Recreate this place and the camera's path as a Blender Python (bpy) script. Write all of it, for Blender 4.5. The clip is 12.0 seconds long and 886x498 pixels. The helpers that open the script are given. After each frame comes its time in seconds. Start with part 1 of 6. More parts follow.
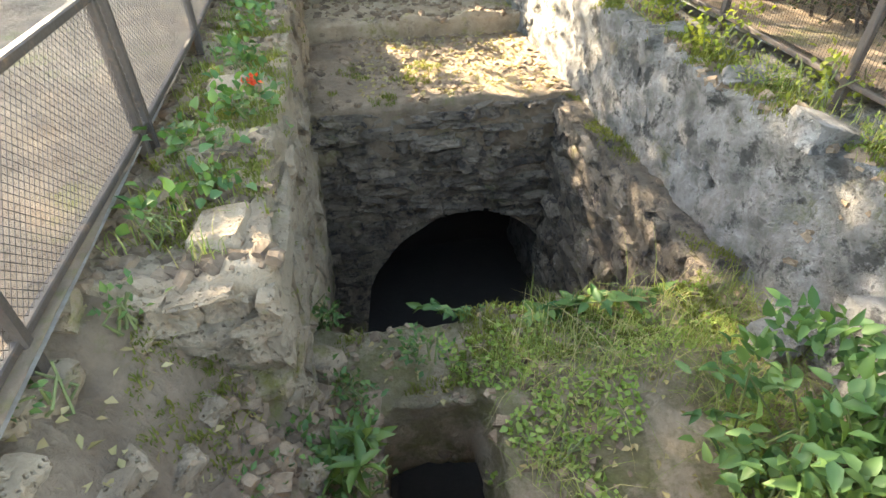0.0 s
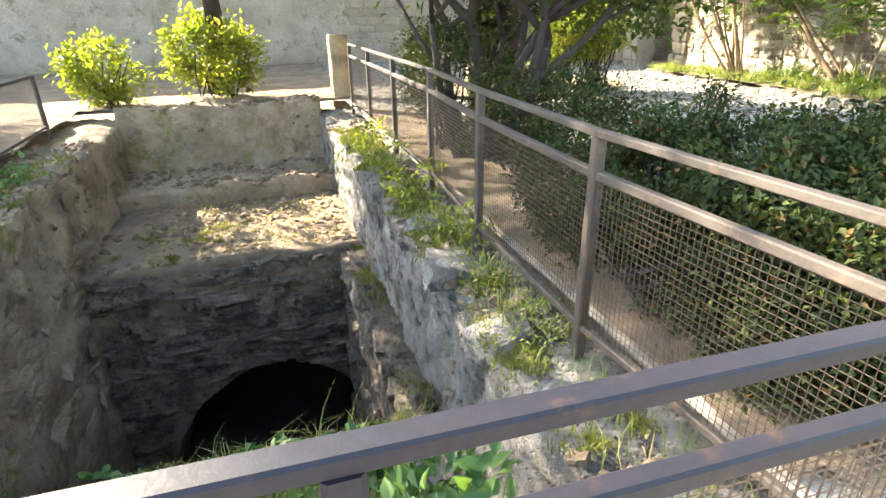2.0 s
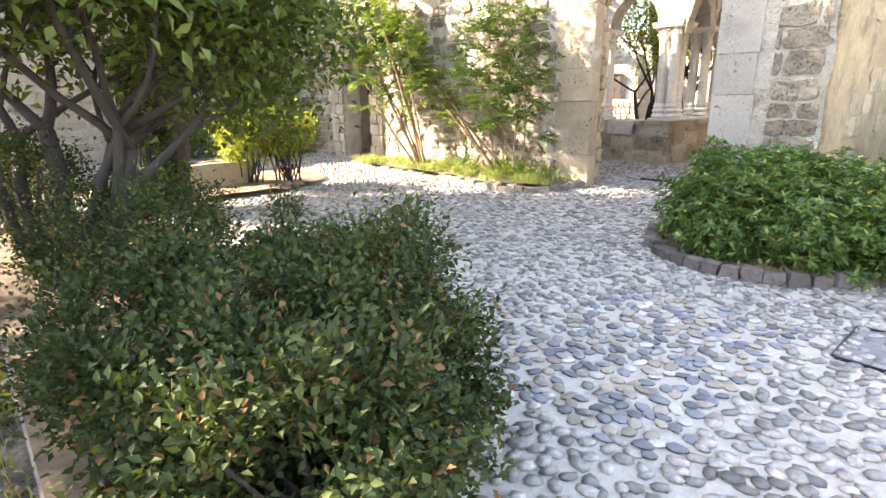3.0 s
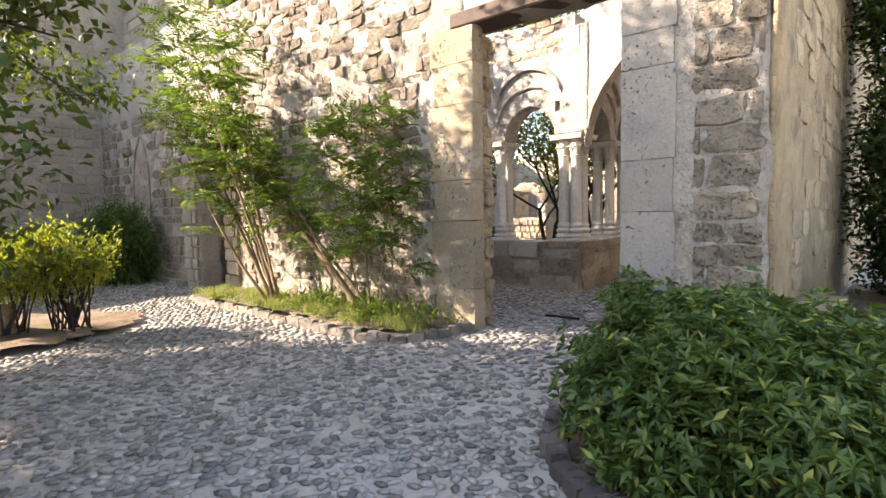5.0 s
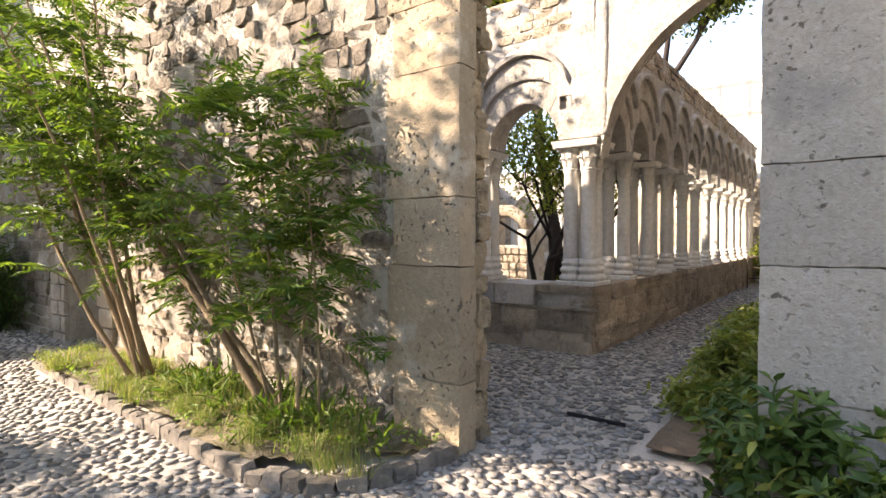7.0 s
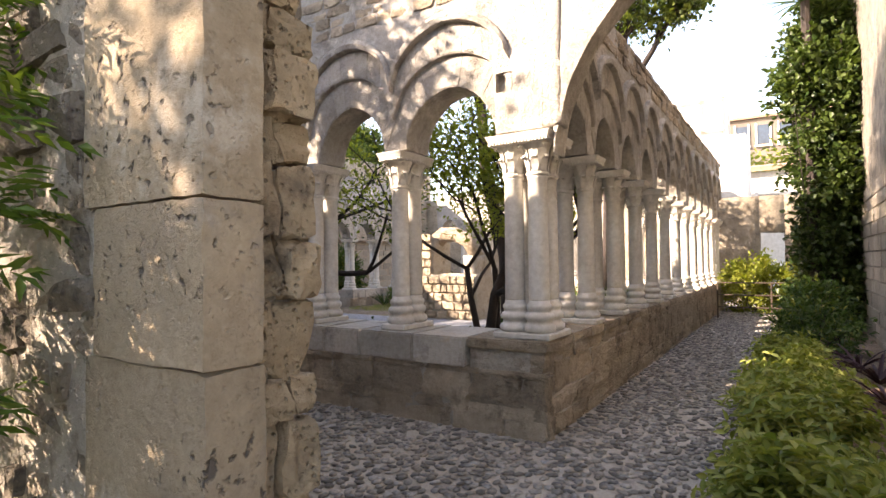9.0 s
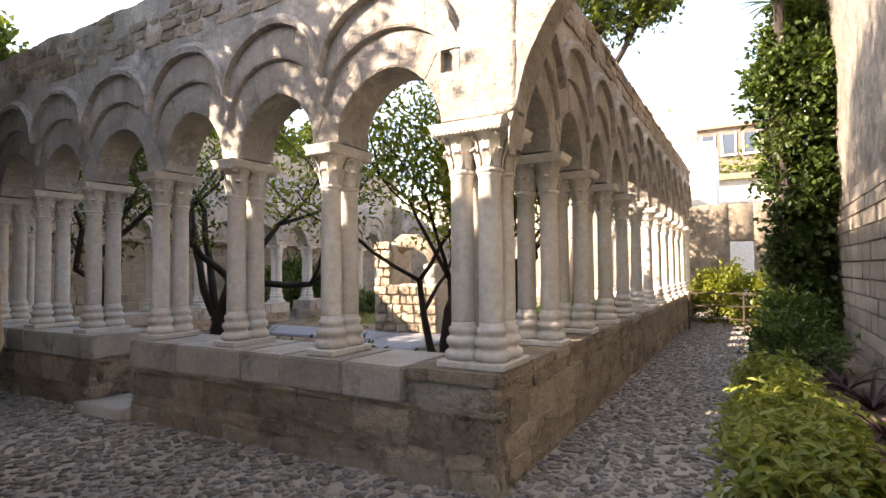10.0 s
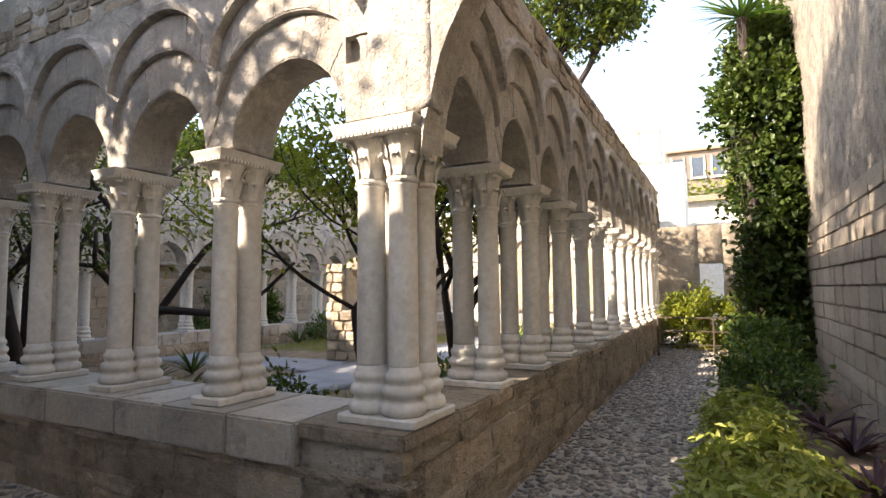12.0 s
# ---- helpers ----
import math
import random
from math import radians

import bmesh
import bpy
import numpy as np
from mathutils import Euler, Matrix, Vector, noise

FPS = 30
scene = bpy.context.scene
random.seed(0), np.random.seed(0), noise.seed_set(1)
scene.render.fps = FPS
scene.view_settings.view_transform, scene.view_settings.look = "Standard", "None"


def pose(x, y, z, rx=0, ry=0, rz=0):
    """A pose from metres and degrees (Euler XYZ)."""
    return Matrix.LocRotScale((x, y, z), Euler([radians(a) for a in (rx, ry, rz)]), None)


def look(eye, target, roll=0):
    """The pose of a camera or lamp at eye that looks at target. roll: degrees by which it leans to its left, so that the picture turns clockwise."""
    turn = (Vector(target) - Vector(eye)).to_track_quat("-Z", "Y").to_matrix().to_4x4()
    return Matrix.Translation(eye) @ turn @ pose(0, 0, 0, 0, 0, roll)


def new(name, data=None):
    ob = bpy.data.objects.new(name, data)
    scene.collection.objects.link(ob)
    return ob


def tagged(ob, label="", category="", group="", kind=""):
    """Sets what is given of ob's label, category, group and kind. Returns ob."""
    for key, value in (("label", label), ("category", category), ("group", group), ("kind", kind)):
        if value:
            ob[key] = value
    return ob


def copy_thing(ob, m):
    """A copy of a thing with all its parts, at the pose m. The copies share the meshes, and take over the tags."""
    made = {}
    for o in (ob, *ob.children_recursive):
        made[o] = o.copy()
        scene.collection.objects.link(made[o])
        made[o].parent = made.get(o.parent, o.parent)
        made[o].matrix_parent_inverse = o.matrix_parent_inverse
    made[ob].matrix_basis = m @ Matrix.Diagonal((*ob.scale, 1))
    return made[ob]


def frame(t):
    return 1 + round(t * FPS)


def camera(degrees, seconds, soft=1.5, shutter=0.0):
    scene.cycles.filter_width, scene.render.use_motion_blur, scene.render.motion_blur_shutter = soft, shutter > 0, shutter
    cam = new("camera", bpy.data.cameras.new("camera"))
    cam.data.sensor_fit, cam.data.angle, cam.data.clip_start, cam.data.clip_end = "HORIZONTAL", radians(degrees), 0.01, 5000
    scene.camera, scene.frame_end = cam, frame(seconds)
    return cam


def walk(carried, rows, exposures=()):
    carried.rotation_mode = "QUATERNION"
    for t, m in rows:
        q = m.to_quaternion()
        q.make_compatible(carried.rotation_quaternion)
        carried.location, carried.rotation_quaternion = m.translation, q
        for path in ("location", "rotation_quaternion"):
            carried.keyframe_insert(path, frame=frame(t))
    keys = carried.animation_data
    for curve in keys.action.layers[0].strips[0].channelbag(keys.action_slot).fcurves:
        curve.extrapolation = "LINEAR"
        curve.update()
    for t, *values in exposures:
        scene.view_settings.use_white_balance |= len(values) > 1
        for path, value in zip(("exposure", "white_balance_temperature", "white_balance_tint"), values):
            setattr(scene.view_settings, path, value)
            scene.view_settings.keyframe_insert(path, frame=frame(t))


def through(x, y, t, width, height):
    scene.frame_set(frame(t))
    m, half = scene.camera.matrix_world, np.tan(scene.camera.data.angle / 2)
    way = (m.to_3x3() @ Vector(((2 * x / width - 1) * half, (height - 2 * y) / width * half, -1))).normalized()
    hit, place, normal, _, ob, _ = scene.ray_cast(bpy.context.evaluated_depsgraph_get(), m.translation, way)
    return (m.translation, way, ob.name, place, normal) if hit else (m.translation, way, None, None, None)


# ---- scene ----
cam = camera(78.4, 12.0)
PATH = [
    (0, (0.088, 0.164, 1.226), (0.396, 1.691, -0.028), 0.2),
    (0.5, (0.316, 0.027, 1.237), (0.618, 1.566, -0.004), -0.1),
    (1, (0.6, -0.104, 1.251), (0.904, 1.481, 0.068), -0.3),
    (1.5, (1.021, -0.15, 1.268), (1.356, 1.523, 0.224), -0.3),
    (2, (1.593, -0.352, 1.3), (2.161, 1.391, 0.498), -0.7),
    (2.3, (1.768, -0.503, 1.347), (2.634, 1.166, 0.665), -0.3),
    (2.5, (2.155, -0.669, 1.452), (3.141, 0.952, 0.82), -0.7),
    (3, (2.839, -0.557, 1.396), (4.122, 0.882, 0.867), -0.6),
    (3.5, (3.369, -0.422, 1.393), (4.801, 0.913, 0.987), -0.5),
    (3.7, (3.538, -0.35, 1.407), (4.998, 0.973, 1.058), -0.4),
    (5.3, (5.196, 0.53, 1.397), (6.724, 1.817, 1.305), -0.4),
    (5.5, (5.365, 0.688, 1.436), (6.916, 1.948, 1.344), -0.2),
    (6, (5.862, 1.081, 1.448), (7.452, 2.291, 1.361), -0.2),
    (6.5, (6.343, 1.511, 1.485), (7.936, 2.718, 1.431), -0.1),
    (6.7, (6.522, 1.691, 1.508), (8.116, 2.9, 1.463), 0.0),
    (8.3, (8.023, 2.463, 1.587), (9.673, 3.593, 1.588), -0.2),
    (8.5, (8.22, 2.532, 1.58), (9.883, 3.643, 1.589), -0.3),
    (9, (8.727, 2.635, 1.63), (10.41, 3.714, 1.678), -0.6),
    (9.5, (9.19, 2.782, 1.646), (10.898, 3.821, 1.709), -0.5),
    (10, (9.559, 2.833, 1.677), (11.294, 3.824, 1.75), -0.5),
    (10.5, (9.951, 2.81, 1.723), (11.701, 3.772, 1.825), -0.7),
    (11, (10.154, 2.86, 1.719), (11.915, 3.8, 1.838), -0.5),
    (11.5, (10.275, 2.884, 1.728), (12.044, 3.806, 1.863), -0.4),
    (12, (10.374, 2.795, 1.729), (12.146, 3.71, 1.88), -0.6),
]
walk(cam, [(t, look(eye, target, roll)) for t, eye, target, roll in PATH],
     [(0.0, 3.95, 8500, 8), (1.5, 3.55, 8000, 8), (2.0, 3.5, 7700, 8), (2.5, 3.6, 7700, 11), (3.1, 3.6, 8000, 19), (3.7, 3.05, 8100, 21), (5.5, 2.5, 7700, 19),
      (6.7, 2.4, 7700, 18), (8.5, 2.7, 8300, 22), (9.5, 2.7, 8300, 22), (12.0, 2.5, 7900, 17)])

# ---- light ----
SUN_DIR = Vector((0.70, -0.80, -0.62)).normalized()
world = bpy.data.worlds.new("world")
scene.world = world
world.use_nodes = True
_wn = world.node_tree.nodes
_sky = _wn.new("ShaderNodeTexSky")
_sky.sky_type = 'NISHITA'
_sky.sun_disc = False
_sky.sun_elevation = math.asin(-SUN_DIR.z)
_sky.sun_rotation = math.atan2(-SUN_DIR.x, -SUN_DIR.y)
_sky.air_density, _sky.dust_density, _sky.ozone_density = 1.0, 0.8, 1.2
world.node_tree.links.new(_sky.outputs[0], _wn["Background"].inputs[0])
_wn["Background"].inputs[1].default_value = 0.15
_sd = bpy.data.lights.new("sun", 'SUN')
_sd.energy, _sd.angle, _sd.color = 3.9, radians(0.6), (1.0, 0.95, 0.88)
sun = new("sun", _sd)
sun.matrix_world = look((0, 0, 30), Vector((0, 0, 30)) + SUN_DIR)

# ---- materials ----


def nt(name):
    m = bpy.data.materials.new(name)
    m.use_nodes = True
    return m, m.node_tree.nodes, m.node_tree.links, m.node_tree.nodes["Principled BSDF"]


def noise_node(n, l, pos, scale, detail=5.0, rough=0.6):
    k = n.new("ShaderNodeTexNoise")
    k.inputs["Scale"].default_value, k.inputs["Detail"].default_value = scale, detail
    k.inputs["Roughness"].default_value = rough
    l.new(pos, k.inputs["Vector"])
    return k.outputs["Fac"]


def ramp(n, l, fac, a, b):
    k = n.new("ShaderNodeMapRange")
    k.inputs[1].default_value, k.inputs[2].default_value = a, b
    l.new(fac, k.inputs[0])
    return k.outputs[0]


def mixc(n, l, fac, a, b, blend='MIX'):
    k = n.new("ShaderNodeMix")
    k.data_type, k.blend_type = 'RGBA', blend
    for sock, v in ((k.inputs[0], fac), (k.inputs[6], a), (k.inputs[7], b)):
        if isinstance(v, (int, float)):
            sock.default_value = v
        elif isinstance(v, tuple):
            sock.default_value = (*v, 1)
        else:
            l.new(v, sock)
    return k.outputs[2]


def surface(name, c1, c2, big=1.2, fine=25.0, rough=0.9, bump=0.4, stain=None, stain_at=(0.56, 0.7), vary=0.25,
            pits=0.0, dist=0.02, stain_scale=2.6, metal=0.0, island=False, moss=None, moss_at=(0.55, 0.65), holes=0.0):
    """A weathered surface: two tones, fine grain, stains, pits and a different tone for every piece."""
    m, n, l, b = nt(name)
    pos = n.new("ShaderNodeNewGeometry").outputs["Position"]
    col = mixc(n, l, ramp(n, l, noise_node(n, l, pos, big), 0.32, 0.68), c1, c2)
    f = noise_node(n, l, pos, fine, 8.0, 0.7)
    col = mixc(n, l, ramp(n, l, f, 0.3, 0.75), mixc(n, l, 1.0, col, (0.68, 0.66, 0.62), 'MULTIPLY'), col)
    if stain:
        col = mixc(n, l, ramp(n, l, noise_node(n, l, pos, stain_scale, 9.0, 0.72), *stain_at), col, stain)
    if moss:
        col = mixc(n, l, ramp(n, l, noise_node(n, l, pos, 1.7, 8.0, 0.75), *moss_at), col, moss)
    if vary:
        if island:
            r = n.new("ShaderNodeNewGeometry").outputs["Random Per Island"]
        else:
            r = n.new("ShaderNodeObjectInfo").outputs["Random"]
        k = n.new("ShaderNodeMapRange")
        k.inputs[3].default_value, k.inputs[4].default_value = 1 - vary, 1 + vary * 0.6
        l.new(r, k.inputs[0])
        hs = n.new("ShaderNodeHueSaturation")
        l.new(k.outputs[0], hs.inputs["Value"])
        l.new(col, hs.inputs["Color"])
        col = hs.outputs[0]
    l.new(col, b.inputs["Base Color"])
    b.inputs["Roughness"].default_value, b.inputs["Metallic"].default_value = rough, metal
    h = f
    if pits:
        v = n.new("ShaderNodeTexVoronoi")
        v.inputs["Scale"].default_value = 38.0
        l.new(pos, v.inputs["Vector"])
        mm = n.new("ShaderNodeMath")
        mm.operation = 'MULTIPLY_ADD'
        mm.inputs[1].default_value = pits
        l.new(ramp(n, l, v.outputs["Distance"], 0.05, 0.3), mm.inputs[0])
        l.new(f, mm.inputs[2])
        h = mm.outputs[0]
    if holes:
        hn = ramp(n, l, noise_node(n, l, pos, 26.0, 3.0, 0.5), 0.60, 0.68)
        big_h = ramp(n, l, noise_node(n, l, pos, 3.0, 2.0, 0.5), 0.42, 0.6)
        mk = n.new("ShaderNodeMath")
        mk.operation = 'MULTIPLY'
        l.new(hn, mk.inputs[0])
        l.new(big_h, mk.inputs[1])
        sb = n.new("ShaderNodeMath")
        sb.operation = 'MULTIPLY_ADD'
        sb.inputs[1].default_value = -holes
        l.new(mk.outputs[0], sb.inputs[0])
        l.new(h, sb.inputs[2])
        h = sb.outputs[0]
        l.new(mixc(n, l, mk.outputs[0], col, (0.10, 0.08, 0.06)), b.inputs["Base Color"])
    bp = n.new("ShaderNodeBump")
    bp.inputs["Strength"].default_value, bp.inputs["Distance"].default_value = bump, dist
    l.new(h, bp.inputs["Height"])
    l.new(bp.outputs[0], b.inputs["Normal"])
    return m


def leafy(name, c1, c2, rough=0.45, through=0.3, dry=None, dry_at=0.9):
    m, n, l, b = nt(name)
    r = n.new("ShaderNodeNewGeometry").outputs["Random Per Island"]
    pos = n.new("ShaderNodeNewGeometry").outputs["Position"]
    col = mixc(n, l, r, c1, c2)
    col = mixc(n, l, ramp(n, l, noise_node(n, l, pos, 3.0), 0.35, 0.7), col, mixc(n, l, 1.0, col, (0.6, 0.7, 0.55), 'MULTIPLY'))
    if dry:
        wh = n.new("ShaderNodeTexWhiteNoise")
        wh.noise_dimensions = '1D'
        l.new(r, wh.inputs["W"])
        col = mixc(n, l, ramp(n, l, wh.outputs["Value"], dry_at, dry_at + 0.02), col, dry)
    l.new(col, b.inputs["Base Color"])
    b.inputs["Roughness"].default_value = rough
    b.inputs["Specular IOR Level"].default_value = 0.28
    t = n.new("ShaderNodeBsdfTranslucent")
    l.new(mixc(n, l, 1.0, col, (1.25, 1.35, 0.6), 'MULTIPLY'), t.inputs[0])
    mx = n.new("ShaderNodeMixShader")
    mx.inputs[0].default_value = through
    l.new(b.outputs[0], mx.inputs[1])
    l.new(t.outputs[0], mx.inputs[2])
    l.new(mx.outputs[0], n["Material Output"].inputs[0])
    return m


M_MORTAR = surface("cobble mortar", (0.52, 0.47, 0.405), (0.38, 0.335, 0.285), 0.8, 40, bump=0.5, stain=(0.17, 0.145, 0.12))
M_PEBBLE = [surface("pebble grey", (0.20, 0.20, 0.21), (0.13, 0.13, 0.145), 6, 60, 0.6, 0.15, vary=0.4),
            surface("pebble tan", (0.36, 0.30, 0.23), (0.26, 0.22, 0.17), 6, 60, 0.65, 0.15, vary=0.35),
            surface("pebble pale", (0.50, 0.47, 0.42), (0.40, 0.38, 0.35), 6, 60, 0.6, 0.15, vary=0.3)]
M_PEBBLE_STUFF = surface("pebbles", (0.18, 0.175, 0.175), (0.42, 0.375, 0.32), 30, 70, 0.6, 0.15, vary=0.6, island=True)
M_RUBBLE = surface("rubble limestone", (0.40, 0.33, 0.25), (0.26, 0.21, 0.155), 2.5, 16, 0.95, 1.0, stain=(0.09, 0.07, 0.055), stain_at=(0.53, 0.64), pits=1.2, vary=0.35, dist=0.05)
M_LIME = surface("lime mortar", (0.55, 0.50, 0.43), (0.40, 0.35, 0.285), 1.6, 16, 0.95, 1.0, stain=(0.20, 0.155, 0.11), stain_at=(0.54, 0.66), pits=0.8, vary=0, dist=0.05)
M_ASHLAR = surface("calcarenite ashlar", (0.48, 0.375, 0.25), (0.35, 0.27, 0.18), 2.4, 30, 0.92, 0.8, stain=(0.24, 0.20, 0.16), stain_at=(0.56, 0.72), pits=0.25, vary=0.18, moss=(0.50, 0.44, 0.35), moss_at=(0.55, 0.7), holes=2.0)
M_GREYPIER = surface("grey ashlar", (0.38, 0.34, 0.29), (0.30, 0.28, 0.25), 1.6, 34, 0.92, 0.5, stain=(0.2, 0.18, 0.16), stain_at=(0.56, 0.72), pits=0.3, vary=0.12, holes=2.0)
M_PIERSTONE = surface("dark pitted stone", (0.33, 0.28, 0.21), (0.22, 0.185, 0.14), 3, 14, 0.95, 1.0, stain=(0.10, 0.08, 0.06), stain_at=(0.52, 0.66), pits=1.2, vary=0.25, dist=0.04, holes=2.5)
M_ARCADE = surface("arcade stone", (0.54, 0.50, 0.445), (0.39, 0.36, 0.32), 1.9, 24, 0.92, 0.9, stain=(0.21, 0.19, 0.165), stain_at=(0.51, 0.66), pits=0.5, vary=0, stain_scale=2.6, moss=(0.66, 0.60, 0.52), moss_at=(0.52, 0.66), dist=0.03)
M_VOUSSOIR = surface("arch stone", (0.54, 0.50, 0.445), (0.41, 0.38, 0.335), 2.3, 24, 0.92, 0.9, stain=(0.22, 0.20, 0.17), stain_at=(0.52, 0.68), pits=0.5, vary=0.16, stain_scale=3.2, dist=0.03)
M_MARBLE = surface("column marble", (0.76, 0.73, 0.67), (0.64, 0.60, 0.54), 2.2, 18, 0.6, 0.15, stain=(0.33, 0.28, 0.22), stain_at=(0.58, 0.8), vary=0.12)
M_PARAPET = surface("parapet stone", (0.60, 0.49, 0.365), (0.42, 0.34, 0.25), 2.8, 16, 0.95, 1.0, stain=(0.17, 0.13, 0.095), stain_at=(0.52, 0.68), pits=0.9, vary=0.34, dist=0.06, stain_scale=4.5)
M_SLAB = surface("parapet slab", (0.58, 0.53, 0.46), (0.40, 0.37, 0.33), 1.9, 26, 0.9, 0.6, stain=(0.19, 0.17, 0.15), stain_at=(0.53, 0.66), pits=0.5, vary=0.26, moss=(0.45, 0.36, 0.26), moss_at=(0.57, 0.66))
M_BRICKWALL = surface("tuff blocks", (0.45, 0.39, 0.31), (0.33, 0.285, 0.23), 1.2, 20, 0.95, 0.8, stain=(0.19, 0.165, 0.14), pits=0.6, vary=0.18)
M_TANPLASTER = surface("worn pale plaster", (0.40, 0.355, 0.29), (0.29, 0.255, 0.21), 1.1, 12, 0.95, 1.0, stain=(0.17, 0.145, 0.12), stain_at=(0.47, 0.60), pits=0.8, vary=0, dist=0.08, stain_scale=5)
M_REVEAL = surface("ochre reveal stone", (0.62, 0.48, 0.31), (0.46, 0.35, 0.225), 4, 14, 0.95, 1.0, stain=(0.20, 0.15, 0.10), stain_at=(0.54, 0.66), pits=0.8, vary=0.2, dist=0.05)
M_PLASTER = surface("ochre plaster", (0.52, 0.39, 0.23), (0.37, 0.275, 0.165), 1.9, 16, 0.95, 0.9, stain=(0.20, 0.15, 0.09), stain_at=(0.50, 0.66), pits=0.5, vary=0, dist=0.05)
M_PITSTONE = surface("damp pit stone", (0.33, 0.26, 0.19), (0.17, 0.13, 0.095), 5.0, 18, 0.9, 1.2, stain=(0.055, 0.042, 0.034), stain_at=(0.52, 0.60), pits=1.2, vary=0.5, stain_scale=7.0, dist=0.06, moss=(0.12, 0.115, 0.03), moss_at=(0.58, 0.7))
M_PITWALL = surface("pit plaster", (0.46, 0.36, 0.25), (0.27, 0.195, 0.125), 2.6, 11, 0.95, 1.0, stain=(0.115, 0.085, 0.062), stain_at=(0.54, 0.66), pits=0.5, vary=0.2, dist=0.06, moss=(0.16, 0.145, 0.03), moss_at=(0.54, 0.64), stain_scale=3.6)
M_GREYPLASTER = surface("grey render", (0.40, 0.375, 0.345), (0.17, 0.155, 0.135), 4.5, 14, 0.95, 1.3, stain=(0.07, 0.064, 0.055), stain_at=(0.53, 0.60), pits=0.4, vary=0.1, dist=0.06, stain_scale=4.2, moss=(0.15, 0.14, 0.07), moss_at=(0.58, 0.68))
M_EARTH = surface("earth", (0.34, 0.25, 0.17), (0.18, 0.125, 0.08), 2.6, 20, 0.98, 1.0, stain=(0.11, 0.08, 0.055), stain_at=(0.57, 0.69), vary=0, dist=0.05, moss=(0.15, 0.14, 0.04), moss_at=(0.56, 0.68), stain_scale=5)
M_MOSS = surface("mossy earth", (0.16, 0.155, 0.05), (0.20, 0.155, 0.10), 4.5, 30, 0.98, 1.2, stain=(0.30, 0.235, 0.16), stain_at=(0.48, 0.6), vary=0, dist=0.04)
# Near-black: the deep shade of pit and cave is put into this colour.
M_PITSHADE = surface("near-black soil with pit shade in it", (0.03, 0.025, 0.02), (0.02, 0.017, 0.014), 2, 20, 0.9, 0.6, vary=0)
M_IRON = surface("rusty painted iron", (0.024, 0.021, 0.026), (0.015, 0.016, 0.023), 6, 60, 0.45, 0.12, stain=(0.06, 0.033, 0.022), stain_at=(0.58, 0.70), vary=0, stain_scale=9)
M_RUST = surface("rusted brown iron", (0.075, 0.057, 0.045), (0.045, 0.034, 0.028), 7, 60, 0.7, 0.3, stain=(0.14, 0.085, 0.05), stain_at=(0.56, 0.7), vary=0, stain_scale=11)
M_IRON.node_tree.nodes["Principled BSDF"].inputs["Specular IOR Level"].default_value = 0.22
M_MESHWIRE = surface("galvanised wire", (0.13, 0.095, 0.07), (0.08, 0.06, 0.048), 6, 60, 0.5, 0.1, vary=0, metal=0.5)
M_BARK = surface("bark", (0.055, 0.04, 0.033), (0.03, 0.022, 0.019), 5, 40, 0.95, 1.0, vary=0.1, dist=0.02)
M_STEM = surface("tan stem", (0.30, 0.21, 0.12), (0.20, 0.14, 0.08), 5, 50, 0.85, 0.4, vary=0.2)
M_GREENSTEM = surface("green stem", (0.14, 0.17, 0.05), (0.10, 0.12, 0.04), 5, 50, 0.7, 0.2, vary=0)
M_WOOD = surface("old lintel wood", (0.11, 0.07, 0.045), (0.06, 0.04, 0.03), 3, 30, 0.8, 0.5, vary=0)
M_BORDER = surface("dark border stone", (0.16, 0.13, 0.115), (0.10, 0.085, 0.075), 4, 25, 0.9, 0.8, stain=(0.25, 0.20, 0.16), vary=0.35, pits=0.4)
M_GRAVEL = surface("blue grey gravel", (0.34, 0.35, 0.37), (0.24, 0.25, 0.27), 3, 60, 0.85, 0.8, stain=(0.16, 0.16, 0.17), vary=0, pits=1.0)
M_PALESTONE = surface("rough bed stone", (0.30, 0.26, 0.21), (0.19, 0.165, 0.14), 4, 25, 0.9, 0.9, stain=(0.10, 0.09, 0.075), vary=0.3, pits=0.5)
M_LEAF_BOX = leafy("box leaves", (0.016, 0.030, 0.007), (0.060, 0.075, 0.016), 0.7, 0.2, (0.14, 0.075, 0.025), 0.93)
M_LEAF_PITTO = leafy("glossy dark leaves", (0.040, 0.085, 0.022), (0.12, 0.17, 0.04), 0.42, 0.3, (0.26, 0.26, 0.06), 0.93)
M_LEAF_SHRUB = leafy("feathery leaves", (0.055, 0.11, 0.022), (0.17, 0.22, 0.045), 0.5, 0.45)
M_LEAF_TREE = leafy("tree leaves", (0.042, 0.068, 0.015), (0.11, 0.13, 0.026), 0.5, 0.35)
M_LEAF_YELLOW = leafy("yellow green leaves", (0.18, 0.21, 0.04), (0.30, 0.29, 0.06), 0.5, 0.5)
M_LEAF_HEDGE = leafy("variegated leaves", (0.17, 0.22, 0.05), (0.38, 0.37, 0.11), 0.42, 0.4)
M_LEAF_IVY = leafy("ivy leaves", (0.025, 0.048, 0.012), (0.085, 0.115, 0.03), 0.4, 0.25)
M_LEAF_WEED = leafy("weed leaves", (0.045, 0.105, 0.035), (0.13, 0.20, 0.06), 0.5, 0.32)
M_GRASS = leafy("grass blades", (0.15, 0.20, 0.05), (0.30, 0.31, 0.11), 0.6, 0.4, (0.34, 0.28, 0.15), 0.8)
M_MOSSBLADE = leafy("moss tips", (0.10, 0.11, 0.02), (0.19, 0.18, 0.04), 0.8, 0.3)
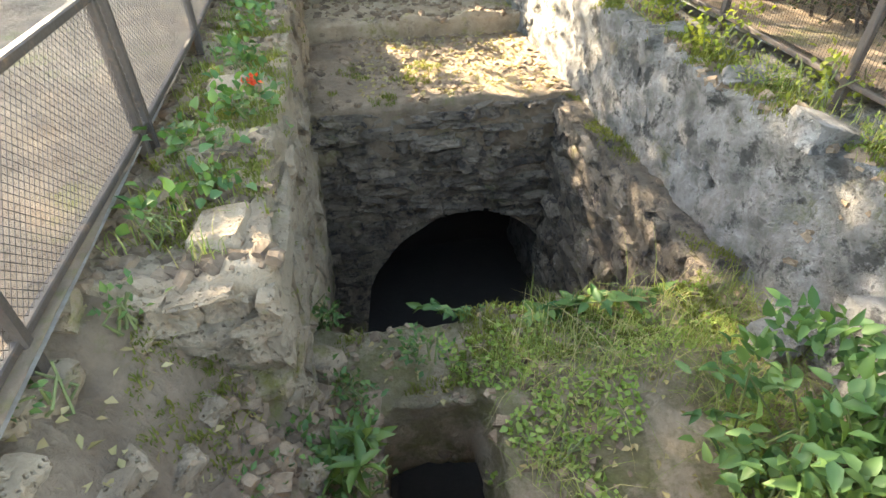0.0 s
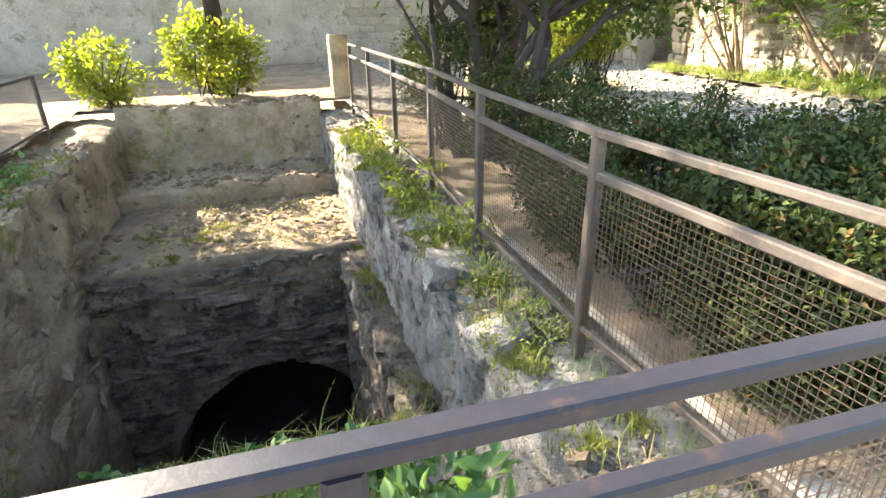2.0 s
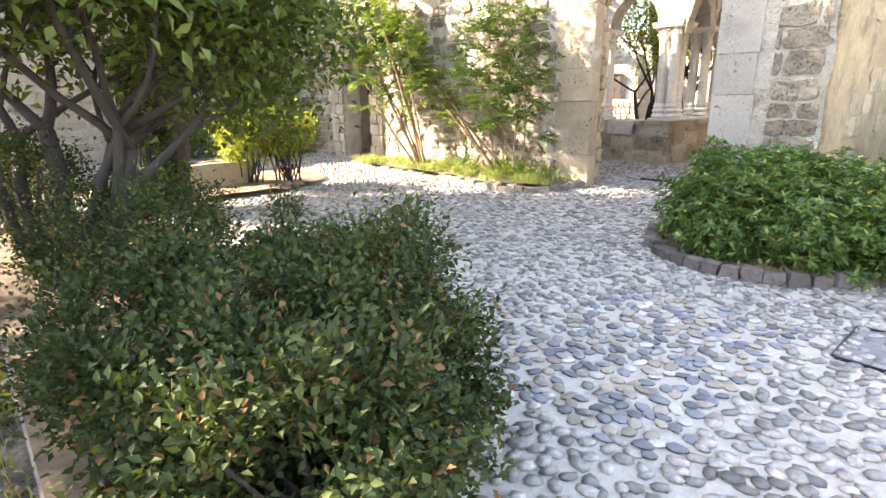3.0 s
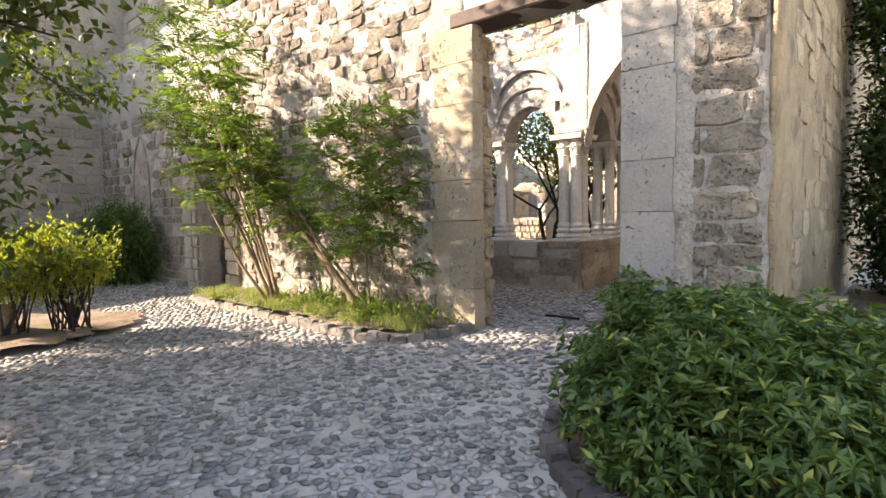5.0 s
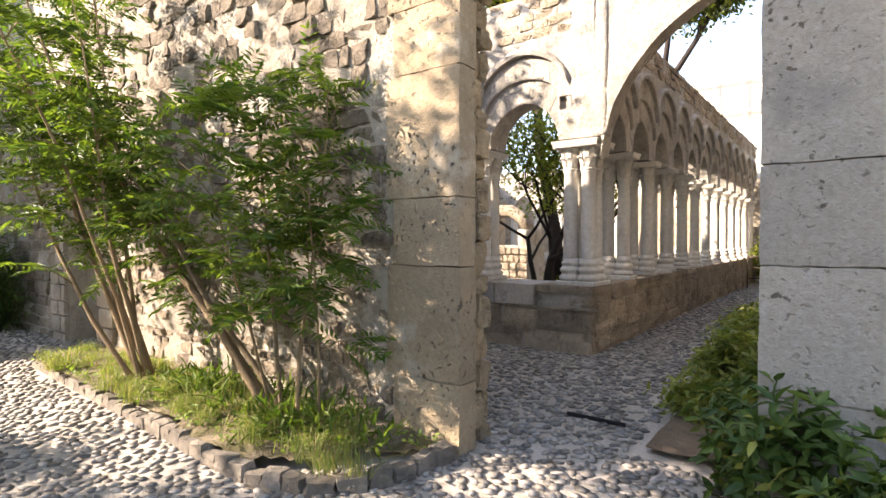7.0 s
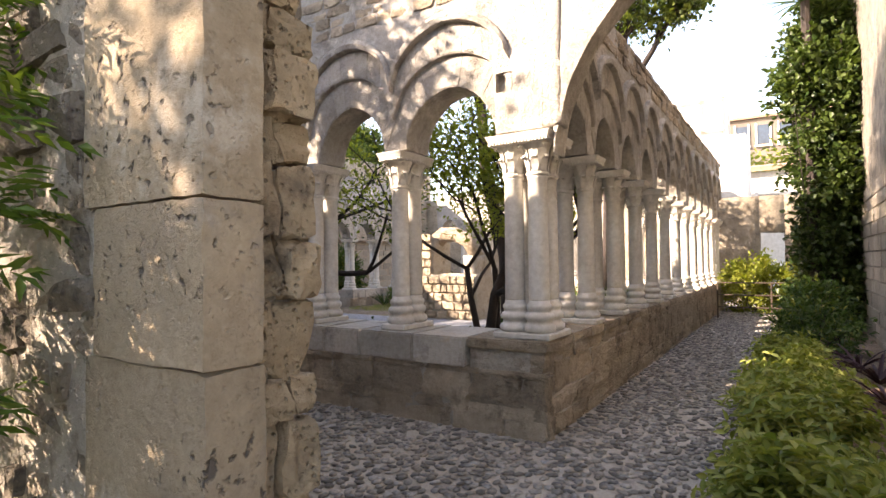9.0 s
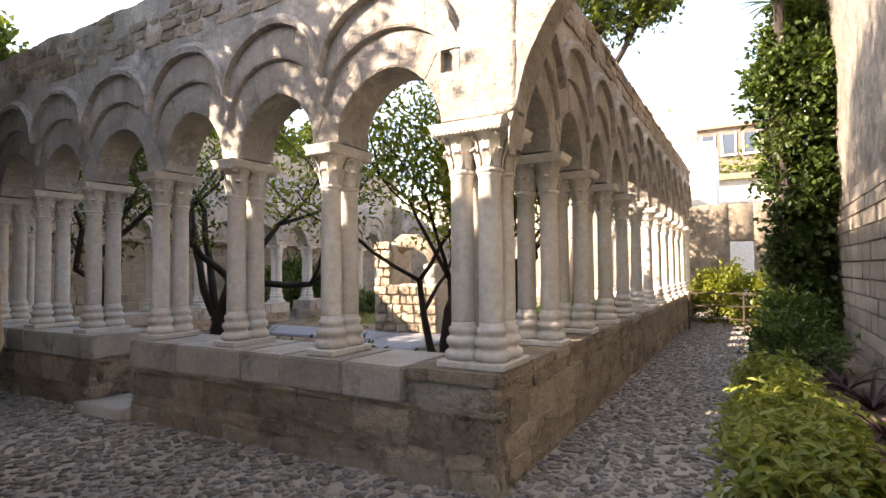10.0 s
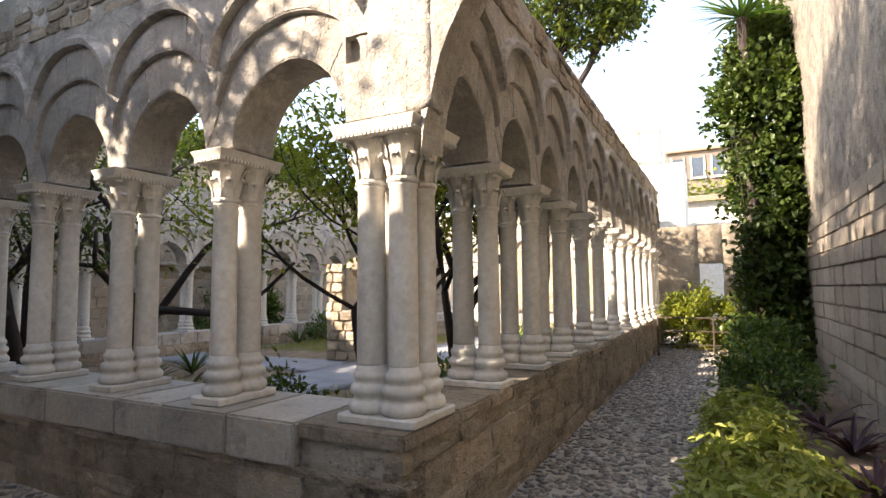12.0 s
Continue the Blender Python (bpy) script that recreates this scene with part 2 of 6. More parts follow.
M_CLOVER = leafy("tiny clover leaves", (0.17, 0.26, 0.06), (0.34, 0.40, 0.12), 0.5, 0.4)
M_PURPLE = leafy("purple leaves", (0.05, 0.02, 0.03), (0.09, 0.04, 0.05), 0.5, 0.2)
M_LITTER = leafy("dry leaves", (0.28, 0.19, 0.09), (0.42, 0.33, 0.18), 0.8, 0.2)
M_RED = leafy("red petals", (0.55, 0.05, 0.02), (0.6, 0.08, 0.03), 0.6, 0.3)

# ---- building helpers ----
RNG = np.random.default_rng(7)


def mesh_of(name, verts, faces, material, smooth=False):
    me = bpy.data.meshes.new(name)
    me.from_pydata([tuple(v) for v in verts], [], [tuple(f) for f in faces])
    me.update()
    if material:
        me.materials.append(material)
    if smooth:
        me.polygons.foreach_set("use_smooth", [True] * len(me.polygons))
    return me


def solid(name, verts, faces, material, parent=None, smooth=False, label=""):
    ob = new(name, mesh_of(name, verts, faces, material, smooth))
    if parent:
        ob.parent = parent
        ob.matrix_parent_inverse = parent.matrix_world.inverted()
    return tagged(ob, label)


def part(name, bm, material, parent=None, label="", smooth=False):
    me = bpy.data.meshes.new(name)
    bmesh.ops.recalc_face_normals(bm, faces=bm.faces)
    bm.to_mesh(me)
    bm.free()
    me.materials.append(material)
    if smooth:
        me.polygons.foreach_set("use_smooth", [True] * len(me.polygons))
    ob = new(name, me)
    if parent:
        ob.parent = parent
    return tagged(ob, label)


def piece(name, me, m, parent):
    ob = new(name, me)
    ob.parent = parent
    ob.matrix_basis = m
    return ob


def empty(name, loc=(0, 0, 0)):
    ob = new(name)
    ob.location = loc
    bpy.context.view_layer.update()
    return ob


def wob(p, freq, amp):
    return Vector(p) + noise.noise_vector(Vector(p) * freq) * amp


def grid_box(V, F, lo, hi, cell, amp=0.0, freq=2.5, skip=()):
    """Adds a box with finely divided faces, whose surface wobbles."""
    lo, hi = Vector(lo), Vector(hi)
    n = [max(1, int(round((hi[i] - lo[i]) / cell))) for i in range(3)]
    index = {}

    def vert(i, j, k):
        if (i, j, k) not in index:
            p = Vector([lo[a] + (hi[a] - lo[a]) * q / n[a] for a, q in enumerate((i, j, k))])
            index[(i, j, k)] = len(V)
            if amp:
                p = p + noise.noise_vector(p * freq) * amp + noise.noise_vector(p * freq * 4) * amp * 0.35
                if cell < 0.06:
                    p = p + noise.noise_vector(p * freq * 11) * amp * 0.22
            V.append(p)
        return index[(i, j, k)]

    for axis in range(3):
        u, v = (axis + 1) % 3, (axis + 2) % 3
        for side in (0, 1):
            if (axis, side) in skip:
                continue
            for a in range(n[u]):
                for b in range(n[v]):
                    q = []
                    for da, db in ((0, 0), (1, 0), (1, 1), (0, 1)):
                        c = [0, 0, 0]
                        c[axis], c[u], c[v] = side * n[axis], a + da, b + db
                        q.append(vert(*c))
                    F.append(q if side else q[::-1])


def rough_blocks(name, boxes, cell, amp, material, freq=2.5, parent=None, label="", smooth=True):
    V, F = [], []
    for lo, hi in boxes:
        grid_box(V, F, lo, hi, cell, amp, freq)
    return solid(name, V, F, material, parent, smooth, label)


def bevel_box(name, size, bev, material, parent=None, loc=(0, 0, 0), label=""):
    bm = bmesh.new()
    bmesh.ops.create_cube(bm, size=1)
    bmesh.ops.scale(bm, vec=size, verts=bm.verts)
    bmesh.ops.bevel(bm, geom=bm.edges[:], offset=bev, segments=1, affect='EDGES')
    bmesh.ops.translate(bm, vec=loc, verts=bm.verts)
    return part(name, bm, material, parent, label)


def stone_mesh(name, material, seed, rough=0.10, cuts=1):
    """A unit stone with worn, uneven faces."""
    bm = bmesh.new()
    bmesh.ops.create_cube(bm, size=1)
    bmesh.ops.subdivide_edges(bm, edges=bm.edges[:], cuts=cuts, use_grid_fill=True)
    off = Vector((seed * 7.3, seed * 3.1, seed * 1.7))
    for v in bm.verts:
        c = sum(abs(x) > 0.49 for x in v.co)
        if c == 3:
            v.co *= 0.90
        elif c == 2:
            v.co *= 0.955
        v.co += noise.noise_vector(v.co * 2.1 + off) * rough
        if cuts > 1:
            v.co += noise.noise_vector(v.co * 7 + off) * rough * 0.35
    me = bpy.data.meshes.new(name)
    bmesh.ops.recalc_face_normals(bm, faces=bm.faces)
    bm.to_mesh(me)
    bm.free()
    me.materials.append(material)
    return me


def stones_of(kind, material, n=6, rough=0.10, cuts=1):
    return [stone_mesh(kind, material, i + 1, rough, cuts) for i in range(n)]


def lay_stones(parent, name, meshes, normal, at, u0, u1, z0, z1, rows, lengths, depth=0.12, proud=0.02, joint=0.015,
               hole=None, seed=1, jitter=0.012, limit=300, fill=1.0, tilt=2.0):
    """Lays courses of stones on an upright face. normal: '-x', '+x', '-y' or '+y'; at: where the face stands."""
    r = random.Random(seed)
    sign = -1 if normal[0] == '-' else 1
    z, made, rest = z0, 0, []
    while z < z1 - 0.03:
        h = min(r.uniform(*rows), z1 - z)
        u = u0 - r.uniform(0, lengths[0])
        while u < u1:
            w = r.uniform(*lengths)
            a, b = max(u, u0), min(u + w, u1)
            u += w
            if b - a < 0.05 or r.random() > fill:
                continue
            uc, zc = (a + b) / 2, z + h / 2
            if hole and (hole(uc, zc) or hole(a + 0.02, zc) or hole(b - 0.02, zc) or hole(uc, zc + h * 0.4) or hole(uc, zc - h * 0.4)):
                continue
            d = depth * r.uniform(0.9, 1.1)
            off = at + sign * (proud + r.uniform(-jitter, jitter) - d / 2)
            loc = (off, uc, zc) if normal[1] == 'x' else (uc, off, zc)
            dim = (d, b - a - joint, h - joint) if normal[1] == 'x' else (b - a - joint, d, h - joint)
            m = pose(*loc, r.uniform(-tilt, tilt), r.uniform(-tilt, tilt), r.uniform(-tilt, tilt)) @ Matrix.Diagonal((*dim, 1))
            me = r.choice(meshes)
            if made < limit:
                piece(name, me, m, parent)
                made += 1
            else:
                rest.append((me, m))
        z += h
    if rest:
        join_pieces(name + "work", rest, parent)


def join_pieces(name, rest, parent):
    V, F = [], []
    cache = {}
    for me, m in rest:
        if me.name not in cache:
            cache[me.name] = ([v.co.copy() for v in me.vertices], [tuple(p.vertices) for p in me.polygons])
        vs, fs = cache[me.name]
        o = len(V)
        V.extend(m @ v for v in vs)
        F.extend(tuple(o + i for i in f) for f in fs)
    ob = solid(name, V, F, rest[0][0].materials[0], parent)
    return tagged(ob, kind="stuff")


def tube(V, F, pts, radii, sides=6):
    """Adds a tapered tube along points."""
    pts = [Vector(p) for p in pts]
    base = len(V)
    for i, p in enumerate(pts):
        d = (pts[min(i + 1, len(pts) - 1)] - pts[max(i - 1, 0)]).normalized()
        a = d.orthogonal().normalized() if i == 0 else (a - d * a.dot(d)).normalized()
        b = d.cross(a)
        for k in range(sides):
            t = 2 * math.pi * k / sides
            V.append(p + (a * math.cos(t) + b * math.sin(t)) * radii[i])
    for i in range(len(pts) - 1):
        for k in range(sides):
            q = base + i * sides
            F.append((q + k, q + (k + 1) % sides, q + sides + (k + 1) % sides, q + sides + k))
    F.append(tuple(base + k for k in range(sides))[::-1])
    F.append(tuple(base + (len(pts) - 1) * sides + k for k in range(sides)))


def leaves(name, pos, direc, length, width, material, parent=None, fold=0.25, label="", droop=0.0, fine=False):
    """A cloud of folded leaves: where each starts, the way that it points, its size."""
    pos, direc = np.asarray(pos, float), np.asarray(direc, float)
    n = len(pos)
    direc = direc / np.maximum(np.linalg.norm(direc, axis=1, keepdims=True), 1e-6)
    length = np.broadcast_to(np.asarray(length, float).reshape(-1, 1), (n, 1))
    width = np.broadcast_to(np.asarray(width, float).reshape(-1, 1), (n, 1))
    rnd = RNG.normal(size=(n, 3)) * 0.5 + np.array([0, 0, 1.0])
    side = np.cross(direc, rnd)
    side /= np.maximum(np.linalg.norm(side, axis=1, keepdims=True), 1e-6)
    up = np.cross(side, direc)
    tip = pos + direc * length - up * length * (0.14 + droop)
    if fine:
        c1 = pos + direc * length * 0.30 + up * length * 0.02
        c2 = pos + direc * length * 0.66 - up * length * (0.03 + droop * 0.4)
        a, b = side * width * 0.5, up * width * fold
        V = np.stack([pos, c1 - a + b, c2 - a * 0.8 + b * 0.8, tip, c2 + a * 0.8 + b * 0.8, c1 + a + b, (c1 + c2) / 2], 1).reshape(-1, 3)
        k = 7
        tri = [[0, 1, 6], [1, 2, 6], [2, 3, 6], [3, 4, 6], [4, 5, 6], [5, 0, 6]]
    else:
        mid = pos + direc * length * 0.45
        lf = mid + side * width * 0.5 + up * width * fold
        rt = mid - side * width * 0.5 + up * width * fold
        V = np.stack([pos, rt, tip, lf], 1).reshape(-1, 3)
        k = 4
        tri = [[0, 1, 2], [0, 2, 3]]
    i = np.arange(n)[:, None] * k
    F = np.concatenate([i + np.array([t]) for t in tri], 1).reshape(-1, 3)
    me = bpy.data.meshes.new(name)
    me.vertices.add(len(V))
    me.vertices.foreach_set("co", V.ravel())
    me.loops.add(len(F) * 3)
    me.loops.foreach_set("vertex_index", F.ravel())
    me.polygons.add(len(F))
    me.polygons.foreach_set("loop_start", np.arange(len(F)) * 3)
    me.update(calc_edges=True)
    me.materials.append(material)
    ob = new(name, me)
    if parent:
        ob.parent = parent
    return tagged(ob, label)


def clump_points(n, centre, radii, clumps, spread, rng, shell=0.55):
    """Points gathered in clumps round an ellipsoid, with gaps between, and the way outwards at each."""
    c = np.asarray(centre, float)
    d = rng.normal(size=(clumps, 3))
    d /= np.linalg.norm(d, axis=1, keepdims=True)
    k = c + d * np.asarray(radii) * (shell + (1 - shell) * rng.random((clumps, 1)) ** 0.6)
    j = rng.integers(0, clumps, n)
    p = k[j] + rng.normal(size=(n, 3)) * spread
    out = (p - c) / np.asarray(radii)
    return p, out


def bush(name, label, category, boxes, n, leaf, material, seed, twig_mat=None, ground=0.08, rosette=0, spread=0.09, twigs=20, group="", floppy=0.3):
    """A shrub: twigs from the ground and a crown of many leaves. boxes: (centre, radii, clumps)."""
    rng = np.random.default_rng(seed)
    base = boxes[0][0]
    ob = empty(name, (base[0], base[1], ground))
    P, D = [], []
    total = sum(b[2] for b in boxes)
    for c, rad, k in boxes:
        p, o = clump_points(int(n * k / total), c, rad, k, spread, rng, 0.5)
        keep = p[:, 2] > ground + 0.04
        P.append(p[keep])
        D.append(o[keep])
    P, D = np.concatenate(P), np.concatenate(D)
    if rosette:
        ax = D + np.array([0, 0, 0.8]) + rng.normal(size=D.shape) * 0.4
        ax /= np.linalg.norm(ax, axis=1, keepdims=True)
        side = np.cross(ax, rng.normal(size=ax.shape))
        side /= np.linalg.norm(side, axis=1, keepdims=True)
        oth = np.cross(ax, side)
        PP, DD = [], []
        for k in range(rosette):
            t = 2 * math.pi * k / rosette + rng.random((len(P), 1)) * 0.6
            DD.append(side * np.cos(t) + oth * np.sin(t) + ax * rng.uniform(0.1, 0.8, (len(P), 1)))
            PP.append(P)
        P, D = np.concatenate(PP), np.concatenate(DD)
    else:
        D = D * 0.6 + rng.normal(size=D.shape) * 0.7 + np.array([0, 0, floppy])
    o = np.array(ob.location)
    leaves("foliage", P - o, D, rng.uniform(0.7, 1.25, len(P)) * leaf[0], rng.uniform(0.75, 1.2, len(P)) * leaf[1], material, ob, fine=leaf[0] > 0.05 and len(P) < 60000)
    V, F = [], []
    if not twigs:
        return tagged(ob, label, category, group)
    single = twigs <= 12
    for k in range(twigs):
        if single:
            V, F = [], []
        c, rad, _ = boxes[rng.integers(0, len(boxes))]
        b0 = Vector((c[0] + rng.uniform(-0.4, 0.4) * rad[0], c[1] + rng.uniform(-0.4, 0.4) * rad[1], ground - 0.03)) - ob.location
        e = Vector((c[0] + rng.uniform(-0.85, 0.85) * rad[0], c[1] + rng.uniform(-0.85, 0.85) * rad[1], c[2] + rng.uniform(0, 0.8) * rad[2])) - ob.location
        m1 = b0.lerp(e, 0.5) + Vector(rng.normal(size=3)) * 0.05
        thick = 0.5 if twig_mat else 1.0
        tube(V, F, [b0, m1, e], [0.014 * thick, 0.010 * thick, 0.004], 5)
        if single:
            solid("stem", V, F, twig_mat or M_BARK, ob).matrix_parent_inverse = Matrix()
    if not single:
        solid("stem", V, F, twig_mat or M_BARK, ob).matrix_parent_inverse = Matrix()
    return tagged(ob, label, category, group)


def grow(V, F, start, direc, length, radius, depth, rng, tips, bend=0.25, split=(2, 3), lift=0.15, sides=7, shrink=0.72, keep=None):
    pts, rad = [Vector(start)], [radius]
    d = Vector(direc).normalized()
    steps = 4
    for i in range(steps):
        d = (d + Vector(rng.normal(size=3)) * bend * 0.5 + Vector((0, 0, lift * 0.3))).normalized()
        q = pts[-1] + d * length / steps
        if keep and not keep(q):
            d = Vector((d.x * -0.3, d.y * -0.3, abs(d.z) + 0.6)).normalized()
            q = pts[-1] + d * length / steps * 0.6
            if not keep(q):
                depth = 0
                break
        pts.append(q)
        rad.append(radius * (1 - (1 - shrink * 0.9) * (i + 1) / steps))
        if depth <= 1:
            tips.append((pts[-1].copy(), d.copy()))
    if len(pts) < 2:
        return
    tube(V, F, pts, rad, max(4, sides))
    if depth == 0:
        return
    for k in range(int(rng.integers(split[0], split[1] + 1))):
        a = d.orthogonal()
        a.rotate(Matrix.Rotation(rng.uniform(0, 6.28), 3, d))
        nd = (d + a * rng.uniform(0.45, 0.95)).normalized()
        grow(V, F, pts[-1 if k < 2 else -2], nd, length * rng.uniform(0.6, 0.85), rad[-1] * 0.75, depth - 1, rng, tips, bend, split, lift, sides - 1, shrink, keep)


def tree(name, label, at, stems, leaf, per_tip, spread, material, seed, depth=3, bark=None, length=1.2, radius=0.08, lift=0.15, crown_name="crown", keep=None, leaf_from=0.0):
    rng = np.random.default_rng(seed)
    ob = empty(name, at)
    o = Vector(at)
    inside = (lambda p: keep(p + o)) if keep else None
    V, F, tips = [], [], []
    for off, d, L, r in stems:
        grow(V, F, off, d, length * L, radius * r, depth, rng, tips, lift=lift, keep=inside)
    solid("trunk", V, F, bark or M_BARK, ob, True).matrix_parent_inverse = Matrix()
    P = np.array([t[0] for t in tips])
    D = np.array([t[1] for t in tips])
    j = np.repeat(np.arange(len(P)), per_tip)
    pos = P[j] + rng.normal(size=(len(j), 3)) * spread
    if keep:
        ok = np.array([keep(Vector(p) + o) for p in pos])
        pos, j = pos[ok], j[ok]
    pos, j = pos[pos[:, 2] > leaf_from], j[pos[:, 2] > leaf_from]
    dr = D[j] * 0.5 + rng.normal(size=(len(j), 3)) * 0.8 + np.array([0, 0, -0.15])
    leaves(crown_name, pos, dr, rng.uniform(0.7, 1.3, len(j)) * leaf[0], rng.uniform(0.7, 1.2, len(j)) * leaf[1], material, ob)
    return tagged(ob, label, "tree")


def crown_tree(name, label, at, top, boxes, n, leaf, material, seed, radius=0.14):
    """A tree whose limbs reach for the clumps of its crown. boxes: (centre, radii, clumps)."""
    rng = np.random.default_rng(seed)
    ob = empty(name, at)
    o, V, F = Vector(at), [], []
    t = Vector(top) - o
    trunk = [Vector((0, 0, -0.2)), t * 0.35 + Vector((0.1, -0.06, 0)), t * 0.7 + Vector((-0.06, 0.08, 0)), t]
    tube(V, F, trunk, [radius * 1.2, radius, radius * 0.85, radius * 0.65], 9)
    P, D = [], []
    total = sum(b[2] for b in boxes)
    for c, rad, k in boxes:
        d = rng.normal(size=(k, 3))
        d /= np.linalg.norm(d, axis=1, keepdims=True)
        spots = np.asarray(c) + d * np.asarray(rad) * rng.random((k, 1)) ** 0.4 - np.array(o)
        hub = Vector(c) - o
        fork = t.lerp(hub, 0.55) + Vector((0, 0, -0.25))
        tube(V, F, [t - Vector((0, 0, 0.3)), fork, hub], [radius * 0.6, radius * 0.45, radius * 0.3], 7)
        for s in spots:
            e = Vector(s)
            q = fork.lerp(hub, rng.random())
            tube(V, F, [q, q.lerp(e, 0.5) + Vector(rng.normal(size=3)) * 0.12, e], [radius * 0.22, radius * 0.14, 0.006], 5)
        j = rng.integers(0, k, int(n * k / total))
        P.append(spots[j] + rng.normal(size=(len(j), 3)) * 0.24)
        D.append(rng.normal(size=(len(j), 3)) + np.array([0, 0, -0.2]))
    P, D = np.concatenate(P), np.concatenate(D)
    solid("trunk", V, F, M_BARK, ob, True).matrix_parent_inverse = Matrix()
    leaves("crown", P, D, rng.uniform(0.7, 1.3, len(P)) * leaf[0], rng.uniform(0.7, 1.2, len(P)) * leaf[1], material, ob)
    return tagged(ob, label, "tree")


def drop(ob, p):
    """Sets points down on top of an object, and loses those that miss it."""
    bpy.context.view_layer.update()
    out = []
    for q in p:
        hit, loc, nor, _ = ob.ray_cast(Vector((q[0], q[1], q[2] + 0.6)), Vector((0, 0, -1)), distance=1.2)
        if hit:
            out.append((loc.x, loc.y, loc.z + (q[2] % 0.02)))
    return np.array(out)


def grass(name, label, pts, height, material, seed, blades=6, spread=0.03, lean=0.5, width=0.005):
    """Tufts of thin bent blades."""
    rng = np.random.default_rng(seed)
    p = np.repeat(np.asarray(pts, float), blades, 0)
    n = len(p)
    p = p + rng.normal(size=p.shape) * np.array([spread, spread, 0])
    a = rng.uniform(0, 2 * math.pi, n)
    out = np.stack([np.cos(a), np.sin(a), np.zeros(n)], 1)
    side = np.stack([-np.sin(a), np.cos(a), np.zeros(n)], 1) * width * 0.5
    h = (rng.uniform(0.5, 1.3, n) * height)[:, None]
    k = (np.abs(rng.normal(size=n)) * lean)[:, None]
    up = np.array([0, 0, 1.0])
    m = p + out * h * k * 0.25 + up * h * 0.55
    q = p + out * h * k * 0.75 + up * h * (1.0 - 0.35 * np.minimum(k, 1.2))
    V = np.stack([p - side, p + side, m + side * 0.9, m - side * 0.9, q], 1).reshape(-1, 3)
    F = []
    for i in range(n):
        o = 5 * i
        F += [(o, o + 1, o + 2, o + 3), (o + 3, o + 2, o + 4)]
    return tagged(solid(name, V, F, material), label, "grass", kind="stuff")

# ---- the ground ----
G = 0.08                      # level of the paving
PIT = (-0.80, 0.20, 2.85, 8.30)


GW = G + 0.11                 # level of the cloister walk


def rise(x):
    """How far the floor has risen at x, on its way up to the doorway."""
    t = min(1.0, max(0.0, (x - 7.6) / 2.0))
    return (GW - G) * t * t * (3 - 2 * t)


def make_ground():
    xs = (-150.0, PIT[0], PIT[2], 7.6, 8.0, 8.4, 8.8, 9.2, 9.6, 160.0)
    ys = (-150.0, PIT[1], PIT[3], 160.0)
    V = [(x, y, G - 0.02 + rise(x)) for y in ys for x in xs]
    F, k = [], len(xs)
    for j in range(3):
        for i in range(k - 1):
            if (i, j) != (1, 1):
                a = j * k + i
                F.append((a, a + 1, a + k + 1, a + k))
    ob = solid("ground", V, F, M_MORTAR)
    return tagged(ob, "courtyard floor of river cobbles set in pale mortar", "cobbled floor", kind="structure")


ground = make_ground()


def bed_a(x, y):              # bed with the glossy shrub beside the doorway
    return ((x - 8.5) / 1.36) ** 2 + ((y - 1.0) / 1.04) ** 2 < 1 or (8.4 < x < 9.6 and -0.2 < y < 1.9)


def bed_b(x, y):              # long bed along the doorway wall
    return 9.56 > x > 8.62 + 0.03 * (y - 4.4) and 3.92 < y < 9.0 and not (y < 4.7 and x < 9.4 - 0.9 * (y - 3.92))


def bed_c(x, y):              # earth island with the shrub and the trough
    return ((x - 5.9) / 2.0) ** 2 + ((y - 8.4) / 1.35) ** 2 < 1


def bed_d(x, y):              # earth under the box bush and the tree
    return x > 2.85 and ((x - 3.2) / 1.25) ** 2 + ((y - 3.7) / 3.5) ** 2 < 1


def paved(x, y):
    if PIT[0] - 0.1 < x < PIT[2] + 0.05 and y > PIT[1] - 0.1:
        return False
    if bed_a(x, y) or bed_b(x, y) or bed_c(x, y) or bed_d(x, y):
        return False
    if x < 9.5:
        return -3.0 < y < 14.8
    if x < 9.95:
        return 2.2 < y < 3.9 or 9.25 < y < 10.15
    if x < 12.84:
        return 3.05 < y < 12 or (y > 2.0 and x < 10.2)
    return 3.05 < y < 4.3 and x < 27


def pebble_mesh(seed, material):
    bm = bmesh.new()
    bmesh.ops.create_icosphere(bm, subdivisions=1, radius=0.5)
    for v in bm.verts:
        v.co += noise.noise_vector(v.co * 1.8 + Vector((seed * 5.1, 0, seed))) * 0.13
        if v.co.z < -0.1:
            v.co.z = -0.1
    me = bpy.data.meshes.new("pebble")
    bm.to_mesh(me)
    bm.free()
    me.materials.append(material)
    me.polygons.foreach_set("use_smooth", [True] * len(me.polygons))
    return me


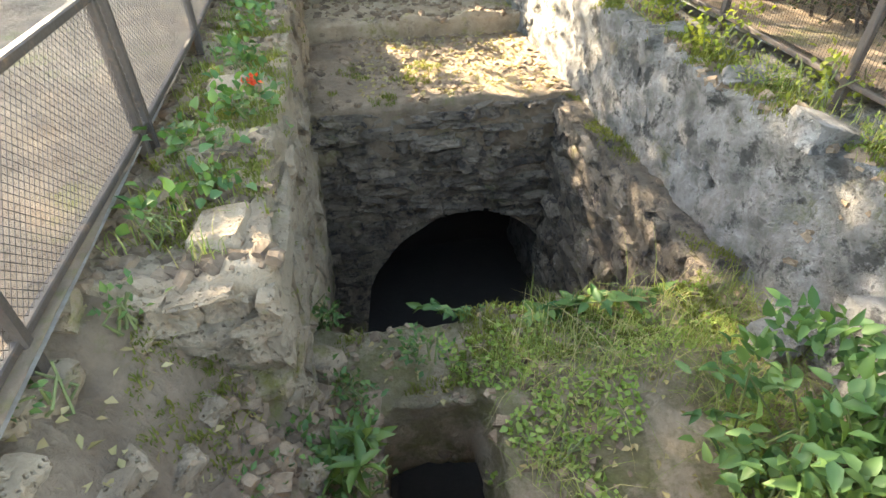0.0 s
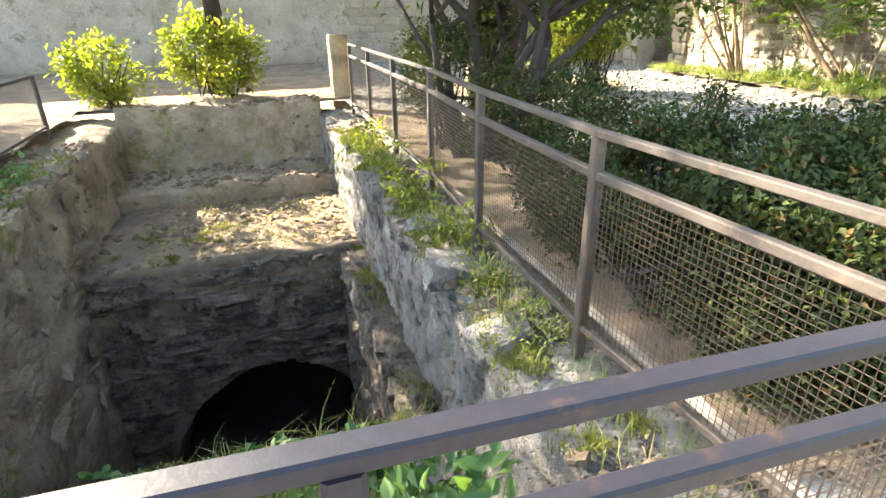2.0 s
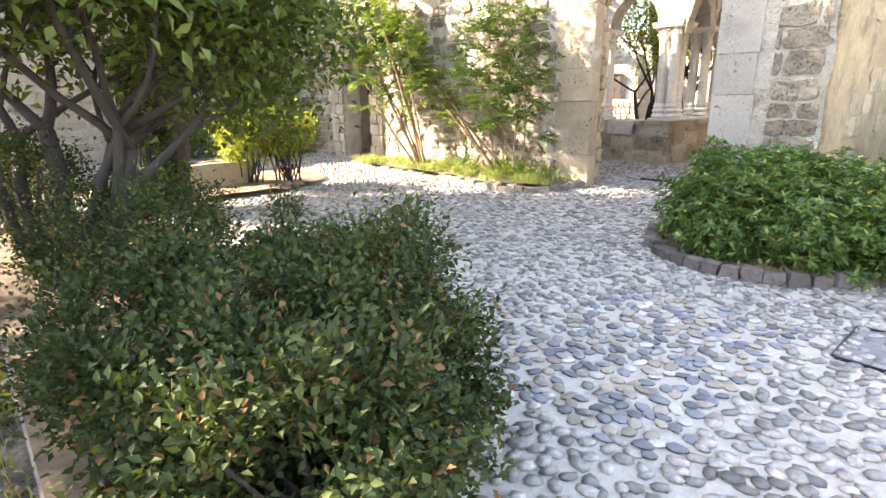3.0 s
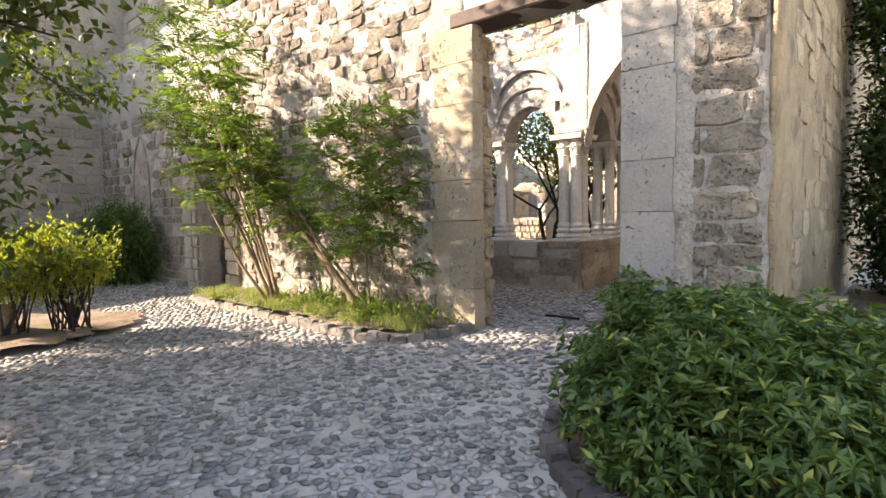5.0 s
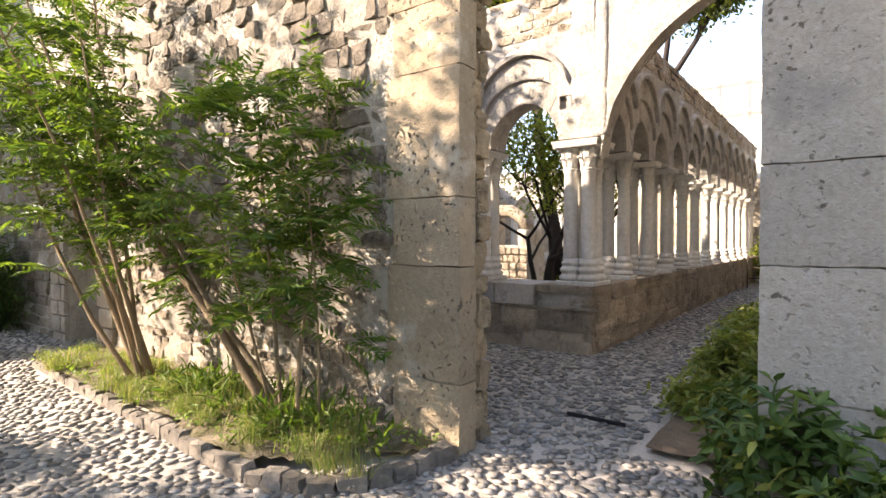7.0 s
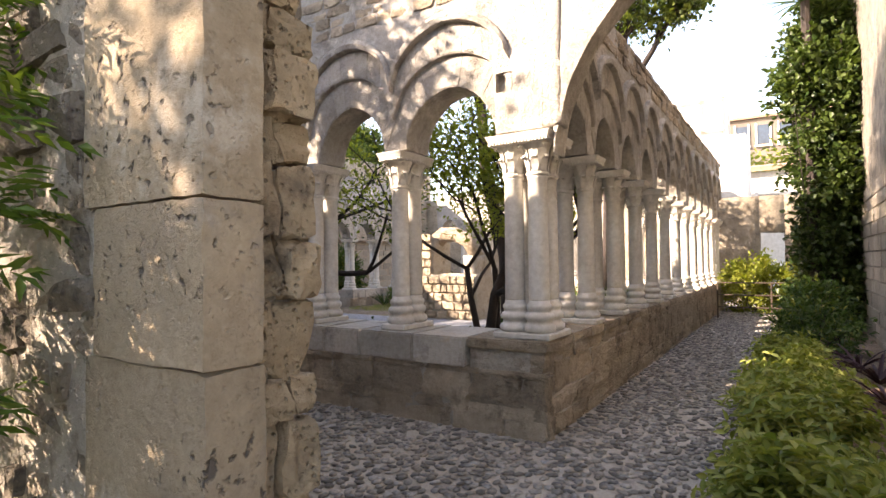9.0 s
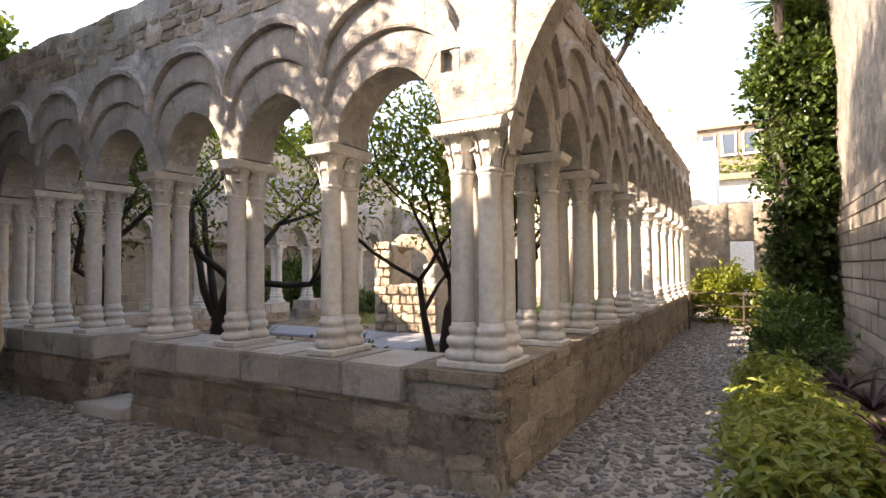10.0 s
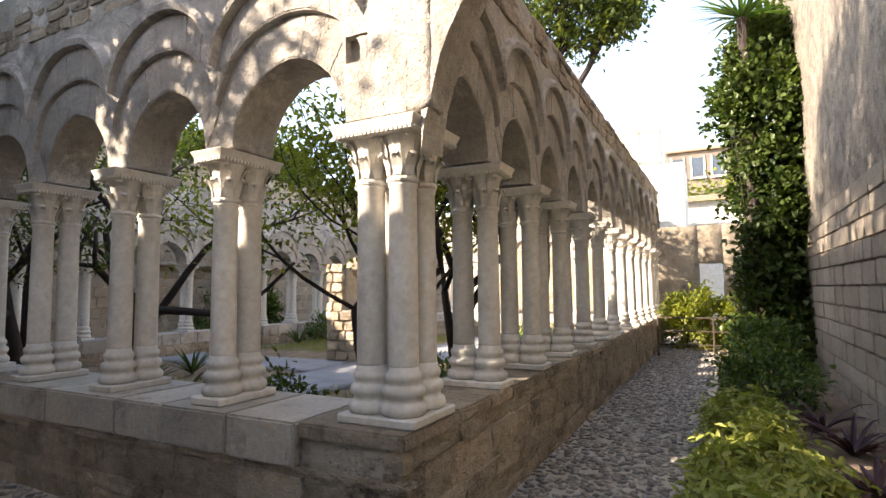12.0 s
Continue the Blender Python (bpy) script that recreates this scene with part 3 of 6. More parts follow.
def lay_pebbles():
    r = random.Random(5)
    kinds = [pebble_mesh(i, M_PEBBLE[(0, 0, 0, 1, 1, 2)[i]]) for i in range(6)]
    loose = [pebble_mesh(i + 10, M_PEBBLE_STUFF) for i in range(5)]
    base = [([v.co.copy() for v in k.vertices], [tuple(p.vertices) for p in k.polygons]) for k in loose]
    V, F, near = [], [], 0
    s = 0.083
    zones = ((2.9, 9.95, -3.0, 14.8), (9.95, 12.84, 2.0, 12.0), (12.84, 27.0, 3.05, 4.3))
    for x0, x1, y0, y1 in zones:
        row, y = 0, y0
        while y < y1:
            x = x0 + (row % 2) * s * 0.5
            while x < x1:
                px, py = x + r.uniform(-0.28, 0.28) * s, y + r.uniform(-0.28, 0.28) * s
                x += s
                if r.random() < 0.10 or not paved(px, py):
                    continue
                L, W, H = s * r.uniform(0.9, 1.3), s * r.uniform(0.68, 0.98), r.uniform(0.016, 0.036)
                m = pose(px, py, G - 0.016 + rise(px), r.uniform(-8, 8), r.uniform(-8, 8), r.uniform(0, 180)) @ Matrix.Diagonal((L, W, H, 1))
                if near < 300 and 4.6 < px < 6.4 and 0.2 < py < 1.9 and r.random() < 0.9:
                    piece("cobble", r.choice(kinds), m, ground)
                    near += 1
                else:
                    vs, fs = r.choice(base)
                    o = len(V)
                    V.extend(m @ v for v in vs)
                    F.extend((o + a, o + b, o + c) for a, b, c in fs)
            y += s * 0.82
            row += 1
    tagged(solid("cobbles", V, F, M_PEBBLE_STUFF, ground, True), kind="stuff")


# ---- the wall with the doorway ----
WX = 9.56


def pointed(u, a0, a1, z0, z1):
    """Height of a pointed arch over u between a0 and a1, that springs at z0 and peaks at z1."""
    a, h = (a1 - a0) / 2, z1 - z0
    t = abs(u - (a0 + a1) / 2)
    if t >= a:
        return z0
    if h >= a:
        R = (a * a + h * h) / (2 * a)
        return z0 + math.sqrt(max(R * R - (t + R - a) ** 2, 0))
    R = (a * a + h * h) / (2 * h)
    return z1 - R + math.sqrt(max(R * R - t * t, 0))


def make_doorway_wall():
    t0, t1 = WX, WX + 0.40
    ob = rough_blocks("wall_doorway", [
        ((t0, 3.98, -0.1), (t1, 9.2, 4.9)),
        ((t0, 9.2, 2.75), (t1, 10.2, 5.0)),
        # far stretch, raised past its stone courses to shade the west arcade
        ((t0, 10.2, -0.1), (t1, 15.0, 5.1)),
        ((t0, 2.22, 3.42), (t1, 3.98, 5.0)),
        ((t0, 1.12, -0.1), (t1, 2.22, 5.0)),
    ], 0.11, 0.035, M_LIME, 3.5)
    tagged(ob, "old limestone rubble wall with a tall open doorway", "wall", kind="structure")
    rub = stones_of("stone", M_RUBBLE, 8, 0.22)
    # rubble, left of the jamb
    lay_stones(ob, "stone", rub, '-x', WX, 4.42, 9.2, 0.1, 4.9, (0.07, 0.19), (0.09, 0.34), 0.14, 0.012, 0.012, seed=3, jitter=0.022, fill=0.86, tilt=6)
    # rubble blocks of the right pier
    lay_stones(ob, "stone", stones_of("stone", M_PIERSTONE, 7, 0.17, 3), '-x', WX, 1.14, 1.66, 0.15, 4.9, (0.16, 0.27), (0.22, 0.62), 0.13, 0.018, 0.03, seed=14, jitter=0.010, fill=1.0, tilt=2)
    # rubble on the reveal's far edge
    lay_stones(ob, "stone", stones_of("stone", M_REVEAL, 6, 0.18, 3), '-y', 3.95, WX + 0.165, WX + 0.42, 0.1, 3.4, (0.10, 0.26), (0.12, 0.24), 0.14, 0.03, 0.008, seed=12, jitter=0.03, tilt=6)
    # ashlar blocks of both jambs
    r = random.Random(2)

    def quoins(y_in, y_out_a, y_out_b, cuts, mat, depth):
        for k in range(len(cuts) - 1):
            za, zb = cuts[k], cuts[k + 1]
            yo = y_out_a if k % 2 else y_out_b
            lo, hi = min(y_in, yo), max(y_in, yo)
            V, F = [], []
            hx, hy, hz = depth / 2, (hi - lo - 0.001) / 2, (zb - za - 0.002) / 2
            grid_box(V, F, (-hx, -hy, -hz), (hx, hy, hz), 0.045)
            o = Vector((WX, (lo + hi) / 2, (za + zb) / 2))
            for i, v in enumerate(V):
                e = sum(abs(abs(v[a]) - s) < 0.001 for a, s in enumerate((hx, hy, hz)))
                v = v * (1 if e < 2 else 0.992) if e < 3 else v * 0.985
                V[i] = v + noise.noise_vector((v + o) * 5) * 0.004 + noise.noise_vector((v + o) * 19) * 0.005 - (Vector((0, 0, v.z)).normalized() * 0.006 * max(0, noise.noise((v + o) * 9)) if e >= 2 else Vector())
            q = solid("block", V, F, mat, ob, True)
            border_v = [sum(abs(abs(p[a]) - s) < 0.02 for a, s in enumerate((hx, hy, hz))) > 1 for p in V]
            for ed in q.data.edges:
                ed.use_edge_sharp = border_v[ed.vertices[0]] and border_v[ed.vertices[1]]
            q.matrix_parent_inverse = Matrix()
            q.location = (WX - 0.025 + depth / 2 + r.uniform(-0.004, 0.004), (lo + hi) / 2, (za + zb) / 2)

    quoins(3.85, 4.46, 4.40, (G - 0.05, 0.62, 1.36, 1.80, 2.62, 3.05, 3.44), M_ASHLAR, 0.185)
    quoins(2.24, 1.78, 1.80, (G - 0.05, 0.85, 1.42, 1.86, 2.63, 2.92, 3.44), M_GREYPIER, 0.185)
    # far left: tuff pilaster round the small arch
    tuff = stones_of("tuff_block", M_BRICKWALL, 4, 0.03)
    for a, b in ((8.75, 9.2), (10.2, 10.7)):
        lay_stones(ob, "tuff_block", tuff, '-x', WX, a, b, G, 2.75, (0.19, 0.24), (0.22, 0.4), 0.16, 0.06, 0.012, seed=int(a * 10), jitter=0.006, tilt=0.6)
    lay_stones(ob, "stone", rub, '-x', WX, 10.7, 15.0, 0.1, 3.65, (0.14, 0.24), (0.18, 0.42), 0.12, 0.02, 0.02, seed=21,
               hole=lambda u, z: 12.2 < u < 13.2 and z < pointed(u, 12.2, 13.2, 2.2, 3.3), fill=0.9)
    # tall pointed niche
    bm = bmesh.new()
    pts = [(12.28, G)] + [(12.28 + 0.84 * k / 12, pointed(12.28 + 0.84 * k / 12, 12.28, 13.12, 2.2, 3.2)) for k in range(13)] + [(13.12, G)]
    f = [bm.verts.new((WX - 0.035, y, z)) for y, z in pts]
    g = [bm.verts.new((WX - 0.005, y, z)) for y, z in pts]
    bm.faces.new(g)
    for k in range(len(pts) - 1):
        bm.faces.new((f[k], f[k + 1], g[k + 1], g[k]))
    part("niche", bm, M_PARAPET, ob, "recessed pointed niche")
    # lintel
    lin = bevel_box("lintel", (0.38, 2.2, 0.16), 0.015, M_WOOD, ob, (0, 0, 0), "dark timber lintel")
    lin.location = (WX + 0.15, 3.05, 3.50)
    return ob


wall_doorway = make_doorway_wall()

# the wall on the walk's outer side: plastered outside, squared blocks inside
wall_south = tagged(rough_blocks("wall_south", [((WX + 0.40, 1.12, -0.1), (27.5, 1.42, 9.0)), ((WX + 0.02, 1.08, -0.1), (16.5, 1.125, 7.5))], 0.3, 0.02, M_PLASTER),
                    "tall wall of squared tuff, ochre plaster on its outside", "wall", kind="structure")
lay_stones(wall_south, "block", stones_of("block", M_BRICKWALL, 5, 0.035), '+y', 1.46, 11.0, 27.0, 0.1, 2.9, (0.2, 0.27), (0.3, 0.6), 0.1, 0.034, 0.010, seed=5, jitter=0.008, tilt=0.4)
rough_blocks("inner_plaster", [((10.6, 1.38, -0.05), (27.4, 1.46, 8.9))], 0.10, 0.022, M_TANPLASTER, 2.2, wall_south, "worn pale tan plaster")
lay_stones(wall_south, "stone", stones_of("stone", M_REVEAL, 6, 0.14, 2), '-y', 1.08, 10.4, 16.4, 0.7, 6.5, (0.18, 0.30), (0.3, 0.6), 0.1, 0.012, 0.02, seed=63, jitter=0.012, fill=0.7, limit=150)
ledge_s = rough_blocks("ledge", [((WX - 0.1, 0.72, 0.5), (WX + 1.6, 1.1, 0.62)), ((WX - 0.02, 0.85, 0.0), (WX + 1.6, 1.1, 0.5))], 0.1, 0.03, M_PLASTER, parent=wall_south)

wall_north = tagged(rough_blocks("wall_north", [((-14.0, 15.0, -0.1), (6.4, 15.4, 4.2)), ((6.4, 15.0, -0.1), (12.5, 15.4, 8.0))], 0.4, 0.03, M_LIME),
                    "long masonry wall of thin pale courses", "wall", kind="structure")
lay_stones(wall_north, "stone", stones_of("stone", M_BRICKWALL, 6, 0.08), '-y', 15.0, 4.0, 9.5, 0.1, 7.0, (0.14, 0.24), (0.25, 0.7), 0.12, 0.02, 0.016, seed=8)
wall_west = tagged(rough_blocks("wall_west", [((-14.0, -12.0, -0.1), (-13.6, 15.0, 2.6))], 0.6, 0.03, M_LIME), "low masonry wall closing the court", "wall", kind="structure")
wall_east = tagged(rough_blocks("wall_back", [((-14.0, -12.4, -0.1), (WX, -12.0, 3.4))], 0.6, 0.03, M_LIME), "masonry wall behind the garden", "wall", kind="structure")

church_block = tagged(rough_blocks("wall_church", [((10.15, 10.7, -0.1), (12.4, 15.0, 8.0))], 0.4, 0.03, M_PARAPET), "tall masonry block rising behind the court wall", "wall", kind="structure")
lay_stones(church_block, "stone", stones_of("stone", M_BRICKWALL, 6, 0.08), '-x', 10.15, 10.7, 15.0, 3.4, 7.9, (0.16, 0.26), (0.3, 0.7), 0.12, 0.02, 0.012, seed=77)
rough_blocks("cornice", [((9.98, 10.7, 5.3), (10.15, 15.0, 5.42))], 0.3, 0.02, M_BRICKWALL, parent=church_block)

# ---- the cloister ----
CX, CY = 12.84, 4.31          # outer corner of the parapet
PZ = 0.97                     # its top
SPR = 2.74                    # where the arches spring
TOP = 4.38


def arcade(name, label, bays, to_world, top=TOP, thick=0.50, seed=0, ends=(None, None), back=True):
    """A wall on arches. bays: (centre of one support, of the next, half widths of both). to_world(u, depth, z)."""
    V, F, rings = [], [], []
    for c0, c1, h0, h1, e0 in bays:
        o0, o1 = c0 + h0, c1 - h1
        us = list(np.linspace(c0, o0, 4 if e0 == c0 else 12)[:-1]) + [o0 + (o1 - o0) * (1 - math.cos(math.pi * k / 16)) / 2 for k in range(17)] + list(np.linspace(o1, c1, 4)[1:])
        w = c1 - c0
        for u in us:
            op = pointed(u, o0, o1, SPR, SPR + 0.53)
            a2 = max(pointed(u, e0, c1, SPR + 0.30, SPR + 0.82), op + 0.03)
            a3 = pointed(u, e0, c1, SPR + 0.60, SPR + 1.13)
            ring = [(0.075, op), (0.075, a2), (0.030, a2 + 0.006), (0.030, a3 - 0.03), (-0.035, a3 - 0.02), (-0.045, a3 + 0.03), (-0.02, a3 + 0.075),
                    (0.02, a3 + 0.085), (0.02, (a3 + top) / 2 + 0.05), (0.02, top), (thick - 0.02, top), (thick - 0.02, a3), (thick - 0.05, op)]
            if e0 > c0 and u < e0 + 0.03:
                ring = [(0.02 if d < 0.1 else d, z) for d, z in ring]
            rings.append([(u, d, z) for d, z in ring])
    k = len(rings[0])
    for ring in rings:
        for i, (u, d, z) in enumerate(ring):
            p = Vector(to_world(u, d, z))
            j = 0.016 if z < top - 0.01 else 0.05
            V.append(p + noise.noise_vector(p * 2.3) * j + noise.noise_vector(p * 8) * 0.007)
    for i in range(len(rings) - 1):
        if abs(rings[i][0][0] - rings[i + 1][0][0]) < 1e-6:
            continue
        for j in range(k):
            F.append((i * k + j, i * k + (j + 1) % k, (i + 1) * k + (j + 1) % k, (i + 1) * k + j))
    F.append(tuple(range(k)))
    F.append(tuple((len(rings) - 1) * k + j for j in range(k))[::-1])
    ob = solid(name, V, F, M_ARCADE)
    bm = bmesh.new()
    bm.from_mesh(ob.data)
    bmesh.ops.recalc_face_normals(bm, faces=bm.faces)
    bm.to_mesh(ob.data)
    bm.free()
    return tagged(ob, label, "arcade", kind="structure")


S_W, S_S = 1.18, 1.07
west_c = [4.55, 5.93, 5.93 + S_W, 5.93 + 2 * S_W, 5.93 + 3 * S_W + 0.12] + [9.59 + S_W * k for k in range(1, 6)]
NY, NZ, NS = 14.8, 0.76, 1.24  # the far arcade: its line, its parapet's top, its spacing
north_c = [22.04 + NS * k for k in range(-7, 4)]
south_c = [13.20] + [14.40 + S_S * k for k in range(12)]
HW = 0.14


def bays_of(c, back, first=0.27):
    return [(c[0] - back, c[1], first + back, HW, c[0] + 0.08)] + [(c[i], c[i + 1], HW, HW, c[i]) for i in range(1, len(c) - 1)]


arcade_west = arcade("arcade_wall_west", "pale stone cloister wall on round arches with double mouldings",
                     bays_of(west_c, 0.13), lambda u, d, z: (12.94 + d, u, z), top=TOP + 0.2)
arcade_south = arcade("arcade_wall_south", "pale stone cloister wall on round arches receding along the walk",
                      bays_of(south_c, 0.25), lambda u, d, z: (u, 4.33 + d, z))
arcade_north = arcade("arcade_wall_north", "far cloister wall on round arches across the garden",
                      [(a, b, HW, HW, a) for a, b in zip(north_c, north_c[1:])], lambda u, d, z: (u, NY - 0.25 + d, z - 0.31), top=4.72)
arcade_east = arcade("arcade_wall_east", "far end of the cloister wall on round arches",
                     [(4.5 + 1.08 * k, 4.5 + 1.08 * (k + 1), HW, HW, 4.5 + 1.08 * k) for k in range(9)], lambda u, d, z: (26.9 - d, u, z), top=4.2)

def voussoirs(ob, bays, to_world, seed):
    """The wedge stones of both arch rings, set a little proud with open joints."""
    r = random.Random(seed)
    for c0, c1, h0, h1, e0 in bays:
        o0, o1 = c0 + h0, c1 - h1
        rings = (((o0, o1, SPR, SPR + 0.53, 0.012), (e0, c1, SPR + 0.30, SPR + 0.82, -0.012), 0.075, 9),
                 ((e0, c1, SPR + 0.30, SPR + 0.82, 0.020), (e0, c1, SPR + 0.60, SPR + 1.13, -0.045), 0.030, 9))
        for (a0, a1, z0, z1, g0), (b0, b1, y0, y1, g1), depth, n in rings:
            cuts = [0.0] + sorted(min(0.98, max(0.02, (k + r.uniform(-0.22, 0.22)) / n)) for k in range(1, n)) + [1.0]
            for f0, f1 in zip(cuts, cuts[1:]):
                out = depth - 0.003 - r.uniform(0, 0.005)
                V, F, m = [], [], 3
                for k in range(m + 1):
                    f = f0 + 0.0012 + (f1 - f0 - 0.0024) * k / m
                    t = (1 - math.cos(math.pi * f)) / 2
                    ui, uo = a0 + (a1 - a0) * t, b0 + (b1 - b0) * t
                    zi, zo = pointed(ui, a0, a1, z0, z1) + g0, pointed(uo, b0, b1, y0, y1) + g1
                    for u, d, z in ((ui, out, zi), (uo, out, zo), (uo, depth + 0.04, zo), (ui, depth + 0.04, zi)):
                        p = Vector(to_world(u, d, z))
                        V.append(p + noise.noise_vector(p * 2.3) * 0.016 + noise.noise_vector(p * 8) * 0.007)
                for k in range(m):
                    for j in range(4):
                        F.append((k * 4 + j, k * 4 + (j + 1) % 4, k * 4 + 4 + (j + 1) % 4, k * 4 + 4 + j))
                F += [(0, 1, 2, 3), (m * 4 + 3, m * 4 + 2, m * 4 + 1, m * 4)]
                solid("voussoir", V, F, M_VOUSSOIR, ob)


voussoirs(arcade_north, [(a, b, HW, HW, a) for a, b in zip(north_c[5:], north_c[6:])], lambda u, d, z: (u, NY - 0.25 + d, z - 0.31), 3)
voussoirs(arcade_west, bays_of(west_c, 0.13)[:6], lambda u, d, z: (12.94 + d, u, z), 1)
voussoirs(arcade_south, bays_of(south_c, 0.25)[:7], lambda u, d, z: (u, 4.33 + d, z), 2)

# the corner block, and the arch that springs from it over the walk


def cut_hole(obs, lo, hi):
    """Cuts a square hole into walls."""
    bm = bmesh.new()
    bmesh.ops.create_cube(bm, size=1)
    bmesh.ops.scale(bm, vec=[hi[i] - lo[i] for i in range(3)], verts=bm.verts)
    bmesh.ops.translate(bm, vec=[(hi[i] + lo[i]) / 2 for i in range(3)], verts=bm.verts)
    tool = part("tool", bm, M_ARCADE)
    for ob in obs:
        mod = ob.modifiers.new("hole", 'BOOLEAN')
        mod.object, mod.operation, mod.solver = tool, 'DIFFERENCE', 'EXACT'
        me = bpy.data.meshes.new_from_object(ob.evaluated_get(bpy.context.evaluated_depsgraph_get()))
        ob.modifiers.clear()
        ob.data = me
    bpy.data.objects.remove(tool)


_cope = stones_of("coping_stone", M_PARAPET, 6, 0.12)
lay_stones(arcade_west, "coping_stone", _cope, '-x', 12.96, 4.42, 11.5, 4.04, 4.60, (0.11, 0.15), (0.16, 0.36), 0.2, 0.012, 0.008, seed=51, jitter=0.012, tilt=2)
lay_stones(arcade_south, "coping_stone", _cope, '-y', 4.35, 13.5, 26.5, 4.04, 4.42, (0.12, 0.16), (0.2, 0.4), 0.2, 0.012, 0.008, seed=52, jitter=0.012, tilt=2)
cut_hole((arcade_west, arcade_south), (12.8, 4.62, 3.10), (13.05, 4.78, 3.27))
rough_blocks("corner_stone", [((12.952, 4.19, 2.74), (13.10, 4.56, 4.40))], 0.05, 0.010, M_ARCADE, 2.3, arcade_west)


def cross_arch():
    V, F, n = [], [], 30
    yc, zc, R = 2.36, 2.32, 1.90
    k = 6
    for i in range(n + 1):
        a = math.radians(6 + 118 * i / n)
        y, z = yc + R * math.cos(a), zc + R * math.sin(a)
        t = max(5.0, z + 0.35)
        for x, zz in ((12.955, z), (12.955, (z + t) / 2), (12.955, t), (13.20, t), (13.20, (z + t) / 2), (13.20, z)):
            p = Vector((x, y, zz))
            V.append(p + noise.noise_vector(p * 3.1) * 0.018)
    for i in range(n):
        for j in range(k):
            F.append((i * k + j, i * k + (j + 1) % k, (i + 1) * k + (j + 1) % k, (i + 1) * k + j))
    F.append(tuple(range(k))[::-1])
    F.append(tuple(n * k + j for j in range(k)))
    return tagged(solid("cross_arch", V, F, M_ARCADE), "stone arch springing from the cloister corner over the walk", "arch", kind="structure")


cross_arch()


def lathe(bm, profile, seg=20, centre=(0, 0)):
    rings = []
    for r, z in profile:
        rings.append([bm.verts.new((centre[0] + r * math.cos(2 * math.pi * k / seg), centre[1] + r * math.sin(2 * math.pi * k / seg), z)) for k in range(seg)])
    for a, b in zip(rings, rings[1:]):
        for k in range(seg):
            bm.faces.new((a[k], a[(k + 1) % seg], b[(k + 1) % seg], b[k]))
    bm.faces.new(rings[0][::-1])
    bm.faces.new(rings[-1])


def base_bm():
    bm = bmesh.new()
    lathe(bm, [(r * 0.90, z) for r, z in [(0.135, 0.0), (0.150, 0.012), (0.154, 0.035), (0.146, 0.06), (0.128, 0.068), (0.118, 0.085), (0.122, 0.10), (0.137, 0.112), (0.141, 0.135), (0.132, 0.157), (0.115, 0.165),
               (0.110, 0.18), (0.118, 0.195), (0.122, 0.212), (0.116, 0.232), (0.101, 0.24), (0.100, 0.27)]], 22)
    return bm


def shaft_bm(h):
    bm = bmesh.new()
    lathe(bm, [(0.089, 0), (0.088, 0.02), (0.087, h * 0.3), (0.084, h * 0.7), (0.081, h - 0.03), (0.088, h - 0.02), (0.088, h), (0.081, h)], 20)
    return bm


def capital_bm(seed):
    bm = bmesh.new()
    lathe(bm, [(0.090, 0.0), (0.104, 0.006), (0.108, 0.02), (0.103, 0.033), (0.092, 0.04), (0.091, 0.06), (0.098, 0.15), (0.112, 0.22), (0.135, 0.27), (0.140, 0.285)], 16)
    for tier, (z0, h, r0, r1, n) in enumerate(((0.045, 0.13, 0.100, 0.150, 8), (0.13, 0.145, 0.106, 0.178, 4))):
        for k in range(n):
            a = 2 * math.pi * (k + 0.5 * tier) / n + (0.0 if tier else 0.2)
            wdt = 0.036 if tier == 0 else 0.042
            prof = [(r0, z0, 0.6), (r0 + 0.006, z0 + h * 0.4, 1.0), (r0 + 0.02, z0 + h * 0.7, 0.95), ((r0 + r1) / 2 + 0.012, z0 + h * 0.93, 0.8), (r1, z0 + h, 0.7), (r1 + 0.012, z0 + h * 0.86, 0.5), (r1 - 0.008, z0 + h * 0.78, 0.3)]
            ca, sa = math.cos(a), math.sin(a)
            rows = []
            for rr, zz, ww in prof:
                rows.append([bm.verts.new((rr * ca - o * ww * wdt * sa, rr * sa + o * ww * wdt * ca, zz - (0.006 if o else 0))) for o in (-1, 0, 1)]
                            + [bm.verts.new(((rr - 0.016) * ca, (rr - 0.016) * sa, zz - 0.008))])
            for p, q in zip(rows, rows[1:]):
                for i, j in ((0, 1), (1, 2), (2, 3), (3, 0)):
                    bm.faces.new((p[i], p[j], q[j], q[i]))
    return bm


def slab_bm(sx, sy, h, flare=0.0, bev=0.01):
    bm = bmesh.new()
    bmesh.ops.create_cube(bm, size=1)
    bmesh.ops.scale(bm, vec=(sx, sy, h), verts=bm.verts)
    for v in bm.verts:
        if v.co.z < 0:
            v.co.x -= math.copysign(flare, v.co.x)
            v.co.y -= math.copysign(flare, v.co.y)
        v.co.z += h / 2
    bmesh.ops.bevel(bm, geom=bm.edges[:], offset=bev, segments=1, affect='EDGES')
    return bm


def beads_bm(sx, sy):
    """A row of small dentils round the abacus."""
    bm = bmesh.new()
    for ax, half, other in ((0, sx, sy), (1, sy, sx)):
        n = int(half / 0.03)
        for s in (-1, 1):
            for k in range(n):
                c = [0, 0, 0.018]
                c[ax] = -half / 2 + (k + 0.5) * half / n
                c[1 - ax] = s * other / 2
                d = [0.016, 0.016, 0.022]
                r = bmesh.ops.create_cube(bm, size=1)
                bmesh.ops.scale(bm, vec=d, verts=r["verts"])
                bmesh.ops.translate(bm, vec=c, verts=r["verts"])
    return bm


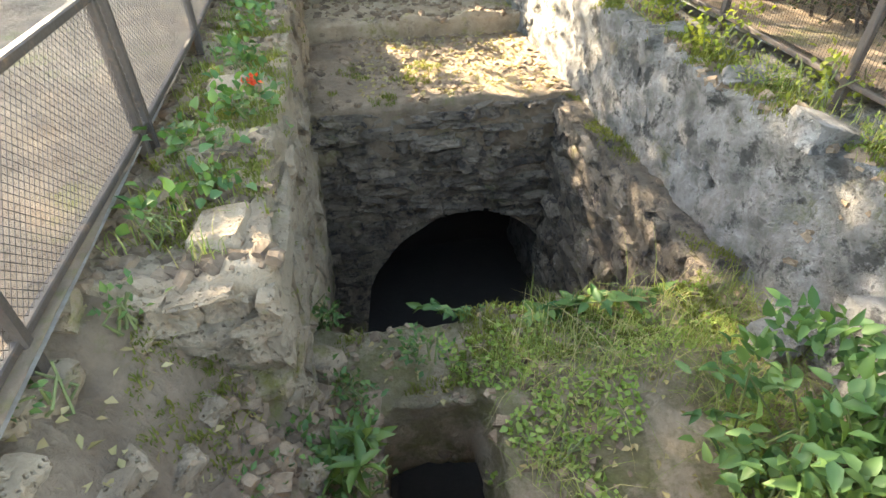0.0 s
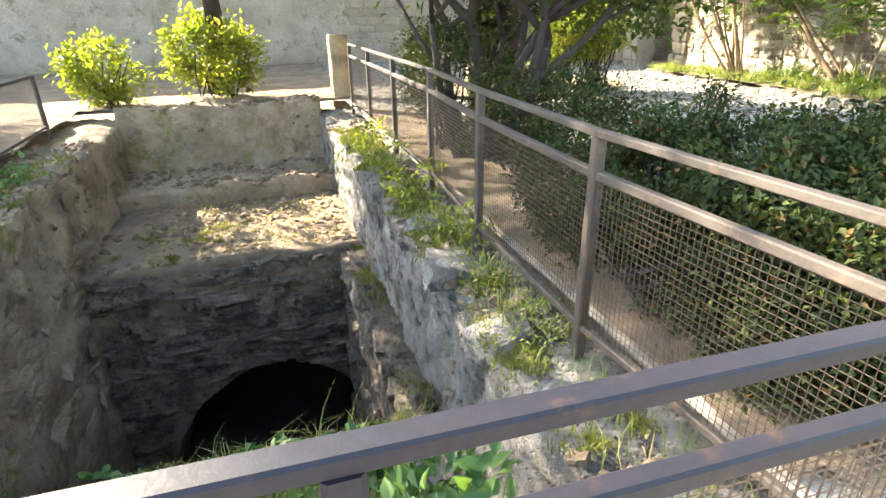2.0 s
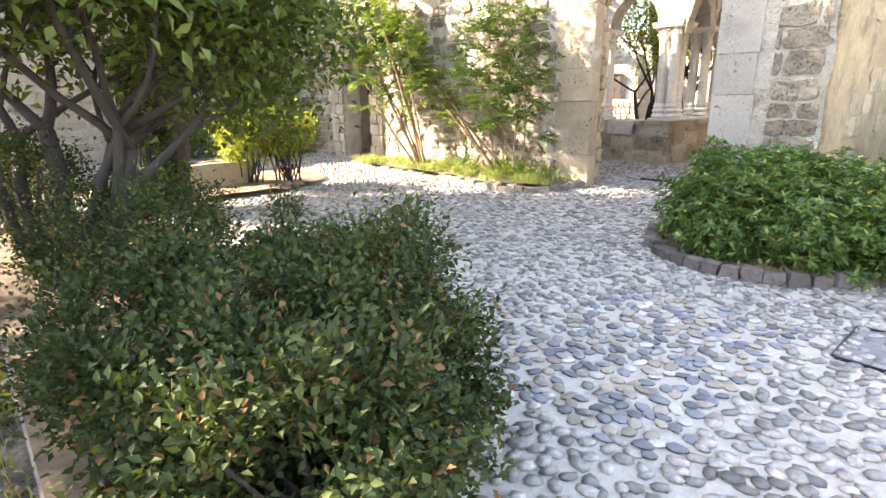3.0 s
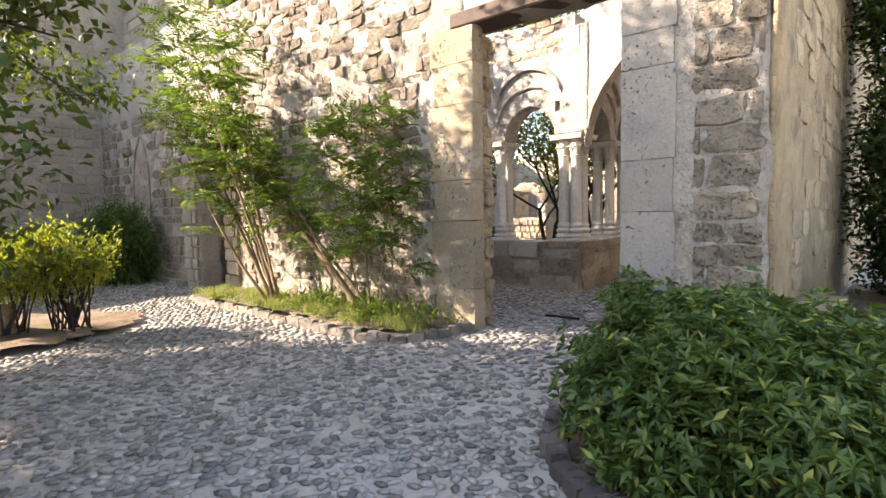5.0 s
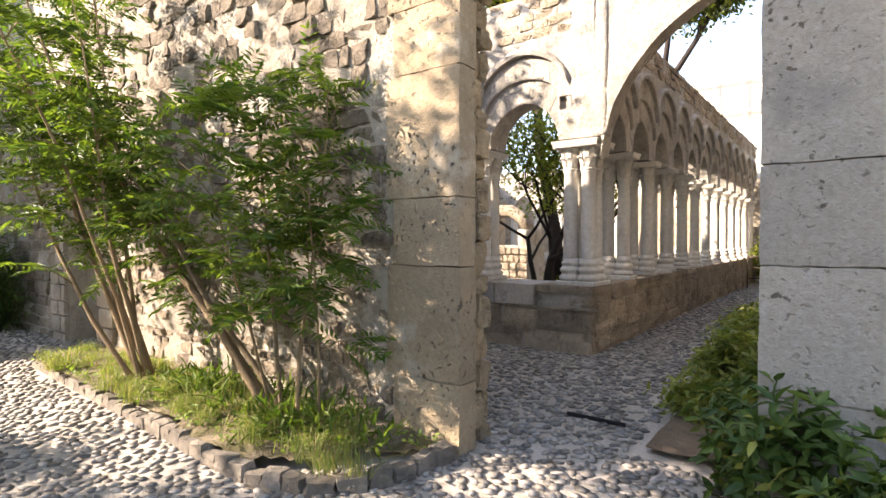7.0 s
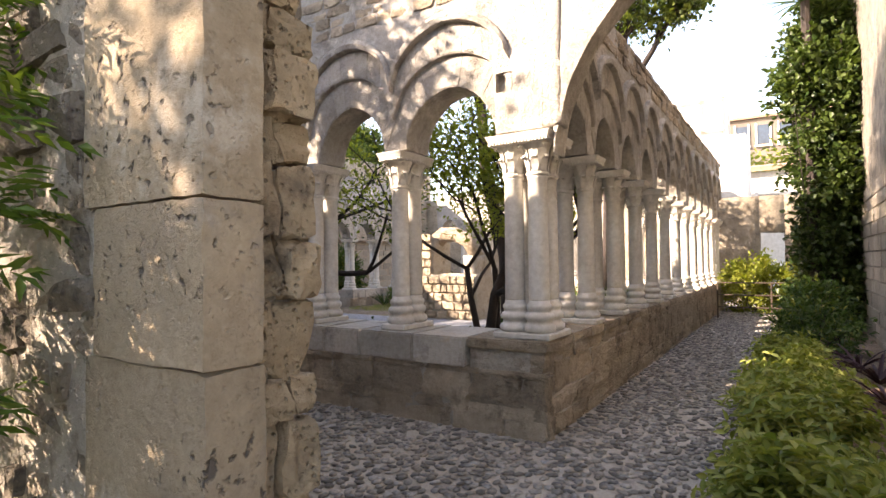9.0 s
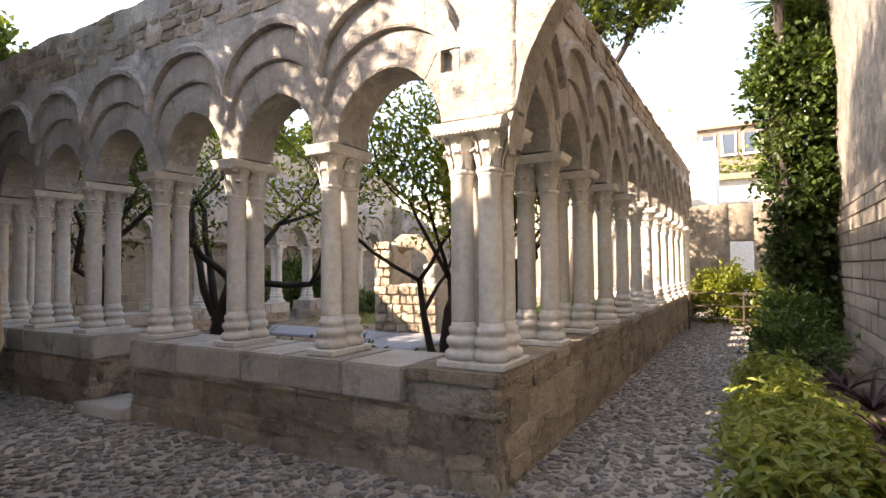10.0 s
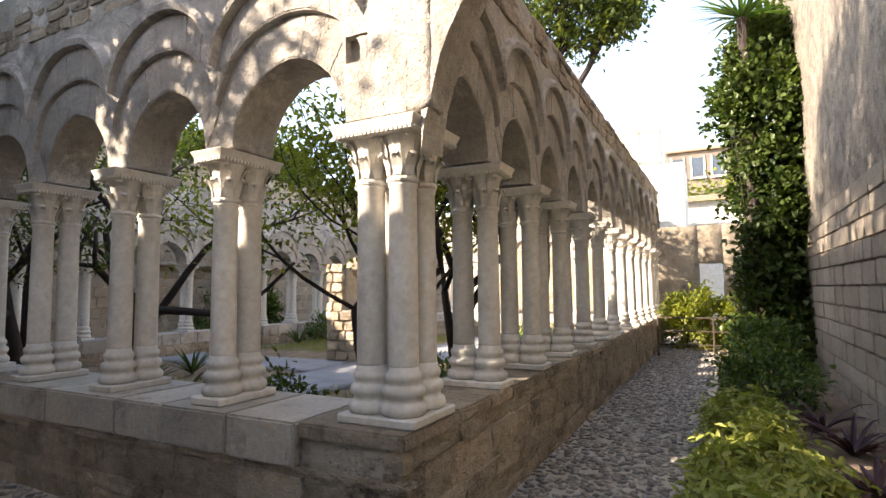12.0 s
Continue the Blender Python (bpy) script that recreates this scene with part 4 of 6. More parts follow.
BASE_Z, SHAFT_H, CAP_H = 0.055, 1.07, 0.285


def column_group(offsets, size, foot, name, label):
    """Slender columns that share a plinth and an abacus. Its origin is on the parapet."""
    ob = empty(name, (0, 0, 0))
    part("plinth", slab_bm(foot[0], foot[1], BASE_Z), M_MARBLE, ob)
    for i, (x, y) in enumerate(offsets):
        b = part("base", base_bm(), M_MARBLE, ob, smooth=True)
        b.location = (x, y, BASE_Z)
        s = part("shaft", shaft_bm(SHAFT_H), M_MARBLE, ob, smooth=True)
        s.location = (x, y, BASE_Z + 0.265)
        c = part("capital", capital_bm(i), M_MARBLE, ob, "carved leaf capital", smooth=False)
        c.location = (x, y, BASE_Z + 0.26 + SHAFT_H)
        c.scale = (0.92, 0.92, 1.0)
    za = BASE_Z + 0.25 + SHAFT_H + CAP_H
    a = part("abacus", slab_bm(size[0] + 0.10, size[1] + 0.10, 0.085, 0.035, 0.006), M_MARBLE, ob)
    a.location = (0, 0, za)
    part("dentils", beads_bm(size[0] + 0.05, size[1] + 0.05), M_MARBLE, a)
    return tagged(ob, label, "columns", "cloister columns")


twin = column_group([(-0.112, 0), (0.112, 0)], (0.50, 0.22), (0.52, 0.29), "twin_columns", "slender pale marble twin columns with leaf capitals on the parapet")
twin.location = (13.19, west_c[1], PZ)
for y in west_c[2:]:
    copy_thing(twin, pose(13.19, y, PZ))
for x in south_c[1:]:
    copy_thing(twin, pose(x, 4.58, PZ, 0, 0, 90))
for x in north_c:
    copy_thing(twin, pose(x, NY, NZ, 0, 0, 90) @ Matrix.Scale(0.94, 4))
for k in range(1, 9):
    copy_thing(twin, pose(26.65, 4.5 + 1.08 * k, PZ))
corner = column_group([(-0.112, -0.112), (0.112, -0.112), (-0.112, 0.112), (0.112, 0.112)], (0.50, 0.50), (0.52, 0.52), "corner_columns", "four clustered marble columns at the cloister corner")
corner.location = (13.20, 4.57, PZ)


def make_parapet(name, lo, hi, faces, label, seed, top=PZ, cap=0.26, cap_mat=None):
    """A low wall: rubble courses below, smooth slabs on top."""
    ob = rough_blocks(name, [((lo[0] + 0.03, lo[1] + 0.03, -0.1), (hi[0] - 0.03, hi[1] - 0.03, top - cap + 0.06))], 0.2, 0.012, M_LIME)
    tagged(ob, label, "parapet", kind="structure")
    r = random.Random(seed)
    rub = stones_of("stone", M_PARAPET, 8, 0.13, 3)
    for normal, at, u0, u1 in faces:
        lay_stones(ob, "stone", rub, normal, at, u0, u1, G - 0.02, top - cap, (0.10, 0.27), (0.14, 0.7), 0.14, -0.004, -0.006, seed=seed + int(at * 7), jitter=0.012, tilt=2.0, limit=110)
    along = 1 if hi[1] - lo[1] > hi[0] - lo[0] else 0
    u, end = lo[along], hi[along]
    while u < end - 0.05:
        w = min(r.uniform(0.45, 0.95), end - u)
        size = [hi[0] - lo[0], hi[1] - lo[1], cap]
        size[along] = w - 0.008
        bm = bmesh.new()
        bmesh.ops.create_cube(bm, size=1)
        bmesh.ops.scale(bm, vec=size, verts=bm.verts)
        bmesh.ops.bevel(bm, geom=bm.edges[:], offset=0.014, segments=2, affect='EDGES')
        q = part("slab", bm, cap_mat or M_SLAB, ob)
        c = [(lo[0] + hi[0]) / 2, (lo[1] + hi[1]) / 2, top - cap / 2 + r.uniform(-0.004, 0.004)]
        c[along] = u + w / 2
        q.location = c
        u += w
    return ob


make_parapet("parapet_west", (CX, 5.06), (13.58, 8.44), (('-x', CX, 4.31, 8.44),), "low cloister parapet of worn stone with slab coping", 4)
make_parapet("parapet_west_far", (CX, 9.15), (13.58, 15.4), (('-x', CX, 9.15, 13.0), ('-y', 9.15, 12.84, 13.5)), "short stretch of cloister parapet past the gap", 6)
make_parapet("parapet_south", (CX, CY), (27.0, 5.05), (('-y', CY, 12.86, 27.0),), "long cloister parapet of squared tuff beside the walk", 9, cap=0.09, cap_mat=M_PARAPET)
make_parapet("parapet_north", (13.58, NY - 0.36), (20.98, NY + 0.36), (('-y', NY - 0.36, 13.6, 20.98),), "far cloister parapet across the garden", 12, NZ)
make_parapet("parapet_north_far", (21.80, NY - 0.36), (27.0, NY + 0.36), (('-y', NY - 0.36, 21.8, 27.0),), "far cloister parapet past its gap", 13, NZ)
make_parapet("parapet_east", (26.3, 5.05), (27.0, NY - 0.36), (('-x', 26.3, 5.05, 14.4),), "end parapet of the cloister", 14)
wall_cloister_north = tagged(rough_blocks("wall_cloister_north", [((12.0, 17.6, -0.1), (31.0, 18.0, 5.9)), ((30.6, 5.0, -0.1), (31.0, 17.6, 4.6)), ((11.6, 15.4, -0.1), (12.0, 18.0, 5.0)), ((12.0, 17.42, 2.52), (30.6, 17.6, 2.64))], 0.3, 0.03, M_PARAPET),
                             "masonry wall behind the far cloister walk", "wall", kind="structure")
lay_stones(wall_cloister_north, "block", stones_of("block", M_BRICKWALL, 5, 0.05), '-y', 17.6, 15.0, 30.0, 0.1, 2.5, (0.22, 0.32), (0.35, 0.7), 0.1, 0.02, 0.015, seed=31)
step_cloister = tagged(rough_blocks("step", [((CX - 0.14, 8.40, 0.0), (13.5, 9.2, GW + 0.09))], 0.12, 0.015, M_SLAB), "worn stone step in the gap of the parapet", "step", kind="structure")
garden_bed = tagged(rough_blocks("garden_bed", [((13.6, 5.08, -0.05), (26.3, 14.4, GW + 0.05))], 0.4, 0.03, M_EARTH), "earth beds of the cloister garden", "soil", kind="structure")
garden_path = tagged(rough_blocks("garden_path", [((15.4, 8.0, GW + 0.02), (26.0, 9.6, GW + 0.09)), ((18.2, 9.6, GW + 0.02), (19.6, 14.2, GW + 0.09))], 0.25, 0.008, M_GRAVEL), "blue-grey gravel path through the garden", "path", kind="structure")

# ---- the pit ----
pit_wall_left = tagged(rough_blocks("pit_wall_left", [((-1.1, 1.72, -4.0), (-0.24, 8.4, -0.04))], 0.05, 0.085, M_PITWALL, 2.6), "crumbling earthy wall of the pit, mossy on top", "pit wall", kind="structure")
pit_wall_right = tagged(rough_blocks("pit_wall_right", [((2.42, 0.2, -4.0), (3.3, 8.4, -0.06))], 0.05, 0.07, M_GREYPLASTER, 3.2), "grey rendered wall of the pit", "pit wall", kind="structure")
pit_shelf = tagged(rough_blocks("pit_shelf", [((2.24, 2.3, -4.0), (2.43, 5.1, -0.98))], 0.05, 0.07, M_PITSTONE, 3.2), "narrow mossy ledge along the pit wall", "ledge", kind="structure")
pit_front = tagged(rough_blocks("pit_front", [((-1.2, 0.16, -4.0), (2.9, 0.42, 0.0))], 0.13, 0.06, M_EARTH, 2.0), "earth bank under the railing", "bank", kind="structure")


def cave(u, z):
    return 0.12 < u < 2.6 and z < pointed(u, 0.12, 2.6, -3.6, -2.2)


def make_pit_back():
    V, F = [], []
    xs = np.linspace(-0.3, 2.5, 29)
    for x in xs:
        zo = pointed(x, 0.12, 2.6, -3.7, -2.2) if 0.12 < x < 2.6 else -4.0
        for y, z in ((5.02, zo), (5.02, (zo - 0.98) / 2), (5.02, -0.98), (8.2, -0.9), (8.2, zo)):
            p = Vector((x, y, z))
            V.append(p + noise.noise_vector(p * 2.4) * 0.04)
    k = 5
    for i in range(len(xs) - 1):
        for j in range(k):
            F.append((i * k + j, i * k + (j + 1) % k, (i + 1) * k + (j + 1) % k, (i + 1) * k + j))
    ob = solid("pit_wall_back", V, F, M_PITSTONE)
    tagged(ob, "damp stone wall of the pit over a dark cave mouth", "pit wall", kind="structure")
    lay_stones(ob, "stone", stones_of("stone", M_PITSTONE, 10, 0.30, 2), '-y', 5.0, -0.25, 2.35, -3.7, -0.98, (0.05, 0.17), (0.09, 0.40), 0.24, 0.03, 0.006, hole=cave, seed=17, jitter=0.07, tilt=9)
    return ob


pit_back = make_pit_back()
pit_ledge = tagged(rough_blocks("pit_ledge", [((-0.25, 5.0, -1.5), (2.45, 8.3, -0.93))], 0.055, 0.05, M_EARTH, 1.8), "bare earth ledge behind the pit with fallen leaves", "ledge", kind="structure")
pit_end = tagged(rough_blocks("pit_wall_end", [((-0.3, 8.0, -1.4), (2.45, 8.5, 0.12)), ((-0.3, 6.9, -1.2), (2.45, 8.1, -0.72))], 0.055, 0.08, M_PITWALL, 2.3), "low earthen wall at the far end of the pit", "pit wall", kind="structure")
# Added to close off the cave; its darkness is painted, as is the floor's.
cave_back = tagged(rough_blocks("cave_back", [((-1.3, 8.25, -4.3), (3.4, 8.7, -0.95)), ((-1.3, 6.6, -4.2), (3.4, 7.0, -1.5))], 0.25, 0.06, M_PITSHADE), "back of the cave, deep shade put into its near-black colour", "rock", kind="structure")
pit_floor = tagged(rough_blocks("pit_floor", [((-0.9, 0.3, -4.2), (2.9, 8.2, -3.95))], 0.3, 0.05, M_PITSHADE), "floor of the pit, deep shade put into its near-black colour", "soil", kind="structure")
pit_lip = tagged(rough_blocks("pit_lip", [((0.62, 0.5, -1.75), (2.5, 2.36, -1.08)), ((-0.35, 1.78, -1.75), (0.66, 2.36, -1.14))], 0.05, 0.085, M_MOSS, 2.8),
                 "mossy rock bridge across the pit, with a dark hole", "rock", kind="structure")

# ---- beds and plants of the court ----


def patch(name, label, category, inside, x0, x1, y0, y1, z, material, cell=0.12, amp=0.03, crown=0.0):
    """A patch of uneven soil with a free outline."""
    nx, ny = int((x1 - x0) / cell) + 1, int((y1 - y0) / cell) + 1
    idx, V, F = {}, [], []
    for j in range(ny + 1):
        for i in range(nx + 1):
            x, y = x0 + i * cell, y0 + j * cell
            if inside(x, y):
                near = min(1.0, sum(inside(x + a * 0.3, y + b * 0.3) for a, b in ((1, 0), (-1, 0), (0, 1), (0, -1))) / 4)
                p = Vector((x, y, z))
                idx[(i, j)] = len(V)
                V.append((x, y, z + rise(x) + amp * noise.noise(p * 2.2) + amp * 0.5 * noise.noise(p * 7) + crown * near))
    for (i, j) in list(idx):
        q = [(i, j), (i + 1, j), (i + 1, j + 1), (i, j + 1)]
        if all(k in idx for k in q):
            F.append([idx[k] for k in q])
    return tagged(solid(name, V, F, material, None, True), label, category, kind="structure")


def border(name, label, pts, material, size=(0.18, 0.12, 0.13), seed=1, sink=0.04):
    """A kerb of single stones along a line, as parts of one border."""
    r = random.Random(seed)
    ob = empty(name, (pts[0][0], pts[0][1], G))
    ms = stones_of("kerb_stone", material, 5, 0.14, 2)
    path = [Vector((*p, 0)) for p in pts]
    for a, b in zip(path, path[1:]):
        L = (b - a).length
        n = max(1, round(L / size[0]))
        for k in range(n):
            c = a.lerp(b, (k + 0.5) / n) - Vector((ob.location.x, ob.location.y, 0))
            ang = math.degrees(math.atan2(b.y - a.y, b.x - a.x))
            h = size[2] * r.uniform(0.8, 1.2)
            piece("kerb_stone", r.choice(ms), pose(c.x, c.y, h / 2 - sink + rise(c.x + ob.location.x), r.uniform(-4, 4), r.uniform(-4, 4), ang + r.uniform(-4, 4)) @ Matrix.Diagonal((L / n * 0.97, size[1] * r.uniform(0.85, 1.15), h, 1)), ob)
    return tagged(ob, label, "border")


def arc_pts(cx, cy, rx, ry, a0, a1, n):
    return [(cx + rx * math.cos(math.radians(a0 + (a1 - a0) * k / n)), cy + ry * math.sin(math.radians(a0 + (a1 - a0) * k / n))) for k in range(n + 1)]


patch("soil_bed_doorway", "dark soil under the glossy shrub", "soil", lambda x, y: bed_a(x, y) and x < 9.56, 7.0, 9.6, -0.3, 2.6, G - 0.005, M_EARTH, 0.1, 0.02, 0.06)
patch("soil_bed_wall", "grassy soil along the rubble wall", "soil", lambda x, y: bed_b(x, y) and x < 9.58, 8.5, 9.6, 3.7, 9.1, G + 0.02, M_MOSS, 0.08, 0.03, 0.10)
patch("soil_island", "bare brown earth round the shrubs", "soil", bed_c, 3.8, 8.0, 7.0, 9.9, G - 0.01, M_EARTH, 0.15, 0.03, 0.10)
patch("soil_fence", "earth strip beside the fence", "soil", bed_d, 2.86, 4.5, 0.3, 7.6, G - 0.01, M_EARTH, 0.12, 0.03, 0.05)
patch("soil_left", "trodden grey earth beyond the fence", "soil", lambda x, y: x < -0.78 or y > 8.32, -9.19, 2.84, 0.3, 14.9, G - 0.012, M_EARTH, 0.3, 0.03, 0.02)
patch("soil_walk", "soil strip along the tall wall", "soil", lambda x, y: y < 3.05 and (x > 10.25), 10.3, 27.0, 1.45, 3.1, G - 0.01, M_EARTH, 0.15, 0.02, 0.06)
patch("soil_south", "dark soil beside the plastered wall", "soil", lambda x, y: True, 9.7, 16.0, -4.0, 0.8, G - 0.01, M_EARTH, 0.25, 0.03, 0.03)

border("kerb_border", "curved kerb of dark reddish stones round the shrub bed", arc_pts(8.5, 1.0, 1.40, 1.08, 98, 292, 26), M_BORDER, (0.24, 0.12, 0.12), 1)
border("kerb_border", "low kerb of rough dark stones round the grassy bed", [(9.50, 3.90), (9.2, 3.94), (8.95, 4.05), (8.72, 4.32), (8.62, 4.7), (8.66, 5.5), (8.72, 6.5), (8.78, 7.5), (8.86, 9.0)], M_PALESTONE, (0.15, 0.10, 0.11), 2)

bush("glossy_shrub", "dense glossy dark green shrub filling the kerbed bed", "shrub",
     [((8.50, 1.05, 0.42), (0.95, 0.88, 0.34), 60), ((8.2, 1.05, 0.40), (0.78, 0.70, 0.34), 40), ((8.7, 0.40, 0.38), (0.75, 0.55, 0.32), 25), ((9.05, 1.75, 0.40), (0.36, 0.36, 0.34), 14), ((7.72, 0.95, 0.30), (0.46, 0.75, 0.24), 24), ((8.2, 0.2, 0.30), (0.7, 0.4, 0.24), 20)],
     9800, (0.075, 0.027), M_LEAF_PITTO, 3, rosette=7, spread=0.11, twigs=45)
bush("doorway_shrub", "smaller glossy green shrub beside the pier", "shrub", [((9.55, 2.05, 0.42), (0.22, 0.30, 0.38), 14), ((10.1, 2.2, 0.40), (0.35, 0.4, 0.36), 14)], 700, (0.10, 0.036), M_LEAF_PITTO, 4, rosette=6, spread=0.09, twigs=10)


def strap_plant(name, label, at, n, length, width, material, seed, rise=0.9, category="plant", droop=0.45):
    """A rosette of long strap leaves."""
    rng = np.random.default_rng(seed)
    ob = empty(name, at)
    V, F = [], []
    for k in range(n):
        a, L, up = rng.uniform(0, 6.28), length * rng.uniform(0.7, 1.2), rise * rng.uniform(0.5, 1.3)
        d = Vector((math.cos(a), math.sin(a), up)).normalized()
        s = Vector((-math.sin(a), math.cos(a), 0))
        p, o = Vector((0, 0, 0.0)), len(V)
        for i in range(5):
            w = width * (0.7, 1.0, 0.9, 0.6, 0.05)[i] / 2
            V += [p - s * w + Vector((0, 0, w * 0.5)), p, p + s * w + Vector((0, 0, w * 0.5))]
            d = (d + Vector((0, 0, -droop * (i + 1) / 5))).normalized()
            p = p + d * L / 4
        for i in range(4):
            q = o + i * 3
            F += [(q, q + 1, q + 4, q + 3), (q + 1, q + 2, q + 5, q + 4)]
    lf = solid("leaf_rosette", V, F, material, ob)
    lf.matrix_parent_inverse = Matrix()
    bm = bmesh.new()
    lathe(bm, [(0.03, -0.05), (0.035, 0.0), (0.02, 0.06)], 8)
    part("stem", bm, M_GREENSTEM, ob)
    return tagged(ob, label, category)


strap_plant("strap_leaf_plant", "small strap-leaved plant at the foot of the pier", (9.42, 1.72, GW + 0.04), 16, 0.42, 0.03, M_LEAF_WEED, 2, 1.6)
strap_plant("strap_leaf_plant", "small strap-leaved plant at the foot of the pier", (9.40, 1.38, GW + 0.04), 10, 0.36, 0.022, M_LEAF_WEED, 3, 1.8)

bush("box_bush", "untrimmed box bush with browning leaves beside the fence", "bush",
     [((3.75, 1.45, 0.45), (0.70, 0.95, 0.42), 60), ((4.35, 2.0, 0.40), (0.46, 0.60, 0.36), 30), ((3.35, 0.85, 0.42), (0.45, 0.5, 0.40), 26), ((4.5, 1.55, 0.60), (0.16, 0.18, 0.34), 10), ((3.4, 1.75, 0.62), (0.18, 0.2, 0.42), 10), ((4.05, 1.15, 0.55), (0.2, 0.2, 0.40), 10), ((4.1, 2.3, 0.62), (0.14, 0.16, 0.36), 8), ((3.12, 1.6, 0.36), (0.20, 1.1, 0.32), 34), ((3.42, 0.62, 0.42), (0.38, 0.36, 0.38), 26), ((3.95, 0.95, 0.42), (0.40, 0.42, 0.38), 26)],
     62000, (0.034, 0.020), M_LEAF_BOX, 5, spread=0.062, twigs=80)
bush("box_bush", "loose leggy box bush behind the fence", "bush", [((3.6, 3.3, 0.55), (0.55, 0.8, 0.34), 34), ((4.1, 4.3, 0.5), (0.4, 0.6, 0.30), 20), ((3.25, 4.6, 0.7), (0.3, 1.0, 0.5), 34)], 22000, (0.034, 0.020), M_LEAF_BOX, 6, spread=0.08, twigs=50)
bush("round_shrub", "yellow-green rounded shrub on bare stems", "bush", [((6.85, 7.65, 0.95), (0.46, 0.42, 0.36), 40), ((6.30, 7.85, 0.85), (0.42, 0.4, 0.35), 26)], 8000, (0.06, 0.028), M_LEAF_YELLOW, 7, spread=0.10, twigs=40)
bush("dark_hedge", "dark green clipped hedge against the wall", "hedge", [((7.0, 13.6, 0.6), (1.4, 0.5, 0.5), 60)], 8000, (0.06, 0.03), M_LEAF_PITTO, 8, spread=0.12, twigs=20)
bush("drooping_shrub", "tall dark shrub with drooping narrow leaves", "shrub", [((9.0, 12.4, 0.9), (0.5, 0.95, 0.75), 60)], 9000, (0.17, 0.018), M_LEAF_PITTO, 9, spread=0.14, twigs=20, floppy=-0.3)
bush("dark_shrub", "dark overgrown shrub beside the plastered wall", "shrub", [((11.4, -0.5, 0.6), (0.9, 0.5, 0.6), 40), ((14.7, -0.1, 1.8), (1.4, 0.9, 1.9), 110), ((15.2, 0.0, 4.8), (1.5, 0.9, 2.0), 110)], 56000, (0.12, 0.05), M_LEAF_IVY, 10, spread=0.2, twigs=50)


def trough():
    ob = empty("stone_trough", (5.6, 8.1, G))
    rough_blocks("basin", [((-0.75, -0.22, -0.02), (0.75, -0.12, 0.42)), ((-0.75, 0.14, -0.02), (0.75, 0.24, 0.42)), ((-0.75, -0.12, -0.02), (-0.63, 0.14, 0.40)), ((0.63, -0.12, -0.02), (0.75, 0.14, 0.40)), ((-0.63, -0.12, -0.02), (0.63, 0.14, 0.12))], 0.1, 0.025, M_PLASTER, 3.0, ob).matrix_parent_inverse = Matrix()
    return tagged(ob, "worn ochre stone trough on the earth island", "trough")


trough()


